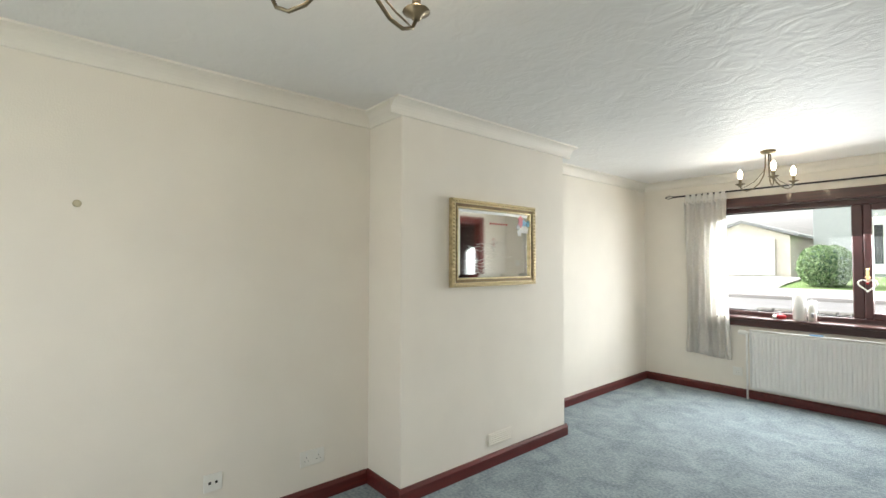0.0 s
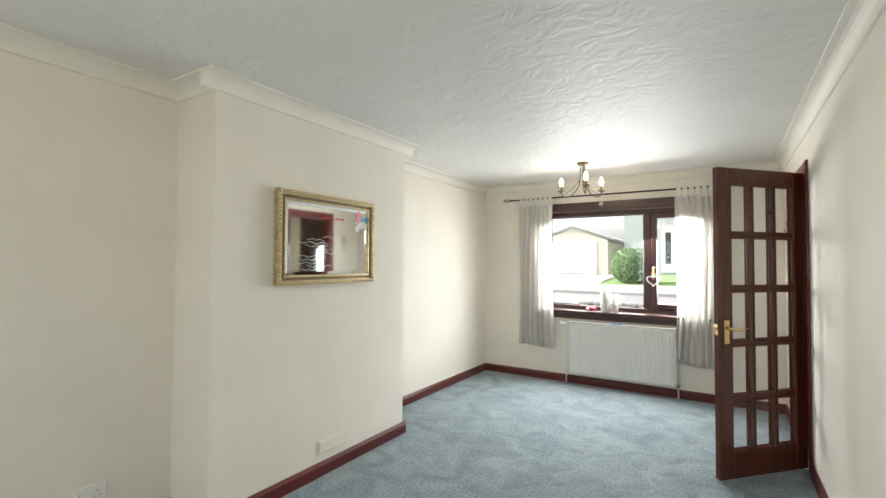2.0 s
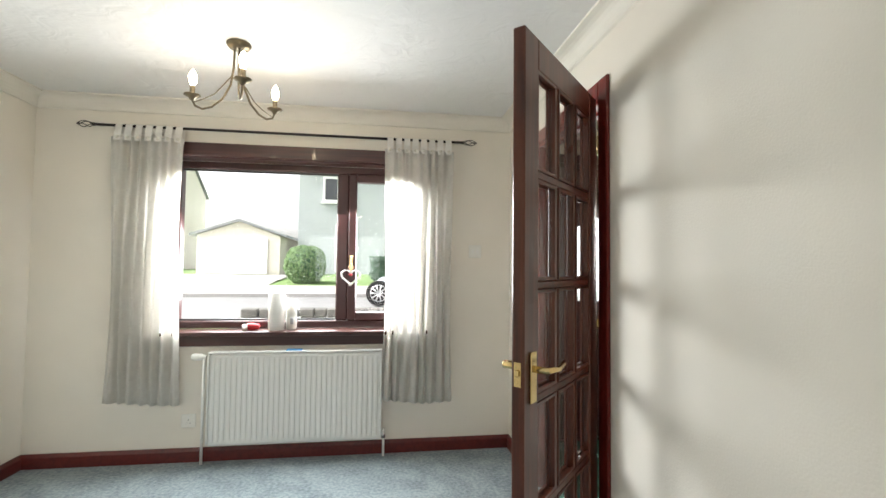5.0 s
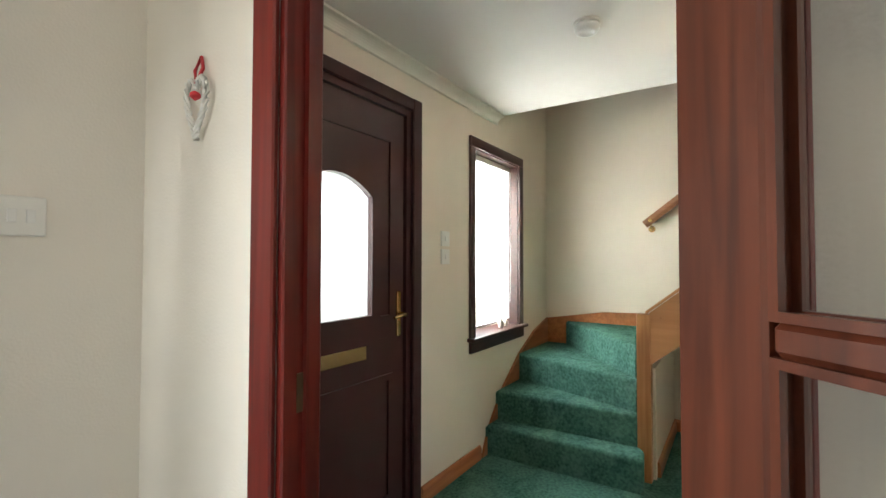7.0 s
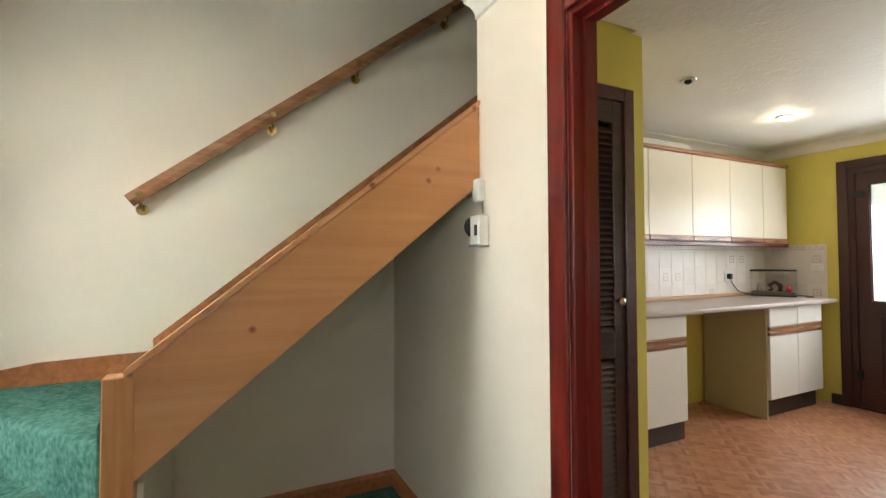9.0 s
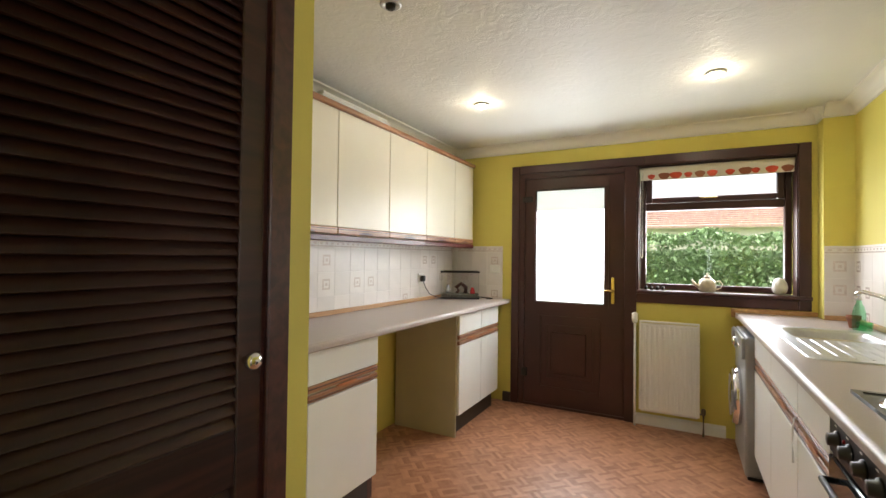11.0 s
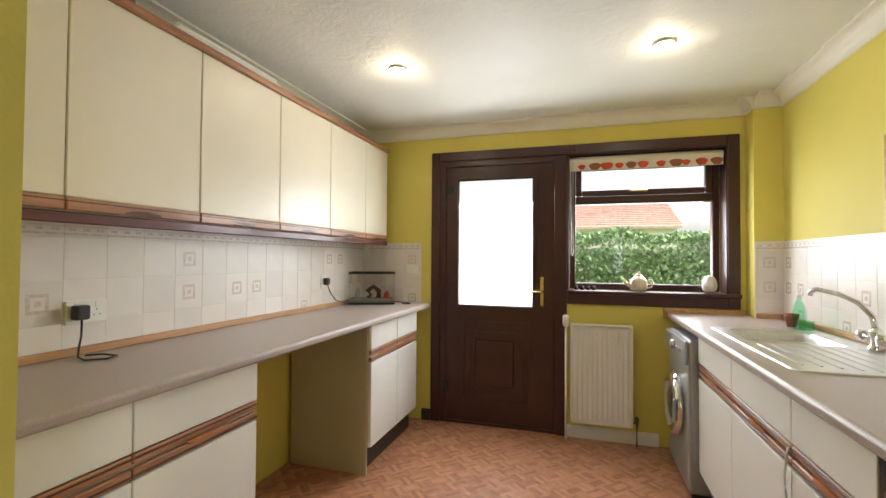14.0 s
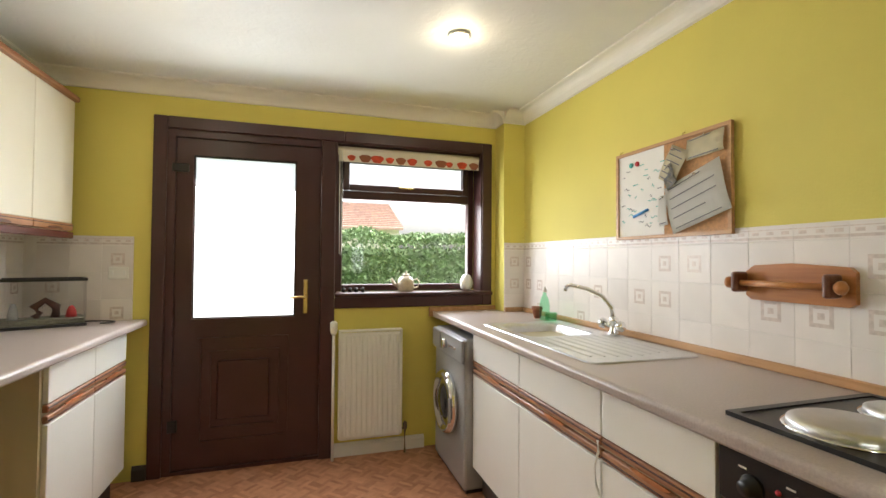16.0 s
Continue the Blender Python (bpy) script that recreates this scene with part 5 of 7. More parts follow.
curtain(-2.56, -2.15, 0.385, 2.085, 7, 1, "short ivory tab-top curtain drawn aside")
curtain(-0.885, -0.43, 0.355, 2.085, 8, 2, "short ivory tab-top curtain with deep folds")
rod = thing("curtain_rod", (-1.5, -0.068, 2.11), "thin black iron curtain rod with twisted cage ends", "curtain rod")
part("rod", cyl(bmesh.new(), (-2.68, -0.068, 2.11), (-0.36, -0.068, 2.11), 0.0085), IRON, rod)
for x, s in ((-2.68, -1), (-0.36, 1)):
    bm = bmesh.new()
    for k in range(4):
        tube(bm, [(x + s * 0.1 * t, -0.068 + 0.021 * math.sin(math.pi * t) * math.cos(k * math.pi / 2 + 2.6 * t), 2.11 + 0.021 * math.sin(math.pi * t) * math.sin(k * math.pi / 2 + 2.6 * t)) for t in [q / 12 for q in range(13)]], 0.0026, 5)
    cyl(bm, (x, -0.068, 2.11), (x + s * 0.008, -0.068, 2.11), 0.011)
    part("finial", bm, IRON, rod, "twisted iron cage finial")
for x in (-2.30, -0.46):
    part("bracket", boxes((x - 0.006, x + 0.006, -0.07, 0, 2.092, 2.102), (x - 0.008, x + 0.008, -0.004, -0.0005, 2.05, 2.13)), IRON, rod)

# gilt mirror on the chimney breast
mi = thing("wall_mirror", (BX, -3.08, 1.49), "wide silvered mirror in a worn gilt beaded frame", "mirror")
my0, my1, mz0, mz1, mx = -3.49, -2.665, 1.21, 1.772, BX + 0.005


def rect(y0, y1, z0, z1, x):
    return [(x, y0, z0), (x, y1, z0), (x, y1, z1), (x, y0, z1)]


def inset(r, d):
    return rect(my0 + d, my1 - d, mz0 + d, mz1 - d, r)


part("frame_outer", ring(inset(mx, 0), inset(mx, 0.028), (0.032, 0, 0)), GILT, mi)
part("frame_inner", ring(inset(mx, 0.0285), inset(mx, 0.048), (0.020, 0, 0)), GILTDK, mi)
part("frame_lip", ring(inset(mx, 0.0485), inset(mx, 0.056), (0.026, 0, 0)), GILT, mi)
bead = lathe([(0.001, -0.006), (0.009, -0.001), (0.011, 0.003), (0.007, 0.008), (0.001, 0.010)], (0, 0, 0), "x", 8)
bead_me = bpy.data.meshes.new("bead")
bmesh.ops.scale(bead, verts=bead.verts, vec=(1, 1.25, 0.9))
bead.to_mesh(bead_me)
bead.free()
bead_me.materials.append(GILT)
spots = [(my0 + 0.014 + (my1 - my0 - 0.028) * k / 33, z) for k in range(34) for z in (mz0 + 0.014, mz1 - 0.014)]
spots += [(y, mz0 + 0.014 + (mz1 - mz0 - 0.028) * k / 23) for k in range(1, 23) for y in (my0 + 0.014, my1 - 0.014)]
for y, z in spots:
    b = new("bead", bead_me)
    b.parent = mi
    b.location = Vector((mx + 0.032, y, z)) - ORIGIN[mi.name]
part("bevel", ring(inset(mx + 0.012, 0.056), inset(mx + 0.015, 0.080), (-0.003, 0, 0)), MIRROR, mi)
part("mirror_glass", B(mx + 0.010, mx + 0.015, my0 + 0.0802, my1 - 0.0802, mz0 + 0.0802, mz1 - 0.0802), MIRROR, mi, "clear mirror glass")
rnd = random.Random(21)
fx, fy, fz = mx + 0.0152, my1 - 0.135, mz1 - 0.145
for k in range(9):
    a, r = 2.4 * k, 0.012 + 0.006 * k
    cy, cz, w = fy + r * math.cos(a) * 1.2, fz + r * math.sin(a), rnd.uniform(0.016, 0.028)
    pts = [(fx, cy + w * (1 + 0.25 * math.sin(5 * t)) * math.cos(t), cz + w * (1 + 0.25 * math.sin(5 * t)) * math.sin(t)) for t in [2 * math.pi * q / 20 for q in range(20)]]
    part("painted_flower", prism(bmesh.new(), pts, (0.0006 + 0.0003 * k, 0, 0)), (PAPER, PETALP, PAPER, PETALB, SILVERP)[k % 5], mi, "flower stuck on the glass")
for k in range(7):
    cy = my0 + 0.36 + 0.027 * k
    part("garland", prism(bmesh.new(), [(fx, cy - 0.008, 1.625), (fx, cy + 0.006, 1.622 + 0.004 * (k % 2)), (fx, cy + 0.008, 1.636), (fx, cy - 0.004, 1.638)], (0.0008, 0, 0)), REDP, mi, "small red stuck-on letter")
for k in range(11):
    z, y0 = 1.30 + 0.021 * k, my0 + 0.11 + rnd.uniform(0, 0.30)
    ln = rnd.uniform(0.12, 0.26)
    part("etched_line", tube(bmesh.new(), [(fx, y0 + ln * q / 14, z + 0.006 * math.sin(1.1 * q + k)) for q in range(15)], 0.0013, 4), PAPER, mi, "thin white etched wave")
part("backing", B(BX + 0.0005, mx, my0 + 0.01, my1 - 0.01, mz0 + 0.01, mz1 - 0.01), DARKDOOR, mi)


def chandelier(cx, cy, turn, zc, label):
    th = thing("chandelier", (cx, cy, zc), label, "ceiling light", "three-arm chandeliers")
    part("canopy", lathe([(0.001, 0), (0.055, 0), (0.055, -0.008), (0.045, -0.022), (0.02, -0.03), (0.001, -0.032)], (cx, cy, zc - 0.0005)), OLDBRASS, th)
    for k in range(3):
        a = radians(turn + 120 * k)
        c, s = math.cos(a), math.sin(a)
        path = [(0.02, -0.03), (0.022, -0.12), (0.035, -0.2), (0.07, -0.265), (0.12, -0.305), (0.165, -0.315), (0.20, -0.30), (0.215, -0.27)]
        arm = part("arm", tube(bmesh.new(), [(cx + r * c, cy + r * s, zc + z) for r, z in path], 0.0055), OLDBRASS, th)
        path2 = [(0.024, -0.16), (0.06, -0.20), (0.10, -0.245), (0.15, -0.27), (0.205, -0.288)]
        part("scroll", tube(bmesh.new(), [(cx + r * c - 0.012 * s, cy + r * s + 0.012 * c, zc + z) for r, z in path2], 0.0028, 6), OLDBRASS, arm)
        x, y = cx + 0.215 * c, cy + 0.215 * s
        part("cup", lathe([(0.006, -0.275), (0.012, -0.27), (0.015, -0.262), (0.038, -0.250), (0.036, -0.246), (0.012, -0.248)], (x, y, zc)), OLDBRASS, arm)
        part("candle_sleeve", lathe([(0.011, -0.248), (0.012, -0.246), (0.012, -0.205), (0.009, -0.203)], (x, y, zc), seg=14), OLDBRASS, arm)
        part("bulb", lathe([(0.008, -0.203), (0.016, -0.185), (0.019, -0.165), (0.015, -0.145), (0.006, -0.128), (0.001, -0.122)], (x, y, zc), seg=14), BULB, arm, "lit candle bulb").visible_shadow = False
        bulb_light("chandelier_bulb", x, y, zc - 0.2, CHW)
    return th


chandelier(-1.595, -0.88, -68, LZ, "antique brass three-arm chandelier with lit candle bulbs")
chandelier(-1.48, -4.83, 96, LZ, "antique brass three-arm chandelier lit over the rear half")


def plate(name, at, normal, w, h, label, category, extras=(), t=0.009, material=None):
    """A wall plate at a point on a wall; extras: (u, v, w, h, proud, material) on its face."""
    th = thing(name, at, label, category)
    n = Vector((*normal, 0))
    u = Vector((-n.y, n.x, 0))

    def slab(cu, cv, ww, hh, d0, d1, bev):
        bm = B(-ww / 2, ww / 2, -(d1 - d0) / 2, (d1 - d0) / 2, -hh / 2, hh / 2, bevel=bev)
        m = Matrix.Identity(4)
        m.col[0][:3], m.col[1][:3], m.col[2][:3] = u, n, (0, 0, 1)
        bmesh.ops.transform(bm, matrix=Matrix.Translation(Vector(at) + u * cu + Vector((0, 0, cv)) + n * ((d0 + d1) / 2)) @ m, verts=bm.verts)
        bmesh.ops.recalc_face_normals(bm, faces=bm.faces)
        return bm

    part("plate", slab(0, 0, w, h, 0.0005, t, 0.003), material or PLASTIC, th)
    for nm, cu, cv, ww, hh, d, m in extras:
        part(nm, slab(cu, cv, ww, hh, t - 0.001, t + d, 0.0008), m, th)
    return th


def socket(at, normal, label="white plastic double wall socket", double=True):
    ex = []
    for s in ((-0.036, 0.036) if double else (0,)):
        ex += [("switch", s, 0.024, 0.012, 0.02, 0.003, WHITE)]
        ex += [("pin_hole", s, 0.006, 0.004, 0.009, 0.0003, BLACK), ("pin_hole", s - 0.011, -0.014, 0.007, 0.004, 0.0003, BLACK), ("pin_hole", s + 0.011, -0.014, 0.007, 0.004, 0.0003, BLACK)]
    return plate("wall_socket", at, normal, 0.146 if double else 0.086, 0.086, label, "socket", ex)


socket((AX, -4.22, 0.255), (1, 0))
plate("aerial_socket", (AX, -4.74, 0.275), (1, 0), 0.086, 0.086, "white wall plate with two small aerial sockets", "socket", [("aerial_hole", -0.015, 0, 0.012, 0.012, 0.003, IRON), ("aerial_hole", 0.015, 0, 0.012, 0.012, 0.003, IRON)])
socket((-2.10, 0, 0.255), (0, -1), "white plastic single wall socket", False)
plate("light_switch", (-0.252, 0, 1.36), (0, -1), 0.09, 0.09, "white plastic double light switch", "switch", [("rocker", -0.016, 0, 0.016, 0.03, 0.004, WHITE), ("rocker", 0.016, 0, 0.016, 0.03, 0.004, WHITE)])
plate("wall_vent", (BX, -3.02, 0.175), (1, 0), 0.23, 0.085, "cream slotted ventilation grille low on the breast", "vent", [("slat", 0, -0.028 + 0.014 * k, 0.20, 0.006, 0.004, CREAM) for k in range(5)], material=CREAM)
hk = thing("wall_hook", (0, -3.507, 1.68), "small bent metal picture hook fixed to the wall", "hook")
part("plate", B(-0.004, -0.0005, -3.52, -3.495, 1.67, 1.71, bevel=0.001), CHROME, hk)
part("hook", tube(bmesh.new(), [(-0.004, -3.507, 1.68), (-0.014, -3.507, 1.655), (-0.024, -3.507, 1.66), (-0.022, -3.507, 1.675)], 0.003), CHROME, hk)
solo("wall_plug", lathe([(0.016, 0.0005), (0.015, 0.004), (0.006, 0.006), (0.002, 0.006)], (AX, -5.29, 1.615), "x"), CARCASS, "old round filled screw hole in the wall", "wall plug")


def wicker_heart(name, at, normal, w, h, drop, label, ribbon):
    """A heart of twisted twigs hung on a ribbon."""
    th = thing(name, at, label, "heart decoration")
    n = Vector((*normal, 0))
    u = Vector((-n.y, n.x, 0))
    c = Vector(at)
    bm = bmesh.new()
    for k in range(3):
        pts = []
        for q in range(33):
            t = 2 * math.pi * q / 32
            px = 16 * math.sin(t) ** 3 / 32 * w
            pz = (13 * math.cos(t) - 5 * math.cos(2 * t) - 2 * math.cos(3 * t) - math.cos(4 * t)) / 30 * h
            tw = 0.005
            pts.append(c + u * (px + tw * math.cos(9 * t + 2.1 * k)) + Vector((0, 0, pz - drop - h * 0.4)) + n * (0.018 + tw * math.sin(9 * t + 2.1 * k)))
        tube(bm, pts, 0.0042, 6)
    part("twig_heart", bm, CERW, th, "whitewashed twig heart")
    part("ribbon", tube(bmesh.new(), [c + n * 0.006 + Vector((0, 0, 0.0)), c + u * 0.018 + n * 0.012 + Vector((0, 0, -drop * 0.6)), c + n * 0.018 + Vector((0, 0, -drop - h * 0.1))], 0.004, 6), ribbon, th, "ribbon loop")
    part("ribbon", tube(bmesh.new(), [c + n * 0.006 + Vector((0, 0, 0.0)), c - u * 0.018 + n * 0.012 + Vector((0, 0, -drop * 0.6)), c + n * 0.018 + Vector((0, 0, -drop - h * 0.1))], 0.004, 6), ribbon, th, "ribbon loop")
    part("hanging_bead", lathe([(0.002, -0.012), (0.012, -0.004), (0.012, 0.004), (0.002, 0.012)], c + n * 0.02 + Vector((0, 0, -drop - h * 0.28)), "z", 10), REDP, th, "small red heart bead")
    return th


wicker_heart("heart_decoration", (0, -0.29, 1.745), (-1, 0), 0.085, 0.15, 0.055, "white twig heart hung on red ribbon on the wall", REDP)
wicker_heart("heart_decoration", (-1.11, 0.078, 1.27), (0, -1), 0.125, 0.11, 0.05, "white twig heart hung from the window handle", LIGHTOAK)

# on the sill
kr = thing("kitchen_roll", (-1.585, 0.02, 0.82), "white paper kitchen roll standing on the window sill", "paper roll")
part("paper", lathe([(0.05, 0.8205), (0.052, 0.823), (0.053, 0.95), (0.052, 1.068), (0.05, 1.07), (0.021, 1.07), (0.020, 1.0)], (-1.585, 0.02, 0)), PAPER, kr)
part("core", lathe([(0.0195, 0.822), (0.0195, 1.069), (0.017, 1.069), (0.017, 0.9)], (-1.585, 0.02, 0)), CORK, kr)
rb2 = thing("air_freshener", (-1.49, 0.03, 0.82), "small white plastic air freshener on the sill", "air freshener")
part("body", lathe([(0.03, 0.8205), (0.034, 0.83), (0.035, 0.94), (0.03, 1.0), (0.018, 1.012), (0.001, 1.013)], (-1.495, 0.055, 0)), PLASTIC, rb2)
part("nozzle", B(-1.495, -1.475, 0.0, 0.02, 0.86, 0.90, bevel=0.003), SILVERP, rb2)
rc = thing("red_toy", (-1.73, 0.01, 0.82), "small red and white trinket lying on the sill", "trinket")
part("body", lathe([(0.004, 0), (0.022, 0.008), (0.026, 0.04), (0.018, 0.08), (0.004, 0.09)], (-1.775, 0.01, 0.845), "x", 14), REDP, rc)
part("cap", lathe([(0.02, 0), (0.024, 0.01), (0.018, 0.03), (0.002, 0.034)], (-1.79, -0.005, 0.8405), "x", 12), PLASTIC, rc)
solo("blue_strip", B(-1.50, -1.40, -0.08, -0.045, 0.7005, 0.708, bevel=0.003), BLUEP, "thin blue plastic strip on the radiator", "strip")

# ---- hall things ----
sd = thing("smoke_detector", (1.315, -0.835, HZ), "round white smoke detector on the hall ceiling", "smoke detector")
part("base", lathe([(0.055, 0), (0.056, -0.012), (0.05, -0.014), (0.001, -0.014)], (1.315, -0.835, HZ - 0.0005)), PLASTIC, sd)
part("cover", lathe([(0.05, -0.015), (0.052, -0.03), (0.044, -0.045), (0.03, -0.048), (0.028, -0.044), (0.001, -0.046)], (1.315, -0.835, HZ)), WHITE, sd)
hl = thing("pendant_lamp", (1.6, -1.45, HZ), "bare lit bulb in a short ceiling holder", "ceiling light")
part("rose", lathe([(0.04, 0), (0.04, -0.015), (0.015, -0.022), (0.001, -0.022)], (1.6, -1.45, HZ - 0.0005)), PLASTIC, hl)
part("holder", lathe([(0.012, -0.022), (0.018, -0.03), (0.018, -0.06), (0.014, -0.062)], (1.6, -1.45, HZ)), PLASTIC, hl)
part("bulb", lathe([(0.013, -0.062), (0.02, -0.08), (0.03, -0.11), (0.026, -0.135), (0.012, -0.148), (0.001, -0.15)], (1.6, -1.45, HZ)), BULB, hl, "lit bulb").visible_shadow = False
bulb_light("hall_bulb", 1.6, -1.45, HZ - 0.105, HALLW, (1, 0.80, 0.56))
for z in (1.385, 1.283):
    plate("light_switch", (1.567, 0.04, z), (0, -1), 0.086, 0.086, "white plastic single light switch in the hall", "switch", [("rocker", 0, 0, 0.014, 0.028, 0.004, WHITE)])
al = thing("alarm_unit", (2.18, -2.03, 1.38), "white box with a dark round speaker on the hall wall", "alarm")
part("body", B(2.16, 2.225, -2.0295, -1.985, 1.325, 1.435, bevel=0.004), PLASTIC, al)
part("speaker", lathe([(0.04, 0), (0.042, 0.008), (0.034, 0.018), (0.001, 0.02)], (2.222, -2.005, 1.395), "x"), IRON, al, "dark round speaker")
part("display", B(2.17, 2.19, -1.986, -1.983, 1.36, 1.40), BLACK, al)
part("base_strip", B(2.158, 2.227, -2.0293, -1.98, 1.318, 1.3245), SILVERP, al)
sn = thing("door_chime", (2.2, -2.03, 1.54), "small white plastic box above the alarm", "door chime")
part("body", B(2.185, 2.235, -2.0295, -2.0, 1.49, 1.575, bevel=0.005), PLASTIC, sn)
part("cable", tube(bmesh.new(), [(2.20, -2.026, 1.49), (2.195, -2.024, 1.46), (2.20, -2.026, 1.436)], 0.003, 6), PLASTIC, sn)
socket((2.16, -2.03, 0.28), (0, 1))
on = thing("glass_ornament", (2.42, 0.09, HB + 0.012), "small clear glass ornaments on the hall window sill", "ornament")
part("bottle", lathe([(0.02, 0.0005), (0.022, 0.03), (0.014, 0.05), (0.006, 0.06), (0.006, 0.10), (0.008, 0.102), (0.001, 0.102)], (2.36, 0.07, HB + 0.012)), CERW, on)
part("flower", lathe([(0.012, 0.0005), (0.02, 0.02), (0.016, 0.04), (0.004, 0.05)], (2.46, 0.08, HB + 0.012)), PLASTIC, on)

# ---- kitchen things ----
for x, y in ((2.61, -4.87), (1.262, -4.95)):
    dl = thing("downlight", (x, y, KZ), "round recessed ceiling downlight, switched on", "ceiling light", "kitchen downlights")
    part("bezel", lathe([(0.048, 0), (0.052, -0.004), (0.050, -0.012), (0.038, -0.014), (0.036, -0.008)], (x, y, KZ - 0.0005), seg=28), WHITE, dl)
    part("lens", lathe([(0.036, -0.009), (0.030, -0.022), (0.016, -0.030), (0.001, -0.032)], (x, y, KZ)), DOWNLIT, dl, "lit frosted lens").visible_shadow = False
    bulb_light("downlight_lamp", x, y, KZ - 0.06, DLW, (1, 0.84, 0.60), 0.04)
va = thing("heat_detector", (2.47, -3.60, KZ), "small round metal ceiling fitting, unlit", "ceiling fitting")
part("ring", lathe([(0.045, 0), (0.045, -0.006), (0.034, -0.012), (0.03, -0.004), (0.001, -0.003)], (2.47, -3.60, KZ - 0.0005)), STEEL, va)
part("core", lathe([(0.02, -0.004), (0.02, -0.02), (0.012, -0.026), (0.001, -0.026)], (2.47, -3.60, KZ)), IRON, va)

kr2 = radiator("radiator", 1.30, 1.713, KS, 1, 0.125, 0.825, 11, WHITE, "narrow white fluted radiator beside the back door")
part("pipe", tube(bmesh.new(), [(1.745, KS + 0.06, 0.0), (1.745, KS + 0.06, 0.80)], 0.009), WHITE, kr2)
part("valve", lathe([(0.014, 0.0), (0.02, 0.01), (0.024, 0.03), (0.023, 0.075), (0.012, 0.085), (0.002, 0.086)], (1.745, KS + 0.06, 0.80), "z"), PLASTIC, kr2, "white thermostatic valve")
part("pipe", tube(bmesh.new(), [(1.30, KS + 0.06, 0.16), (1.275, KS + 0.06, 0.16), (1.275, KS + 0.06, 0.0)], 0.008), OLDBRASS, kr2)
part("valve", lathe([(0.012, 0), (0.015, 0.01), (0.015, 0.04), (0.006, 0.05)], (1.275, KS + 0.06, 0.155)), OLDBRASS, kr2)

# washing machine
wm = thing("washing_machine", (0.78, -5.6, 0), "silver grey front-loading washing machine under the worktop", "washing machine")
part("body", B(0.48, 1.085, -5.895, -5.325, 0.02, 0.845, bevel=0.015, seg=2), SILVERP, wm)
part("plinth", B(0.5, 1.07, -5.88, -5.34, 0.0, 0.019), BLACK, wm)
part("control_panel", B(1.0855, 1.102, -5.89, -5.33, 0.71, 0.84, bevel=0.006), SILVERP, wm)
part("drawer", B(1.1025, 1.109, -5.88, -5.72, 0.725, 0.83, bevel=0.004), SILVERP, wm)
part("dial", lathe([(0.03, 0), (0.028, 0.02), (0.024, 0.024), (0.001, 0.024)], (1.102, -5.62, 0.775), "x"), CHROME, wm)
for k in range(3):
    part("button", lathe([(0.009, 0), (0.008, 0.006), (0.001, 0.007)], (1.102, -5.54 + 0.05 * k, 0.775), "x", 12), CHROME, wm)
dr = part("door", lathe([(0.185, 0), (0.19, 0.02), (0.175, 0.045), (0.15, 0.05), (0.14, 0.03)], (1.086, -5.61, 0.43), "x", 36), CHROME, wm, "round chrome porthole door")
part("porthole_glass", lathe([(0.14, 0.028), (0.12, 0.02), (0.08, 0.045), (0.04, 0.052), (0.001, 0.054)], (1.086, -5.61, 0.43), "x", 30), DARKGLASS, dr)
part("door_handle", B(1.13, 1.146, -5.44, -5.42, 0.36, 0.50, bevel=0.006), SILVERP, dr)

# oven and hob
ov = thing("oven", (0.75, -3.5, 0), "black built-under electric oven with dials", "oven")
part("body", B(0.50, 1.02, -3.785, -3.195, 0.1, 0.884), BLACK, ov)
part("fascia", B(1.0205, 1.042, -3.79, -3.19, 0.76, 0.882, bevel=0.003), BLACK, ov)
part("oven_door", B(1.0205, 1.045, -3.79, -3.19, 0.17, 0.752, bevel=0.004), DARKGLASS, ov)
part("door_handle", tube(bmesh.new(), [(1.045, -3.72, 0.70), (1.075, -3.72, 0.70), (1.075, -3.26, 0.70), (1.045, -3.26, 0.70)], 0.009), IRON, ov)
part("plinth", B(0.97, 0.985, -3.79, -3.19, 0, 0.099), PLINTH, ov)
for k in range(4):
    y = -3.71 + 0.10 * k
    kn = part("dial", lathe([(0.026, 0), (0.024, 0.006), (0.018, 0.008), (0.016, 0.024), (0.001, 0.025)], (1.042, y, 0.815), "x"), BLACK, ov, "black control dial")
    part("mark", B(1.0422, 1.0428, y - 0.03, y - 0.012, 0.846, 0.850), PAPER, kn)
part("neon", lathe([(0.006, 0), (0.005, 0.004), (0.001, 0.005)], (1.042, -3.655, 0.83), "x", 10), REDP, ov)
base_unit(-3.185, -2.96, WF, KW + 0.02, 1, [(-3.185, -2.96)], "narrow white base unit at the end of the run")
hob = thing("hob", (0.73, -3.53, CT), "black electric hob with steel-covered solid plates", "hob")
part("surface", B(0.50, 0.985, -3.81, -3.22, CT + 0.0005, CT + 0.008, bevel=0.003), BLACK, hob)
part("rim", ring([(0.495, -3.815, CT + 0.0006), (0.99, -3.815, CT + 0.0006), (0.99, -3.215, CT + 0.0006), (0.495, -3.215, CT + 0.0006)], [(0.515, -3.795, CT + 0.0006), (0.97, -3.795, CT + 0.0006), (0.97, -3.235, CT + 0.0006), (0.515, -3.235, CT + 0.0006)], (0, 0, 0.011)), BLACK, hob)
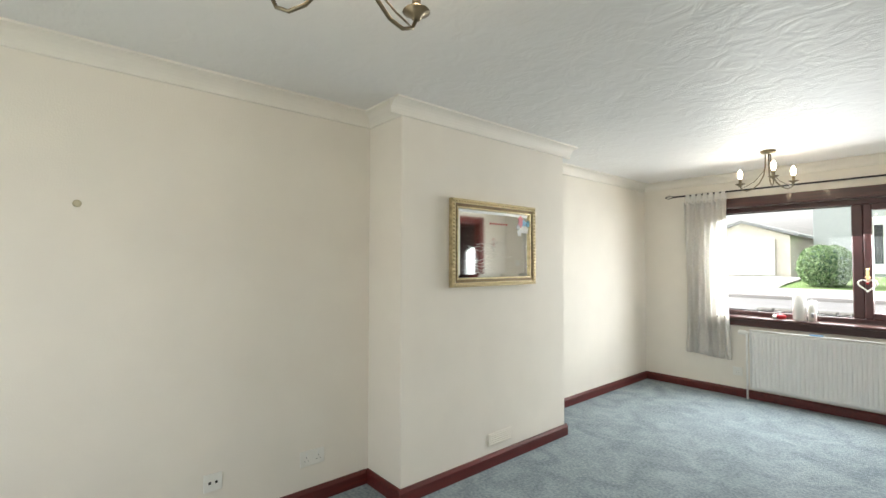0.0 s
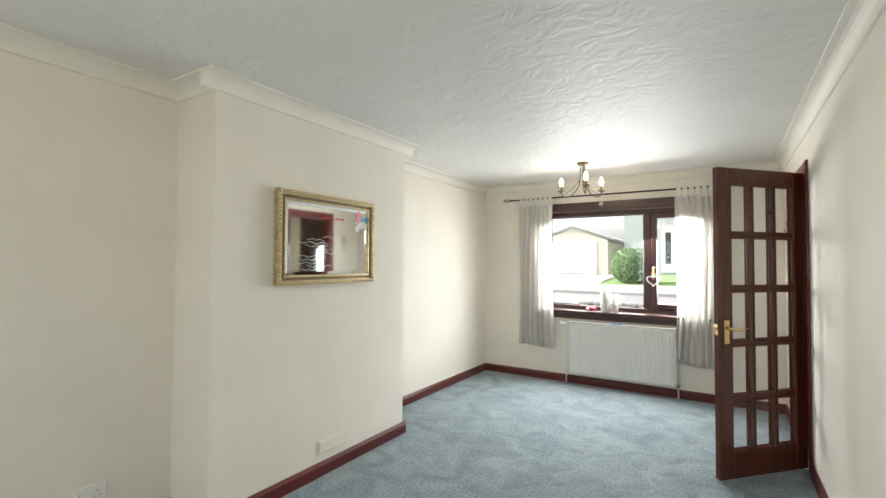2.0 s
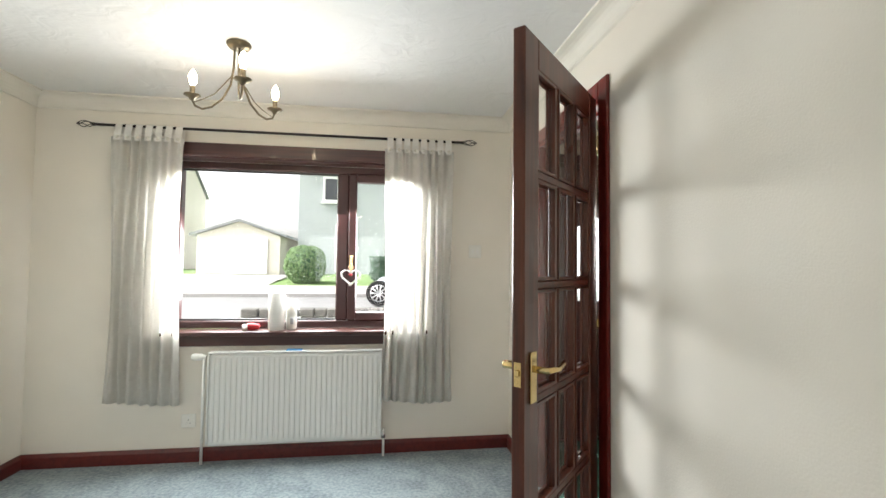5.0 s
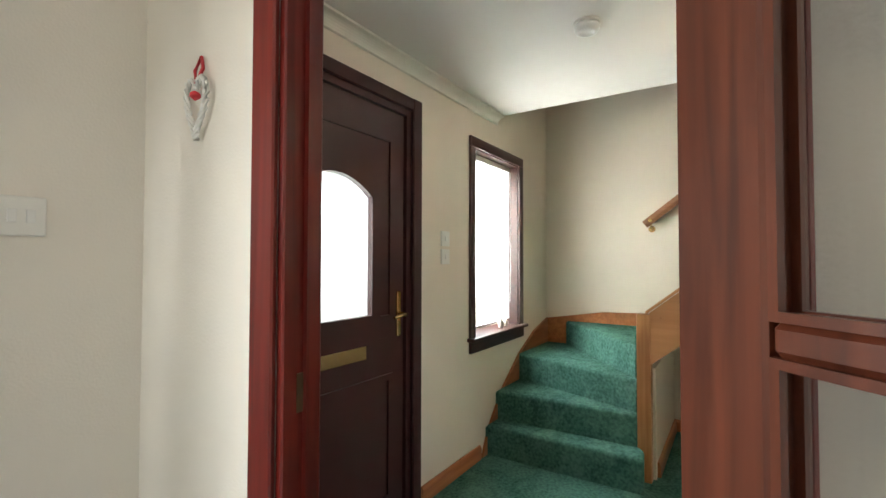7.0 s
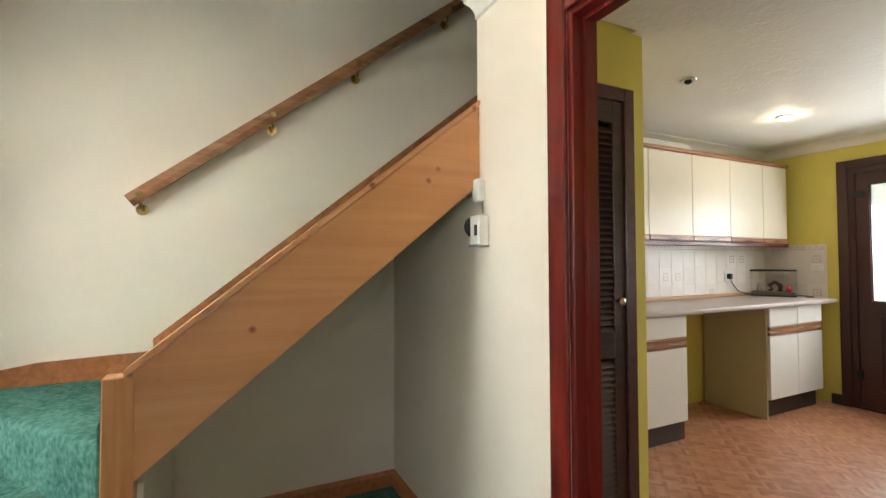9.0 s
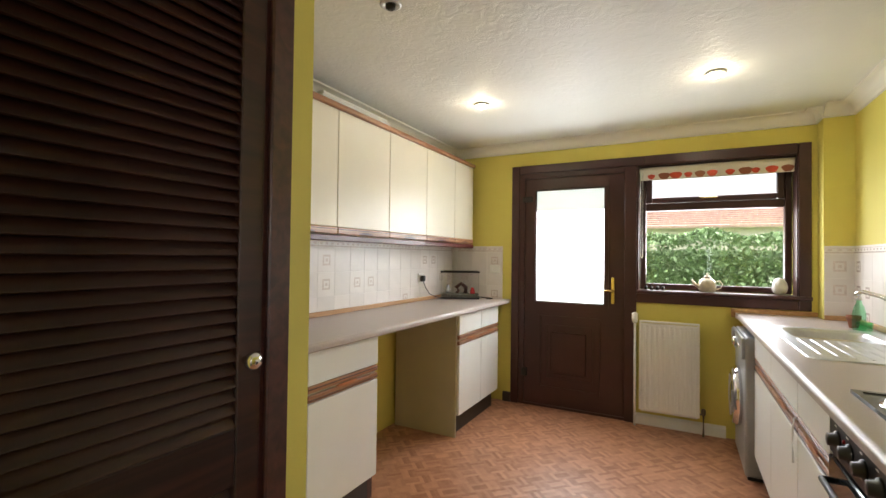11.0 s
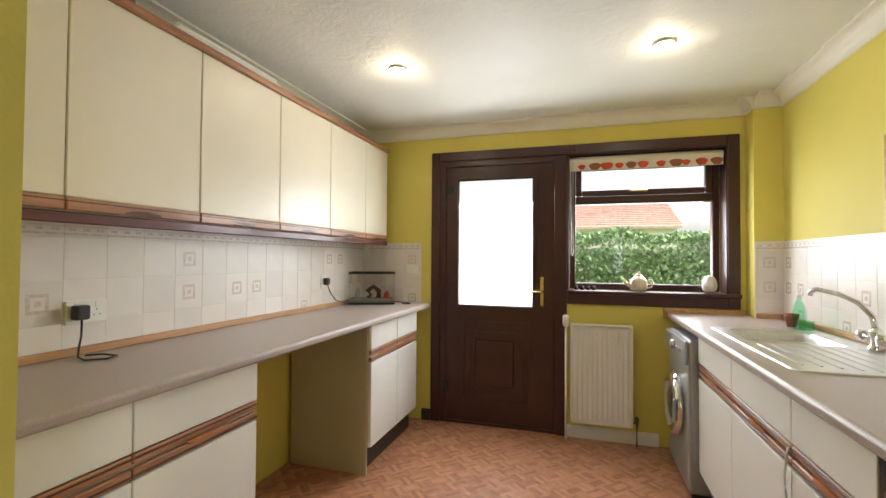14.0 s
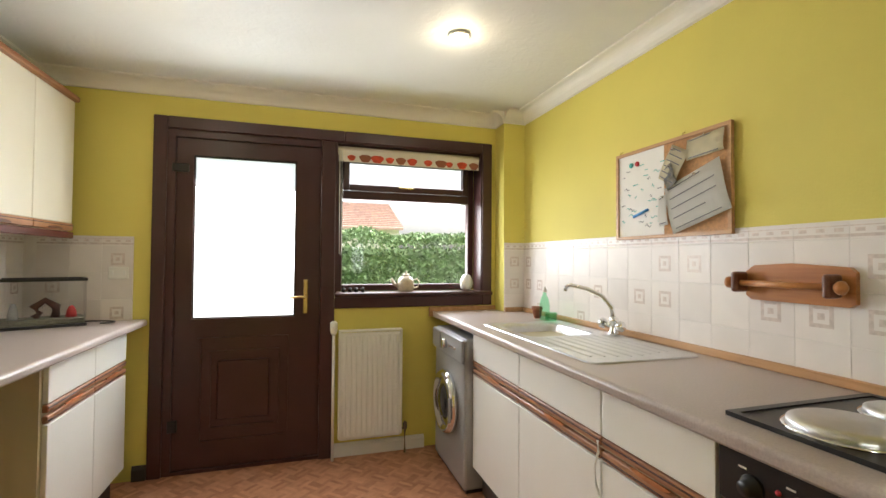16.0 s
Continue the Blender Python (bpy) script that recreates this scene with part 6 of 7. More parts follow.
for x, y, r in ((0.86, -3.645, 0.10), (0.63, -3.65, 0.085), (0.85, -3.38, 0.085), (0.63, -3.38, 0.10)):
    pl = part("plate_cover", lathe([(r, 0.009), (r + 0.004, 0.012), (r + 0.002, 0.024), (r - 0.012, 0.030), (r - 0.02, 0.031), (0.001, 0.032)], (x, y, CT), seg=36), STEEL, hob, "round steel hot-plate cover")
    part("spill_ring", lathe([(r + 0.012, 0.0075), (r + 0.012, 0.012), (r + 0.005, 0.012)], (x, y, CT), seg=36), CHROME, pl)

# sink and tap
sk = thing("sink", (0.74, -4.83, CT), "inset stainless steel sink with a ribbed drainer", "sink")
s0, s1, t0, t1 = 0.50, 0.985, -5.33, -4.325
b0, b1, c0, c1 = 0.57, 0.93, -5.26, -4.86
bm = bmesh.new()
zt = CT + 0.006


def rounded(x0, x1, y0, y1, r, z, n=5):
    out = []
    for cx, cy, a0 in ((x1 - r, y1 - r, 0), (x0 + r, y1 - r, 90), (x0 + r, y0 + r, 180), (x1 - r, y0 + r, 270)):
        out += [(cx + r * math.cos(radians(a0 + 90 * k / n)), cy + r * math.sin(radians(a0 + 90 * k / n)), z) for k in range(n + 1)]
    return out


loops = [rounded(s0, s1, t0, t1, 0.04, CT + 0.0008), rounded(s0 + 0.004, s1 - 0.004, t0 + 0.004, t1 - 0.004, 0.038, zt)]
ls = [[bm.verts.new(p) for p in lp] for lp in loops]
inner = [rounded(b0, b1, c0, c1, 0.06, zt - 0.001), rounded(b0 + 0.008, b1 - 0.008, c0 + 0.008, c1 - 0.008, 0.055, zt - 0.02), rounded(b0 + 0.02, b1 - 0.02, c0 + 0.02, c1 - 0.02, 0.05, zt - 0.14), rounded(b0 + 0.05, b1 - 0.05, c0 + 0.05, c1 - 0.05, 0.04, zt - 0.155)]
ls += [[bm.verts.new(p) for p in lp] for lp in inner]
for a, b in zip(ls, ls[1:]):
    for k in range(len(a)):
        f = bm.faces.new((a[k], a[(k + 1) % len(a)], b[(k + 1) % len(a)], b[k]))
        f.smooth = a is not ls[1]
bm.faces.new(ls[-1])
bmesh.ops.recalc_face_normals(bm, faces=bm.faces)
part("bowl_and_rim", bm, STEEL, sk)
for k in range(8):
    x = 0.575 + 0.05 * k
    part("drainer_rib", prism(bmesh.new(), [(x - 0.008, -4.82, zt - 0.0006), (x, -4.82, zt + 0.0022), (x + 0.008, -4.82, zt - 0.0006)], (0, 0.44 - 0.012 * abs(k - 3.5), 0)), STEEL, sk)
part("waste", lathe([(0.035, 0), (0.03, 0.003), (0.02, 0.001), (0.001, 0.0)], (0.75, -5.06, zt - 0.1545)), CHROME, sk)
tp = thing("mixer_tap", (0.535, -4.78, CT), "chrome mixer tap with a curved spout", "tap")
TX, TY = 0.535, -4.79
part("body", lathe([(0.028, 0.0065), (0.026, 0.02), (0.02, 0.03), (0.02, 0.07), (0.024, 0.08), (0.016, 0.095), (0.001, 0.097)], (TX, TY, CT)), CHROME, tp)
part("spout", tube(bmesh.new(), [(TX, TY, CT + 0.085), (TX + 0.005, TY - 0.01, CT + 0.14), (TX + 0.03, TY - 0.05, CT + 0.19), (TX + 0.07, TY - 0.11, CT + 0.22), (TX + 0.115, TY - 0.18, CT + 0.235), (TX + 0.13, TY - 0.20, CT + 0.225), (TX + 0.132, TY - 0.203, CT + 0.205)], [0.011, 0.011, 0.0105, 0.010, 0.010, 0.011, 0.011], 12), CHROME, tp)
for s in (-1, 1):
    e = Vector((TX + 0.012, TY + s * 0.05, CT + 0.058))
    hn = part("tap_head", tube(bmesh.new(), [(TX, TY + s * 0.015, CT + 0.05), e], 0.012, 12), CHROME, tp)
    bm = lathe([(0.02, 0), (0.025, 0.008), (0.025, 0.022), (0.018, 0.03), (0.001, 0.031)], (0, 0, 0), "y", 8)
    bmesh.ops.transform(bm, matrix=Matrix.Translation(e) @ (Matrix.Rotation(math.pi, 4, "Z") if s < 0 else Matrix()), verts=bm.verts)
    part("tap_handle", bm, CHROME, hn)
dbt = thing("washing_up_bottle", (0.53, -5.36, CT), "clear and green washing-up liquid bottle by the sink", "bottle")
part("bottle", lathe([(0.026, 0.0005), (0.03, 0.01), (0.03, 0.09), (0.022, 0.13), (0.011, 0.15), (0.011, 0.165), (0.001, 0.166)], (0.55, -5.40, CT)), GREENP, dbt)
part("cap", lathe([(0.012, 0.166), (0.012, 0.185), (0.006, 0.19), (0.005, 0.2), (0.001, 0.2)], (0.55, -5.40, CT)), PLASTIC, dbt)
spg = thing("green_cup", (0.52, -5.32, CT), "small green plastic pot beside the tap", "pot")
part("pot", lathe([(0.028, 0.0005), (0.034, 0.02), (0.036, 0.05), (0.032, 0.052), (0.028, 0.02)], (0.545, -5.335 - 0.0, CT)), GREENP, spg)
fp = thing("plant_pot", (0.52, -5.5, CT), "small empty terracotta plant pot", "plant pot")
part("pot", lathe([(0.02, 0.0005), (0.03, 0.05), (0.034, 0.052), (0.034, 0.072), (0.028, 0.072), (0.02, 0.02), (0.001, 0.015)], (0.55, -5.49, CT)), TERRA, fp)
solo("upstand_west", boxes((KW + 0.009, KW + 0.026, KS + 0.152, -2.95, CT + 0.0005, CT + 0.03), (KW + 0.027, 0.60, KS + 0.159, KS + 0.176, CT + 0.0005, CT + 0.03), (0.602, 1.10, KS + 0.001, KS + 0.02, CT - 0.036, CT + 0.03), bevel=0.003), LIGHTOAK, "light wooden upstand behind the sink worktop", "upstand")
solo("worktop_end", B(0.602, CW, KS + 0.021, KS + 0.151, CT - 0.036, CT), WORKTOP, "pinkish grey worktop end below the window", "worktop")

# notice board
nb = thing("notice_board", (KW, -4.55, 1.6), "half whiteboard, half cork notice board with pinned papers", "notice board")
ny0, ny1, nz0, nz1 = -4.86, -4.235, 1.385, 1.80
nr = lambda y0, y1, z0, z1, x: [(x, y0, z0), (x, y1, z0), (x, y1, z1), (x, y0, z1)]
part("frame", ring(nr(ny0, ny1, nz0, nz1, KW + 0.009), nr(ny0 + 0.014, ny1 - 0.014, nz0 + 0.014, nz1 - 0.014, KW + 0.009), (0.016, 0, 0)), LIGHTOAK, nb)
part("cork", B(KW + 0.009, KW + 0.016, -4.56, ny1 - 0.0145, nz0 + 0.0145, nz1 - 0.0145), CORK, nb)
part("whiteboard", B(KW + 0.009, KW + 0.0165, ny0 + 0.0145, -4.5605, nz0 + 0.0145, nz1 - 0.0145), PAPER, nb)
rnd = random.Random(5)
for k in range(34):
    y, z = -4.83 + 0.25 * rnd.random(), 1.44 + 0.30 * (k / 34) + rnd.uniform(-0.006, 0.006)
    ln, up = rnd.uniform(0.012, 0.045), rnd.uniform(-0.006, 0.008)
    part("note_line", tube(bmesh.new(), [(KW + 0.0168, y, z), (KW + 0.0168, y + ln * 0.35, z + up), (KW + 0.0168, y + ln * 0.7, z - up), (KW + 0.0168, min(y + ln, -4.565), z)], 0.0016, 4), INK if k % 3 == 0 else TEAL, nb)
part("magnet", lathe([(0.012, 0), (0.012, 0.005), (0.001, 0.006)], (KW + 0.0165, -4.72, 1.735), "x", 12), REDP, nb)
part("magnet", lathe([(0.012, 0), (0.012, 0.005), (0.001, 0.006)], (KW + 0.0165, -4.76, 1.735), "x", 12), TEAL, nb)
part("marker_pen", tube(bmesh.new(), [(KW + 0.023, -4.74, 1.49), (KW + 0.023, -4.65, 1.515)], 0.006), BLUEP, nb, "blue marker pen")
for k, z in enumerate((1.81, 1.81)):
    part("screw_eye", tube(bmesh.new(), [(KW + 0.012, -4.84 + 0.38 * k, 1.795), (KW + 0.012, -4.84 + 0.38 * k, 1.812), (KW + 0.004, -4.84 + 0.38 * k, 1.815)], 0.003, 6), BRASS, nb)


def sheet(name, cy, cz, w, h, turn, x, label, lines, material):
    th = thing(name, (x, cy, cz), label, "paper")
    rot = Matrix.Translation((x, cy, cz)) @ Matrix.Rotation(radians(turn), 4, "X")
    bm = bmesh.new()
    g = []
    for i in range(7):
        g.append([bm.verts.new((0.010 * math.sin(2.2 * (i / 6)) ** 2 + 0.003 * j, (j / 4 - 0.5) * w, (0.5 - i / 6) * h)) for j in range(5)])
    for a, b in zip(g, g[1:]):
        for j in range(4):
            bm.faces.new((a[j], a[j + 1], b[j + 1], b[j])).smooth = True
    bmesh.ops.solidify(bm, geom=list(bm.faces), thickness=0.0012)
    bmesh.ops.transform(bm, matrix=rot, verts=bm.verts)
    part("page", bm, material, th)
    for k in range(lines):
        v = 0.42 - 0.84 * k / max(1, lines - 1)
        i = (0.5 - v)
        xx = 0.010 * math.sin(2.2 * i) ** 2
        wid = w * (0.8 if k % 3 else 0.6)
        bm = prism(bmesh.new(), [(xx + 0.0018, -w * 0.42, v * h - 0.002), (xx + 0.014, wid - w * 0.42, v * h - 0.002), (xx + 0.014, wid - w * 0.42, v * h + 0.002), (xx + 0.0018, -w * 0.42, v * h + 0.002)], (0.0006, 0, 0))
        bmesh.ops.transform(bm, matrix=rot, verts=bm.verts)
        part("text_line", bm, INK, th)
    part("pin", lathe([(0.006, 0), (0.004, 0.008), (0.007, 0.012), (0.001, 0.014)], (x + 0.003, cy, cz + h * 0.45), "x", 10), CHROME, th)
    return th


sheet("timetable_sheet", -4.385, 1.535, 0.29, 0.205, 16, KW + 0.024, "large white printed sheet pinned askew", 5, PAPER)
sheet("leaflet", -4.50, 1.685, 0.11, 0.15, -28, KW + 0.018, "crumpled printed leaflet pinned to the cork", 6, CARD)
sheet("photo_slip", -4.515, 1.64, 0.07, 0.10, 24, KW + 0.0225, "small dark printed slip over the leaflet", 3, SLIP)
sheet("note_card", -4.345, 1.735, 0.18, 0.085, 2, KW + 0.018, "pale yellow note card pinned at the top of the board", 2, CARD)
sheet("torn_paper", -4.555, 1.50, 0.06, 0.13, 6, KW + 0.018, "narrow white paper hanging beside the whiteboard", 2, PAPER)

# wooden kitchen-roll holder
rh = thing("roll_holder", (KW, -4.05, 1.2), "empty orange pine kitchen-roll holder on the tiles", "roll holder")
part("back_board", prism(bmesh.new(), [(KW + 0.009, -4.16, 1.155), (KW + 0.009, -3.87, 1.155), (KW + 0.009, -3.855, 1.165), (KW + 0.009, -3.855, 1.255), (KW + 0.009, -3.87, 1.27), (KW + 0.009, -4.03, 1.28), (KW + 0.009, -4.15, 1.272), (KW + 0.009, -4.18, 1.25), (KW + 0.009, -4.18, 1.17)], (0.018, 0, 0)), HOLDER, rh)
for y in (-4.19, -3.905):
    bm = B(KW + 0.0275, KW + 0.09, y, y + 0.022, 1.18, 1.25, bevel=0.010, seg=3)
    part("arm", bm, DARKPINE, rh, "dark stained end bracket")
part("bar", tube(bmesh.new(), [(KW + 0.065, -4.205, 1.212), (KW + 0.065, -3.87, 1.212)], 0.010, 12), HOLDER, rh)
part("knob", lathe([(0.012, 0), (0.02, 0.01), (0.02, 0.02), (0.008, 0.03), (0.001, 0.031)], (KW + 0.065, -3.882, 1.212), "y"), HOLDER, rh)
part("knob", lathe([(0.008, -0.03), (0.02, -0.02), (0.02, -0.01), (0.012, 0)], (KW + 0.065, -4.195, 1.212), "y"), HOLDER, rh)

# fish tank in the corner of the worktop
TM = Matrix.Translation((3.215, -5.825, CT)) @ Matrix.Rotation(radians(25), 4, "Z")
ft = new("fish_tank")
ft.matrix_world = TM
ORIGIN[ft.name] = Vector((0, 0, 0))
tagged(ft, "small glass fish tank with black rims and ornaments", "fish tank")
L2, D2 = 0.175, 0.095
part("base_rim", B(-L2, L2, -D2, D2, 0.001, 0.015, bevel=0.003), BLACK, ft)
part("top_rim", ring([(-L2, -D2, 0.235), (L2, -D2, 0.235), (L2, D2, 0.235), (-L2, D2, 0.235)], [(-L2 + 0.012, -D2 + 0.012, 0.235), (L2 - 0.012, -D2 + 0.012, 0.235), (L2 - 0.012, D2 - 0.012, 0.235), (-L2 + 0.012, D2 - 0.012, 0.235)], (0, 0, 0.015)), BLACK, ft)
for b in ((-L2 + 0.003, L2 - 0.003, -D2 + 0.003, -D2 + 0.007), (-L2 + 0.003, L2 - 0.003, D2 - 0.007, D2 - 0.003), (-L2 + 0.003, -L2 + 0.007, -D2 + 0.008, D2 - 0.008), (L2 - 0.007, L2 - 0.003, -D2 + 0.008, D2 - 0.008)):
    pane("pane", B(*b, 0.0155, 0.2345), ft)
part("gravel", B(-L2 + 0.009, L2 - 0.009, -D2 + 0.009, D2 - 0.009, 0.0155, 0.045, bevel=0.004), GRAVEL, ft)
part("ornament", tube(bmesh.new(), [(-0.05, 0.0, 0.045), (-0.055, 0.01, 0.10), (-0.01, 0.0, 0.135), (0.035, 0.01, 0.10), (0.01, 0.0, 0.07), (0.03, 0.0, 0.045)], [0.022, 0.02, 0.016, 0.02, 0.014, 0.02]), ORNAM, ft, "dark red-brown branch ornament")
part("ornament", lathe([(0.025, 0.045), (0.02, 0.08), (0.01, 0.10), (0.001, 0.105)], (-0.115, 0.02, 0), seg=9), REDP, ft)
part("ornament", lathe([(0.02, 0.045), (0.022, 0.07), (0.012, 0.12), (0.001, 0.125)], (0.11, 0.02, 0), seg=9), SILVERP, ft)
cb = thing("power_plug", (KE, -5.41, 1.116), "black plug in a wall socket with its cable", "plug")
part("socket_plate", B(KE - 0.016, KE - 0.009, -5.455, -5.365, 1.07, 1.16, bevel=0.002), PLASTIC, cb)
part("plug", B(KE - 0.05, KE - 0.0165, -5.432, -5.388, 1.09, 1.14, bevel=0.006), BLACK, cb)
part("cable", tube(bmesh.new(), [(KE - 0.04, -5.41, 1.09), (KE - 0.055, -5.42, 1.04), (KE - 0.07, -5.47, 0.98), (KE - 0.09, -5.58, 0.945), (KE - 0.11, -5.66, CT + 0.005)], 0.0035, 6), BLACK, cb)
socket((KE - 0.008, -3.80, 1.08), (-1, 0), "white plastic double wall socket on the tiles")
pg = thing("power_plug", (KE - 0.02, -3.764, 1.08), "black plug in a double socket with a trailing lead", "plug")
part("plug", B(KE - 0.058, KE - 0.0185, -3.787, -3.741, 1.055, 1.107, bevel=0.007, seg=2), BLACK, pg)
part("cable", tube(bmesh.new(), [(KE - 0.045, -3.764, 1.055), (KE - 0.05, -3.76, 1.0), (KE - 0.055, -3.75, 0.96), (KE - 0.08, -3.73, CT + 0.006), (KE - 0.14, -3.71, CT + 0.005), (KE - 0.19, -3.75, CT + 0.005), (KE - 0.17, -3.80, CT + 0.005), (KE - 0.11, -3.79, CT + 0.008), (KE - 0.10, -3.74, CT + 0.012)], 0.0035, 6), BLACK, pg)
plate("switch_spur", (2.945, KS + 0.008, 1.195), (0, 1), 0.10, 0.07, "white plastic switched outlet on the tiles", "socket", [("rocker", 0.03, 0, 0.014, 0.026, 0.003, WHITE), ("rocker", -0.03, 0, 0.014, 0.026, 0.003, WHITE)])
cl = thing("black_cable", (2.97, -5.9, CT), "coiled black adapter cable lying on the worktop", "cable")
part("cable", tube(bmesh.new(), [(2.92 + 0.05 * math.cos(t) + 0.012 * t, -5.86 + 0.022 * math.sin(t), CT + 0.005 + 0.002 * t) for t in [0.4 * k for k in range(22)]], 0.004, 6), BLACK, cl)

# on top of the wall units
st = thing("strip_light", (3.25, -4.3, UT), "long white fluorescent strip light lying on the wall units", "strip light")
part("casing", B(3.17, 3.24, -4.62, -3.96, UT + 0.0125, UT + 0.05, bevel=0.006), WHITE, st)
part("diffuser", B(3.18, 3.23, -4.60, -3.98, UT + 0.0505, UT + 0.075, bevel=0.010, seg=2), PLASTIC, st)
bsk = thing("wicker_tray", (3.25, -3.6, UT), "dark patterned tray on top of the wall units", "tray")
part("tray", B(3.17, 3.36, -3.80, -3.40, UT + 0.0125, UT + 0.06, bevel=0.012, seg=2), OLDBRASS, bsk)

# window sill things
tpot = thing("teapot", (1.246, KS - 0.08, SB + 0.04), "cream cottage-shaped ceramic teapot on the sill", "teapot")
tz = SB + 0.0405
part("body", lathe([(0.05, 0), (0.06, 0.02), (0.058, 0.07), (0.05, 0.085), (0.03, 0.105), (0.001, 0.112)], (1.246, KS - 0.075, tz), seg=8), CERAMIC, tpot)
part("lid", lathe([(0.03, 0.106), (0.02, 0.12), (0.008, 0.125), (0.01, 0.138), (0.001, 0.142)], (1.246, KS - 0.075, tz), seg=12), CERAMIC, tpot)
part("spout", tube(bmesh.new(), [(1.30, KS - 0.075, tz + 0.035), (1.33, KS - 0.075, tz + 0.055), (1.35, KS - 0.075, tz + 0.09)], [0.014, 0.011, 0.007]), CERAMIC, tpot)
part("handle", tube(bmesh.new(), [(1.19, KS - 0.075, tz + 0.075), (1.165, KS - 0.075, tz + 0.085), (1.148, KS - 0.075, tz + 0.06), (1.16, KS - 0.075, tz + 0.03), (1.19, KS - 0.075, tz + 0.02)], 0.006), CERAMIC, tpot)
eg = thing("egg_ornament", (0.80, KS - 0.06, tz), "pale blue-white egg-shaped ornament on the sill", "ornament")
part("egg", lathe([(0.02, 0.0003), (0.042, 0.02), (0.048, 0.05), (0.042, 0.085), (0.026, 0.112), (0.001, 0.122)], (0.80, KS - 0.06, tz)), CERW, eg)
ky = thing("key_bunch", (1.62, KS - 0.05, tz), "small dark keys and trinkets on the sill", "keys")
for k in range(4):
    part("trinket", lathe([(0.012, 0.0003), (0.015, 0.012), (0.009, 0.028), (0.001, 0.032)], (1.55 + 0.042 * k, KS - 0.05 - 0.012 * (k % 2), tz), seg=10), IRON, ky)
solo("unit_tie", tube(bmesh.new(), [(WF + 0.008, -4.215, 0.72), (WF + 0.016, -4.20, 0.69), (WF + 0.014, -4.222, 0.64), (WF + 0.012, -4.216, 0.58), (WF + 0.016, -4.195, 0.56)], 0.004, 6), PLASTIC, "white child-safety tie hanging from a cupboard rail", "tie")


# ---- outside: ground, street, houses, hedge ----
def ground_z(y):
    pts = [(-400, -0.35), (-30, -0.3), (0.28, -0.35), (3.0, -0.1), (6.0, 0.1), (9.5, 0.2), (13, 0.62), (20, 0.95), (400, 2.0)]
    for (a, za), (b, zb) in zip(pts, pts[1:]):
        if a <= y <= b:
            return za + (zb - za) * (y - a) / (b - a)
    return 0.0


def strip(name, x0, x1, ys, lift, material, label, category):
    bm = bmesh.new()
    rows = [[bm.verts.new((x, y, ground_z(y) + lift)) for x in (x0, x1)] for y in ys]
    for a, b in zip(rows, rows[1:]):
        bm.faces.new((a[0], a[1], b[1], b[0]))
    return solo(name, bm, material, label, category, "structure")


strip("ground", -300, 300, [-300, -30, -6.3, 0.3, 3, 6, 9.5, 13, 20, 300], -0.03, GRASS, "short green grass around the houses", "grass")
strip("road", -60, 60, [6.2, 8.0, 9.5, 10.5], 0.0, ASPH, "pale wet asphalt street", "road")
solo("kerb", prism(bmesh.new(), [(-60, 10.5, ground_z(10.5) - 0.05), (-60, 10.62, ground_z(10.5) - 0.05), (-60, 10.62, ground_z(10.5) + 0.12), (-60, 10.5, ground_z(10.5) + 0.10)], (120, 0, 0)), PAVE, "grey concrete kerb along the street", "kerb", "structure")
strip("pavement", -60, 60, [10.63, 12.2], 0.06, PAVE, "pale concrete pavement across the street", "pavement")
strip("driveway", -9.0, -4.6, [12.2, 14, 17], 0.02, PAVE, "pale concrete driveway to the garage", "driveway")
strip("garden_path", -6.0, 2.5, [0.3, 3.0, 4.2], 0.0, PAVE, "pale paved front garden", "paving")
gwl = thing("garden_wall", (-0.6, 4.6, 0), "low rubble stone wall at the front garden", "garden wall")
rnd = random.Random(8)
for row in range(4):
    x = -3.4 + 0.1 * row
    while x < 2.6:
        w = rnd.uniform(0.18, 0.38)
        z = ground_z(4.6) - 0.06 + row * 0.15
        part("stone", B(x, x + w - 0.012, 4.5 + rnd.uniform(-0.02, 0.02), 4.75, z, z + 0.145, bevel=0.02), STONE, gwl)
        x += w


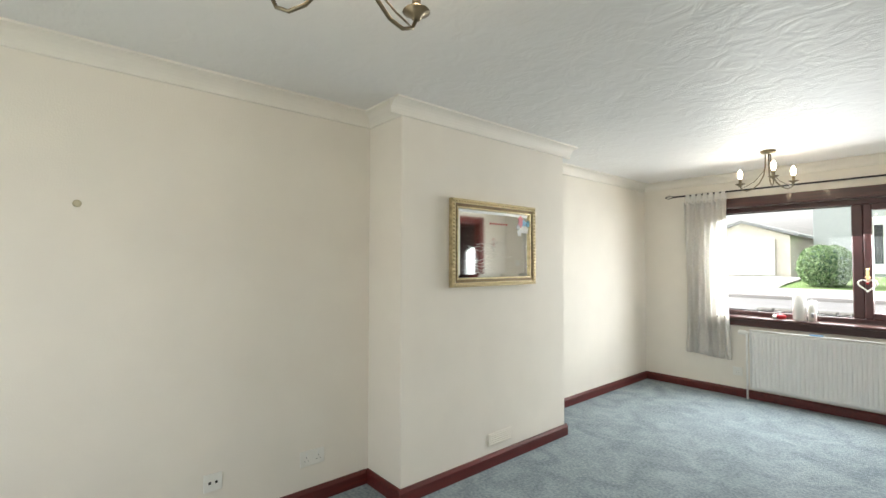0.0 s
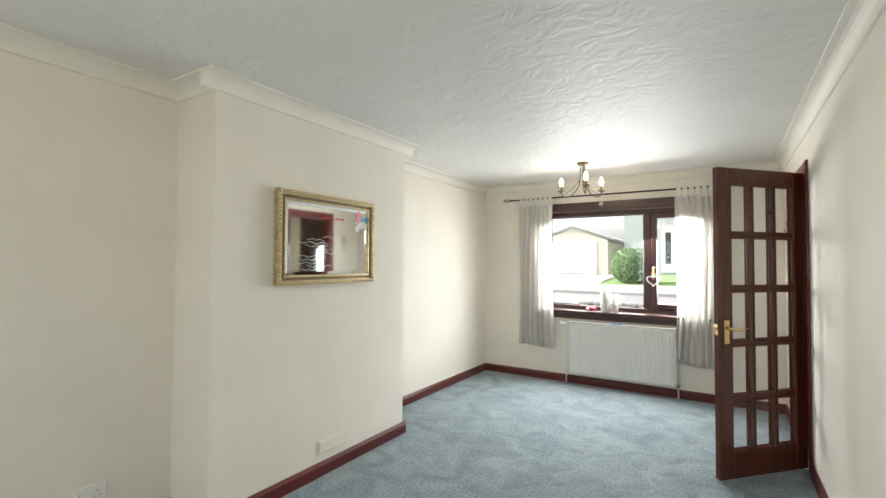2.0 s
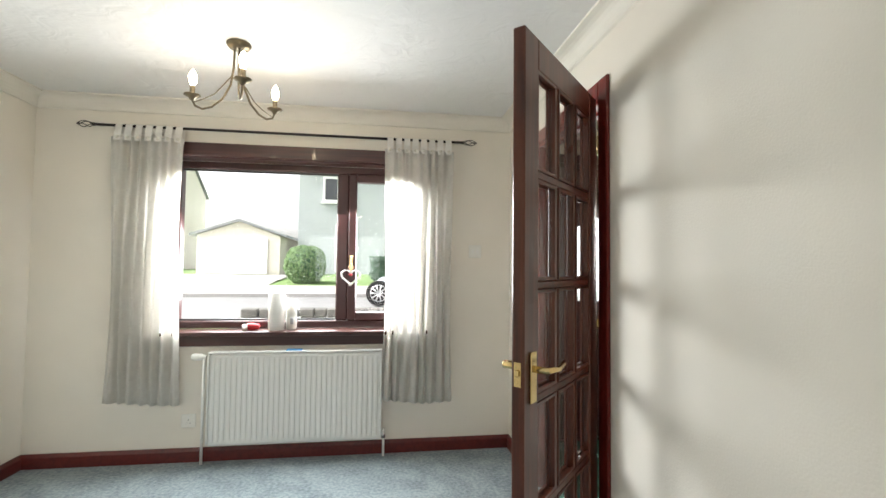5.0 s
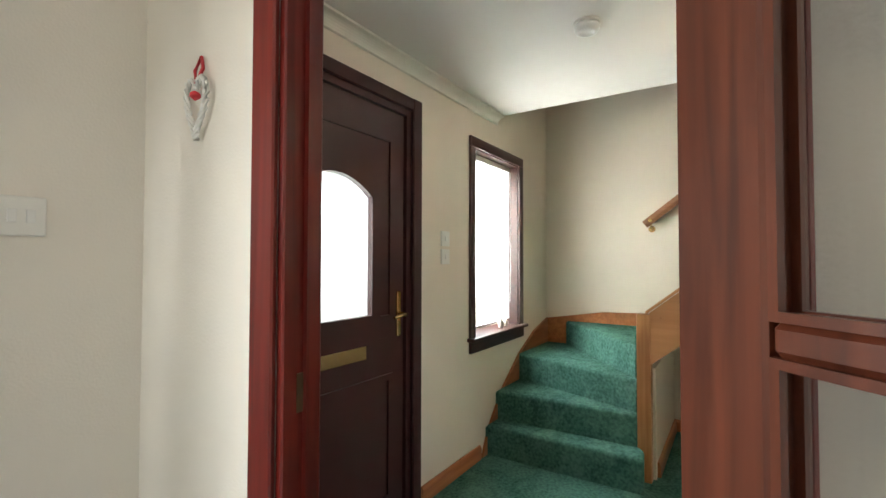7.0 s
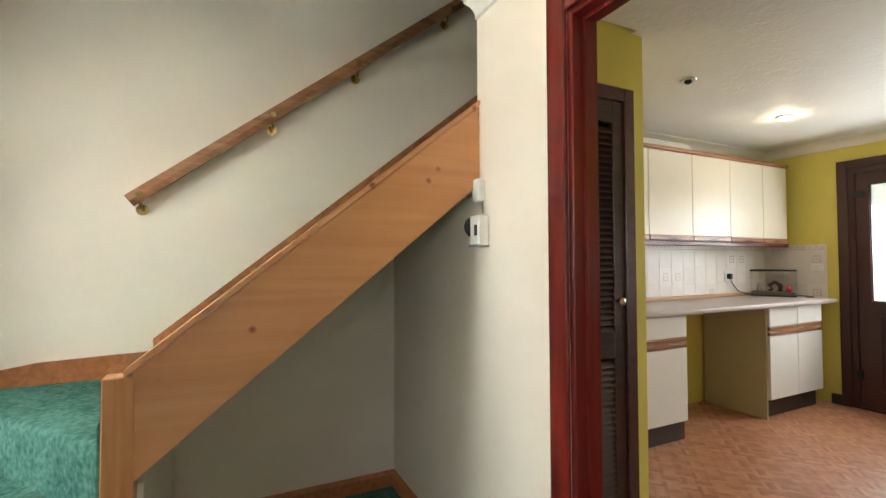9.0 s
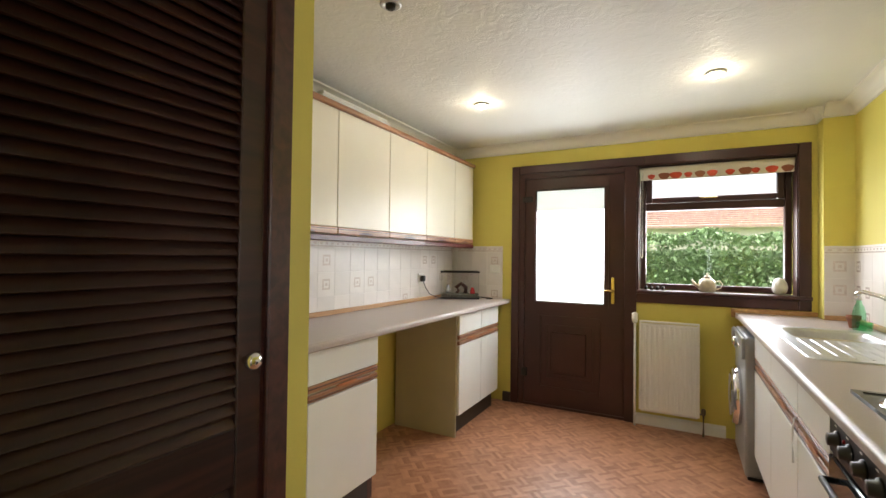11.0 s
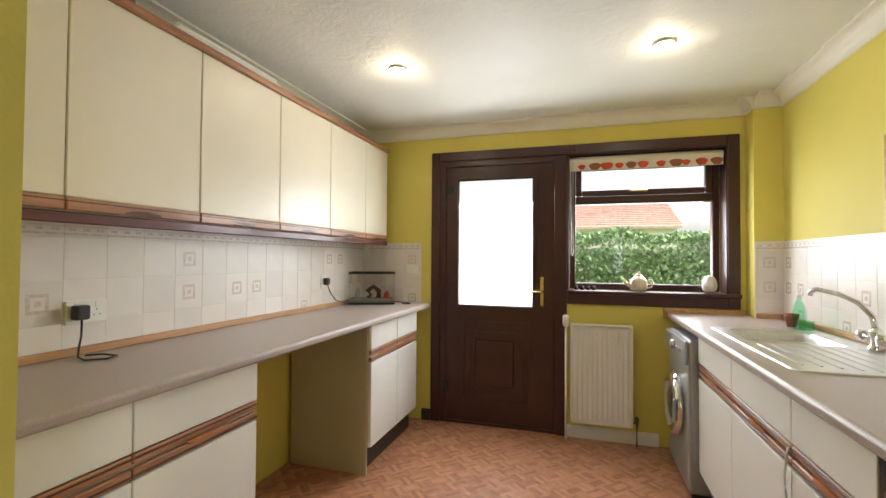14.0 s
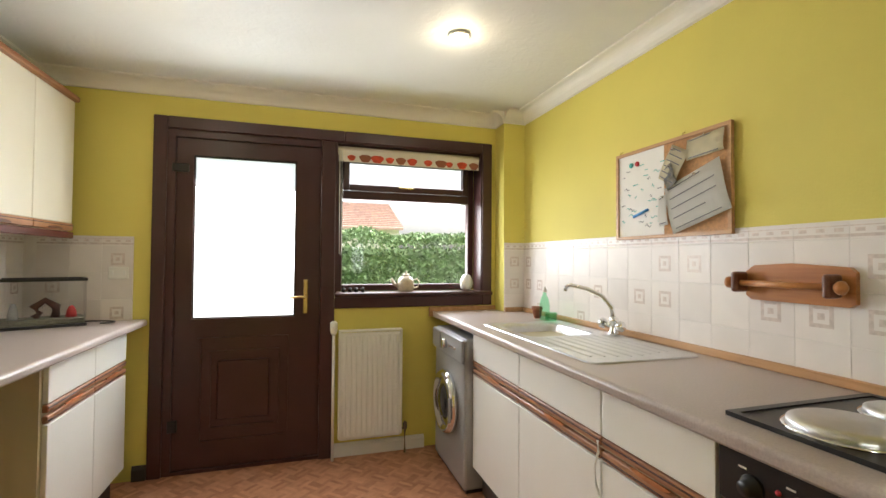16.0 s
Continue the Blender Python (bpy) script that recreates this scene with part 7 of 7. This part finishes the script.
def leafy(name, cx, cy, cz, rx, ry, rz, n, size, material, label, category, seed, boxy=False):
    """A crown of many small leaves on a rounded body."""
    rn = random.Random(seed)
    vs, fs = [], []
    for _ in range(n):
        if boxy:
            a, b = rn.uniform(-1, 1), rn.uniform(-1, 1)
            s = rn.random()
            p = Vector((a, -1, b)) if ry < 0 else Vector((a, 1, b))
            if s > 0.75:
                p = Vector((a, rn.uniform(-1, 1), 1))
            bulge = 1 + 0.10 * noise.noise(Vector((a * 4, b * 2, seed)))
            p = Vector((p.x, p.y * bulge * rn.uniform(0.8, 1.08), p.z * (0.92 + 0.09 * noise.noise(Vector((a * 9, 3, seed))) - 0.12 * rn.random() ** 2)))
        else:
            u, t = rn.uniform(-0.95, 1), rn.uniform(0, 2 * math.pi)
            r = math.sqrt(max(0, 1 - u * u)) ** 0.7
            p = Vector((r * math.cos(t), r * math.sin(t), u))
            p *= 1 + 0.07 * noise.noise(p * 3 + Vector((seed, 0, 0))) - 0.10 * rn.random() ** 2
        c = Vector((cx + rx * p.x, cy + abs(ry) * p.y, cz + rz * p.z))
        e1 = Vector((rn.gauss(0, 1), rn.gauss(0, 1), rn.gauss(0, 1))).normalized()
        e2 = e1.cross(Vector((rn.gauss(0, 1), rn.gauss(0, 1), rn.gauss(0, 1)))).normalized()
        s = size * rn.uniform(0.6, 1.3)
        k = len(vs)
        vs += [c - e1 * s, c + e2 * s * 0.45, c + e1 * s, c - e2 * s * 0.45]
        fs.append((k, k + 1, k + 2, k + 3))
    th = thing(name, (cx, cy, cz - rz), label, category)
    bm = bmesh.new()
    if boxy:
        box(bm, cx - rx * 0.96, cx + rx * 0.96, cy - abs(ry) * 0.85, cy + abs(ry) * 0.85, cz - rz, cz + rz * 0.72, bevel=0.1)
    else:
        bmesh.ops.create_icosphere(bm, subdivisions=3, radius=1, matrix=Matrix.LocRotScale((cx, cy, cz), None, (rx * 0.86, abs(ry) * 0.86, rz * 0.9)))
        cyl(bm, (cx, cy, cz - rz - 0.15), (cx, cy, cz - rz * 0.7), 0.06)
    part("branches", bm, LEAFD if not boxy else material, th)
    me = bpy.data.meshes.new("leaves")
    me.from_pydata([v - ORIGIN[th.name] for v in vs], [], fs)
    me.materials.append(material)
    lo = new("leaves", me)
    lo.parent = th
    tagged(lo, kind="stuff")
    return th


leafy("clipped_bush", -3.55, 13.6, ground_z(13.6) + 0.62, 0.72, 0.72, 0.68, 5000, 0.05, LEAF, "dense rounded clipped green bush on the lawn", "bush", 1)
leafy("front_hedge", 0.6, 15.0, ground_z(15) + 0.45, 1.9, -0.4, 0.5, 4000, 0.05, LEAFD, "low dark hedge before the opposite house", "hedge", 2, True)
leafy("back_hedge", 0.2, -10.4, 0.55, 5.2, 0.6, 1.25, 44000, 0.042, LEAF, "tall leafy garden hedge behind the kitchen", "hedge", 3, True)


def house(name, x0, x1, y0, y1, eave, ridge, wallm, roofm, label, windows, ridge_along="x", base=0.0):
    th = thing(name, ((x0 + x1) / 2, (y0 + y1) / 2, base), label, "house")
    part("wall", B(x0, x1, y0, y1, base - 0.3, eave), wallm, th)
    bm = bmesh.new()
    o = 0.3
    if ridge_along == "x":
        ym = (y0 + y1) / 2
        prism(bm, [(x0 - 0.1, y0 - o, eave - 0.05), (x0 - 0.1, ym, ridge), (x0 - 0.1, y1 + o, eave - 0.05), (x0 - 0.1, y1 + o, eave + 0.05), (x0 - 0.1, ym, ridge + 0.12), (x0 - 0.1, y0 - o, eave + 0.05)], (x1 - x0 + 0.2, 0, 0))
        gab = [(x0 + 0.01, y0, eave), (x0 + 0.01, y1, eave), (x0 + 0.01, ym, ridge)]
        gv = (x1 - x0 - 0.02, 0, 0)
    else:
        xm = (x0 + x1) / 2
        prism(bm, [(x0 - o, y0 - 0.1, eave - 0.05), (xm, y0 - 0.1, ridge), (x1 + o, y0 - 0.1, eave - 0.05), (x1 + o, y0 - 0.1, eave + 0.05), (xm, y0 - 0.1, ridge + 0.12), (x0 - o, y0 - 0.1, eave + 0.05)], (0, y1 - y0 + 0.2, 0))
        gab = [(x0, y0 + 0.01, eave), (x1, y0 + 0.01, eave), (xm, y0 + 0.01, ridge)]
        gv = (0, y1 - y0 - 0.02, 0)
    part("roof", bm, roofm, th)
    part("gable", prism(bmesh.new(), gab, gv), wallm, th)
    if ridge_along == "x":
        run = math.hypot((y1 - y0) / 2 + o, ridge - eave)
        for side in (0, 1):
            ya, yb = (y0 - o, ym) if side == 0 else (y1 + o, ym)
            for k in range(14):
                f = (k + 0.5) / 14
                yy, zz = ya + (yb - ya) * f, eave + 0.05 + (ridge + 0.07 - eave) * f
                part("tile_course", B(x0 - 0.1, x1 + 0.1, yy - 0.04, yy + 0.04, zz, zz + 0.045), roofm, th)
    for wx0, wx1, wz0, wz1, side in windows:
        y = y0 - 0.02 if side == "f" else y1 + 0.02
        s = -1 if side == "f" else 1
        wd = part("window", ring([(wx0, y, wz0), (wx1, y, wz0), (wx1, y, wz1), (wx0, y, wz1)], [(wx0 + 0.1, y, wz0 + 0.1), (wx1 - 0.1, y, wz0 + 0.1), (wx1 - 0.1, y, wz1 - 0.1), (wx0 + 0.1, y, wz1 - 0.1)], (0, s * 0.06, 0)), WHITE, th, "white framed window")
        part("pane", B(wx0 + 0.1, wx1 - 0.1, y - 0.01, y + 0.01, wz0 + 0.1, wz1 - 0.1), DARKGLASS, wd)
        part("mullion", B((wx0 + wx1) / 2 - 0.04, (wx0 + wx1) / 2 + 0.04, min(y, y + s * 0.05), max(y, y + s * 0.05), wz0 + 0.1, wz1 - 0.1), WHITE, wd)
        part("sill", B(wx0 - 0.08, wx1 + 0.08, min(y, y + s * 0.12), max(y, y + s * 0.12), wz0 - 0.08, wz0 - 0.001), WHITE, wd)
    return th


gz = ground_z(20)
oh = house("house_opposite", -4.7, 5.5, 18.6, 25, gz + 4.9, gz + 7.0, RENDERG, ROOFG, "two-storey grey roughcast house with a grey tiled roof",
           [(-3.6, -2.2, gz + 3.3, gz + 4.5, "f"), (0.0, 1.5, gz + 3.3, gz + 4.5, "f"), (0.0, 1.6, gz + 0.9, gz + 2.2, "f"), (3.4, 4.8, gz + 3.3, gz + 4.5, "f")], base=gz)
fdr = part("front_door", B(-3.0, -2.05, 18.52, 18.58, gz, gz + 2.2, bevel=0.02), WHITE, oh, "white front door with side light")
part("door_glass", B(-2.85, -2.6, 18.51, 18.518, gz + 0.4, gz + 1.9), DARKGLASS, fdr)
ghs = house("house_far", -26, -12.2, 21, 28, gz + 4.6, gz + 7.2, RENDERC, ROOFG, "pale roughcast house with a grey tiled roof", [(-14, -12.4, gz + 3.2, gz + 4.4, "f"), (-14, -12.4, gz + 0.9, gz + 2.2, "f")], base=gz)
gar = house("garage", -8.6, -5.2, 17.2, 22, gz + 1.55, gz + 2.15, RENDERC, ROOFG, "small pale garage with a low pitched roof", [], "y", base=gz - 0.1)
part("garage_door", B(-8.1, -5.7, 17.12, 17.18, gz - 0.1, gz + 1.45, bevel=0.01), WHITE, gar, "pale up-and-over garage door")
house("house_behind", -1.8, 9.0, -27, -21, 2.5, 3.75, RENDERC, ROOFR, "low house with a red tiled roof beyond the hedge", [], base=-0.3)

# parked car
cz = ground_z(9.5)
car = thing("parked_car", (1.2, 9.7, cz), "silver-blue hatchback car parked in the street", "car")
prof = [(-2.0, 0.32), (-2.02, 0.55), (-1.9, 0.72), (-1.0, 0.92), (-0.35, 1.32), (0.1, 1.46), (1.2, 1.48), (1.8, 1.2), (2.1, 0.95), (2.15, 0.5), (2.05, 0.3)]
bm = prism(bmesh.new(), [(1.0 + x, 8.9, cz + z) for x, z in prof], (0, 1.65, 0))
bmesh.ops.bevel(bm, geom=list(bm.edges), offset=0.09, segments=3, affect="EDGES", profile=0.5)
part("body", bm, CARP, car, smooth=True)
part("side_window", prism(bmesh.new(), [(1.0 + x, 8.885, cz + z) for x, z in ((-0.75, 0.95), (-0.3, 1.25), (0.15, 1.38), (1.1, 1.38), (1.6, 1.15), (1.5, 0.98))], (0, 0.02, 0)), DARKGLASS, car, "dark side windows")
for x in (-0.92, 2.42):
    y = 8.86
    wh = part("wheel", lathe([(0.33, 0.0), (0.335, 0.03), (0.33, 0.2), (0.22, 0.205), (0.22, 0.0)], (x, y, cz + 0.335), "y", 32), RUBBER, car)
    bm = lathe([(0.225, 0.012), (0.225, 0.0), (0.205, -0.002), (0.20, 0.03), (0.205, 0.06)], (x, y, cz + 0.335), "y", 32)
    for k in range(10):
        a = 2 * math.pi * k / 10
        c, s = math.cos(a), math.sin(a)
        tube(bm, [(x + 0.03 * c, y - 0.004, cz + 0.335 + 0.03 * s), (x + 0.21 * c, y + 0.008, cz + 0.335 + 0.21 * s)], [0.018, 0.022], 6)
    cyl(bm, (x, y - 0.008, cz + 0.335), (x, y + 0.03, cz + 0.335), 0.045)
    part("rim", bm, STEEL, wh, "silver multi-spoke alloy rim")

# ---- wall tiles ----
def tile_mesh(w, h, motif):
    bm = box(bmesh.new(), 0, 0.006, -w / 2 + 0.0008, w / 2 - 0.0008, -h / 2 + 0.0008, h / 2 - 0.0008, bevel=0.0009)
    if motif == 1:
        for s, d in ((0.034, 0.0064), (0.022, 0.0068)):
            box(bm, 0.005, d, -s, s, -s, s, mi=1 if s > 0.03 else 0)
        box(bm, 0.005, 0.0071, -0.010, 0.010, -0.010, 0.010, mi=1)
    elif motif == 2:
        box(bm, 0.005, 0.0064, -w / 2 + 0.0012, w / 2 - 0.0012, h * 0.2, h * 0.26, mi=1)
        box(bm, 0.005, 0.0064, -w / 2 + 0.0012, w / 2 - 0.0012, -h * 0.36, -h * 0.2, mi=1)
        for k in range(3):
            box(bm, 0.005, 0.0064, (k - 1) * 0.05 - 0.012, (k - 1) * 0.05 + 0.012, -h * 0.08, h * 0.12, mi=1)
    me = bpy.data.meshes.new("tile")
    bm.to_mesh(me)
    bm.free()
    me.materials.append(TILEV)
    me.materials.append(TILEDEC)
    return me


TILES = {(k, b): tile_mesh(0.153, 0.153 if not b else 0.055, k) for k, b in ((0, False), (1, False), (2, True))}


def tiled(name, origin, along, normal, length, ztop, rows, label, seed):
    """Tiles fixed to a wall: a border row on top, square tiles below."""
    th = thing(name, origin, label, "wall tiles", kind="structure")
    n, a = Vector((*normal, 0)), Vector((*along, 0))
    m = Matrix.Identity(4)
    m.col[0][:3], m.col[1][:3], m.col[2][:3] = n, Vector((0, 0, 1)).cross(n), (0, 0, 1)
    c = Vector(origin)
    p, q = c + n * 0.0005, c + a * length + n * 0.0068
    zb = ztop - 0.055 - 0.153 * rows
    part("grout_bed", B(p.x, q.x, p.y, q.y, max(CT + 0.001, zb), ztop), GROUT, th)
    rn = random.Random(seed)
    for r in range(rows + 1):
        h = 0.055 if r == 0 else 0.153
        zc = ztop - 0.0275 if r == 0 else ztop - 0.055 - 0.153 * (r - 0.5)
        k = 0
        while (k + 1) * 0.153 <= length + 0.02:
            kind = TILES[(2, True)] if r == 0 else TILES[(1 if rn.random() < 0.24 else 0, False)]
            t = new("tile", kind)
            t.parent = th
            t.matrix_local = Matrix.Translation(c - ORIGIN[th.name] + a * ((k + 0.5) * 0.153) + n * 0.002 + Vector((0, 0, zc - c.z))) @ m
            k += 1
    return th


tiled("tiles_west", (KW, KS + 0.152, 1.0), (0, 1), (1, 0), 2.90, 1.405, 3, "pinkish white glazed tiles, some with square motifs", 1)
tiled("tiles_east", (KE, KS + 0.002, 1.0), (0, 1), (-1, 0), 3.07, 1.405, 3, "pinkish white glazed tiles behind the worktop", 2)
tiled("tiles_south", (2.875, KS, 1.0), (1, 0), (0, 1), 0.52, 1.405, 3, "pinkish white glazed tiles beside the back door", 3)
tiled("tiles_boxing", (0.445, KS + 0.15, 1.0), (1, 0), (0, 1), 0.153, 1.405, 3, "pinkish white glazed tiles on the pipe boxing", 4)
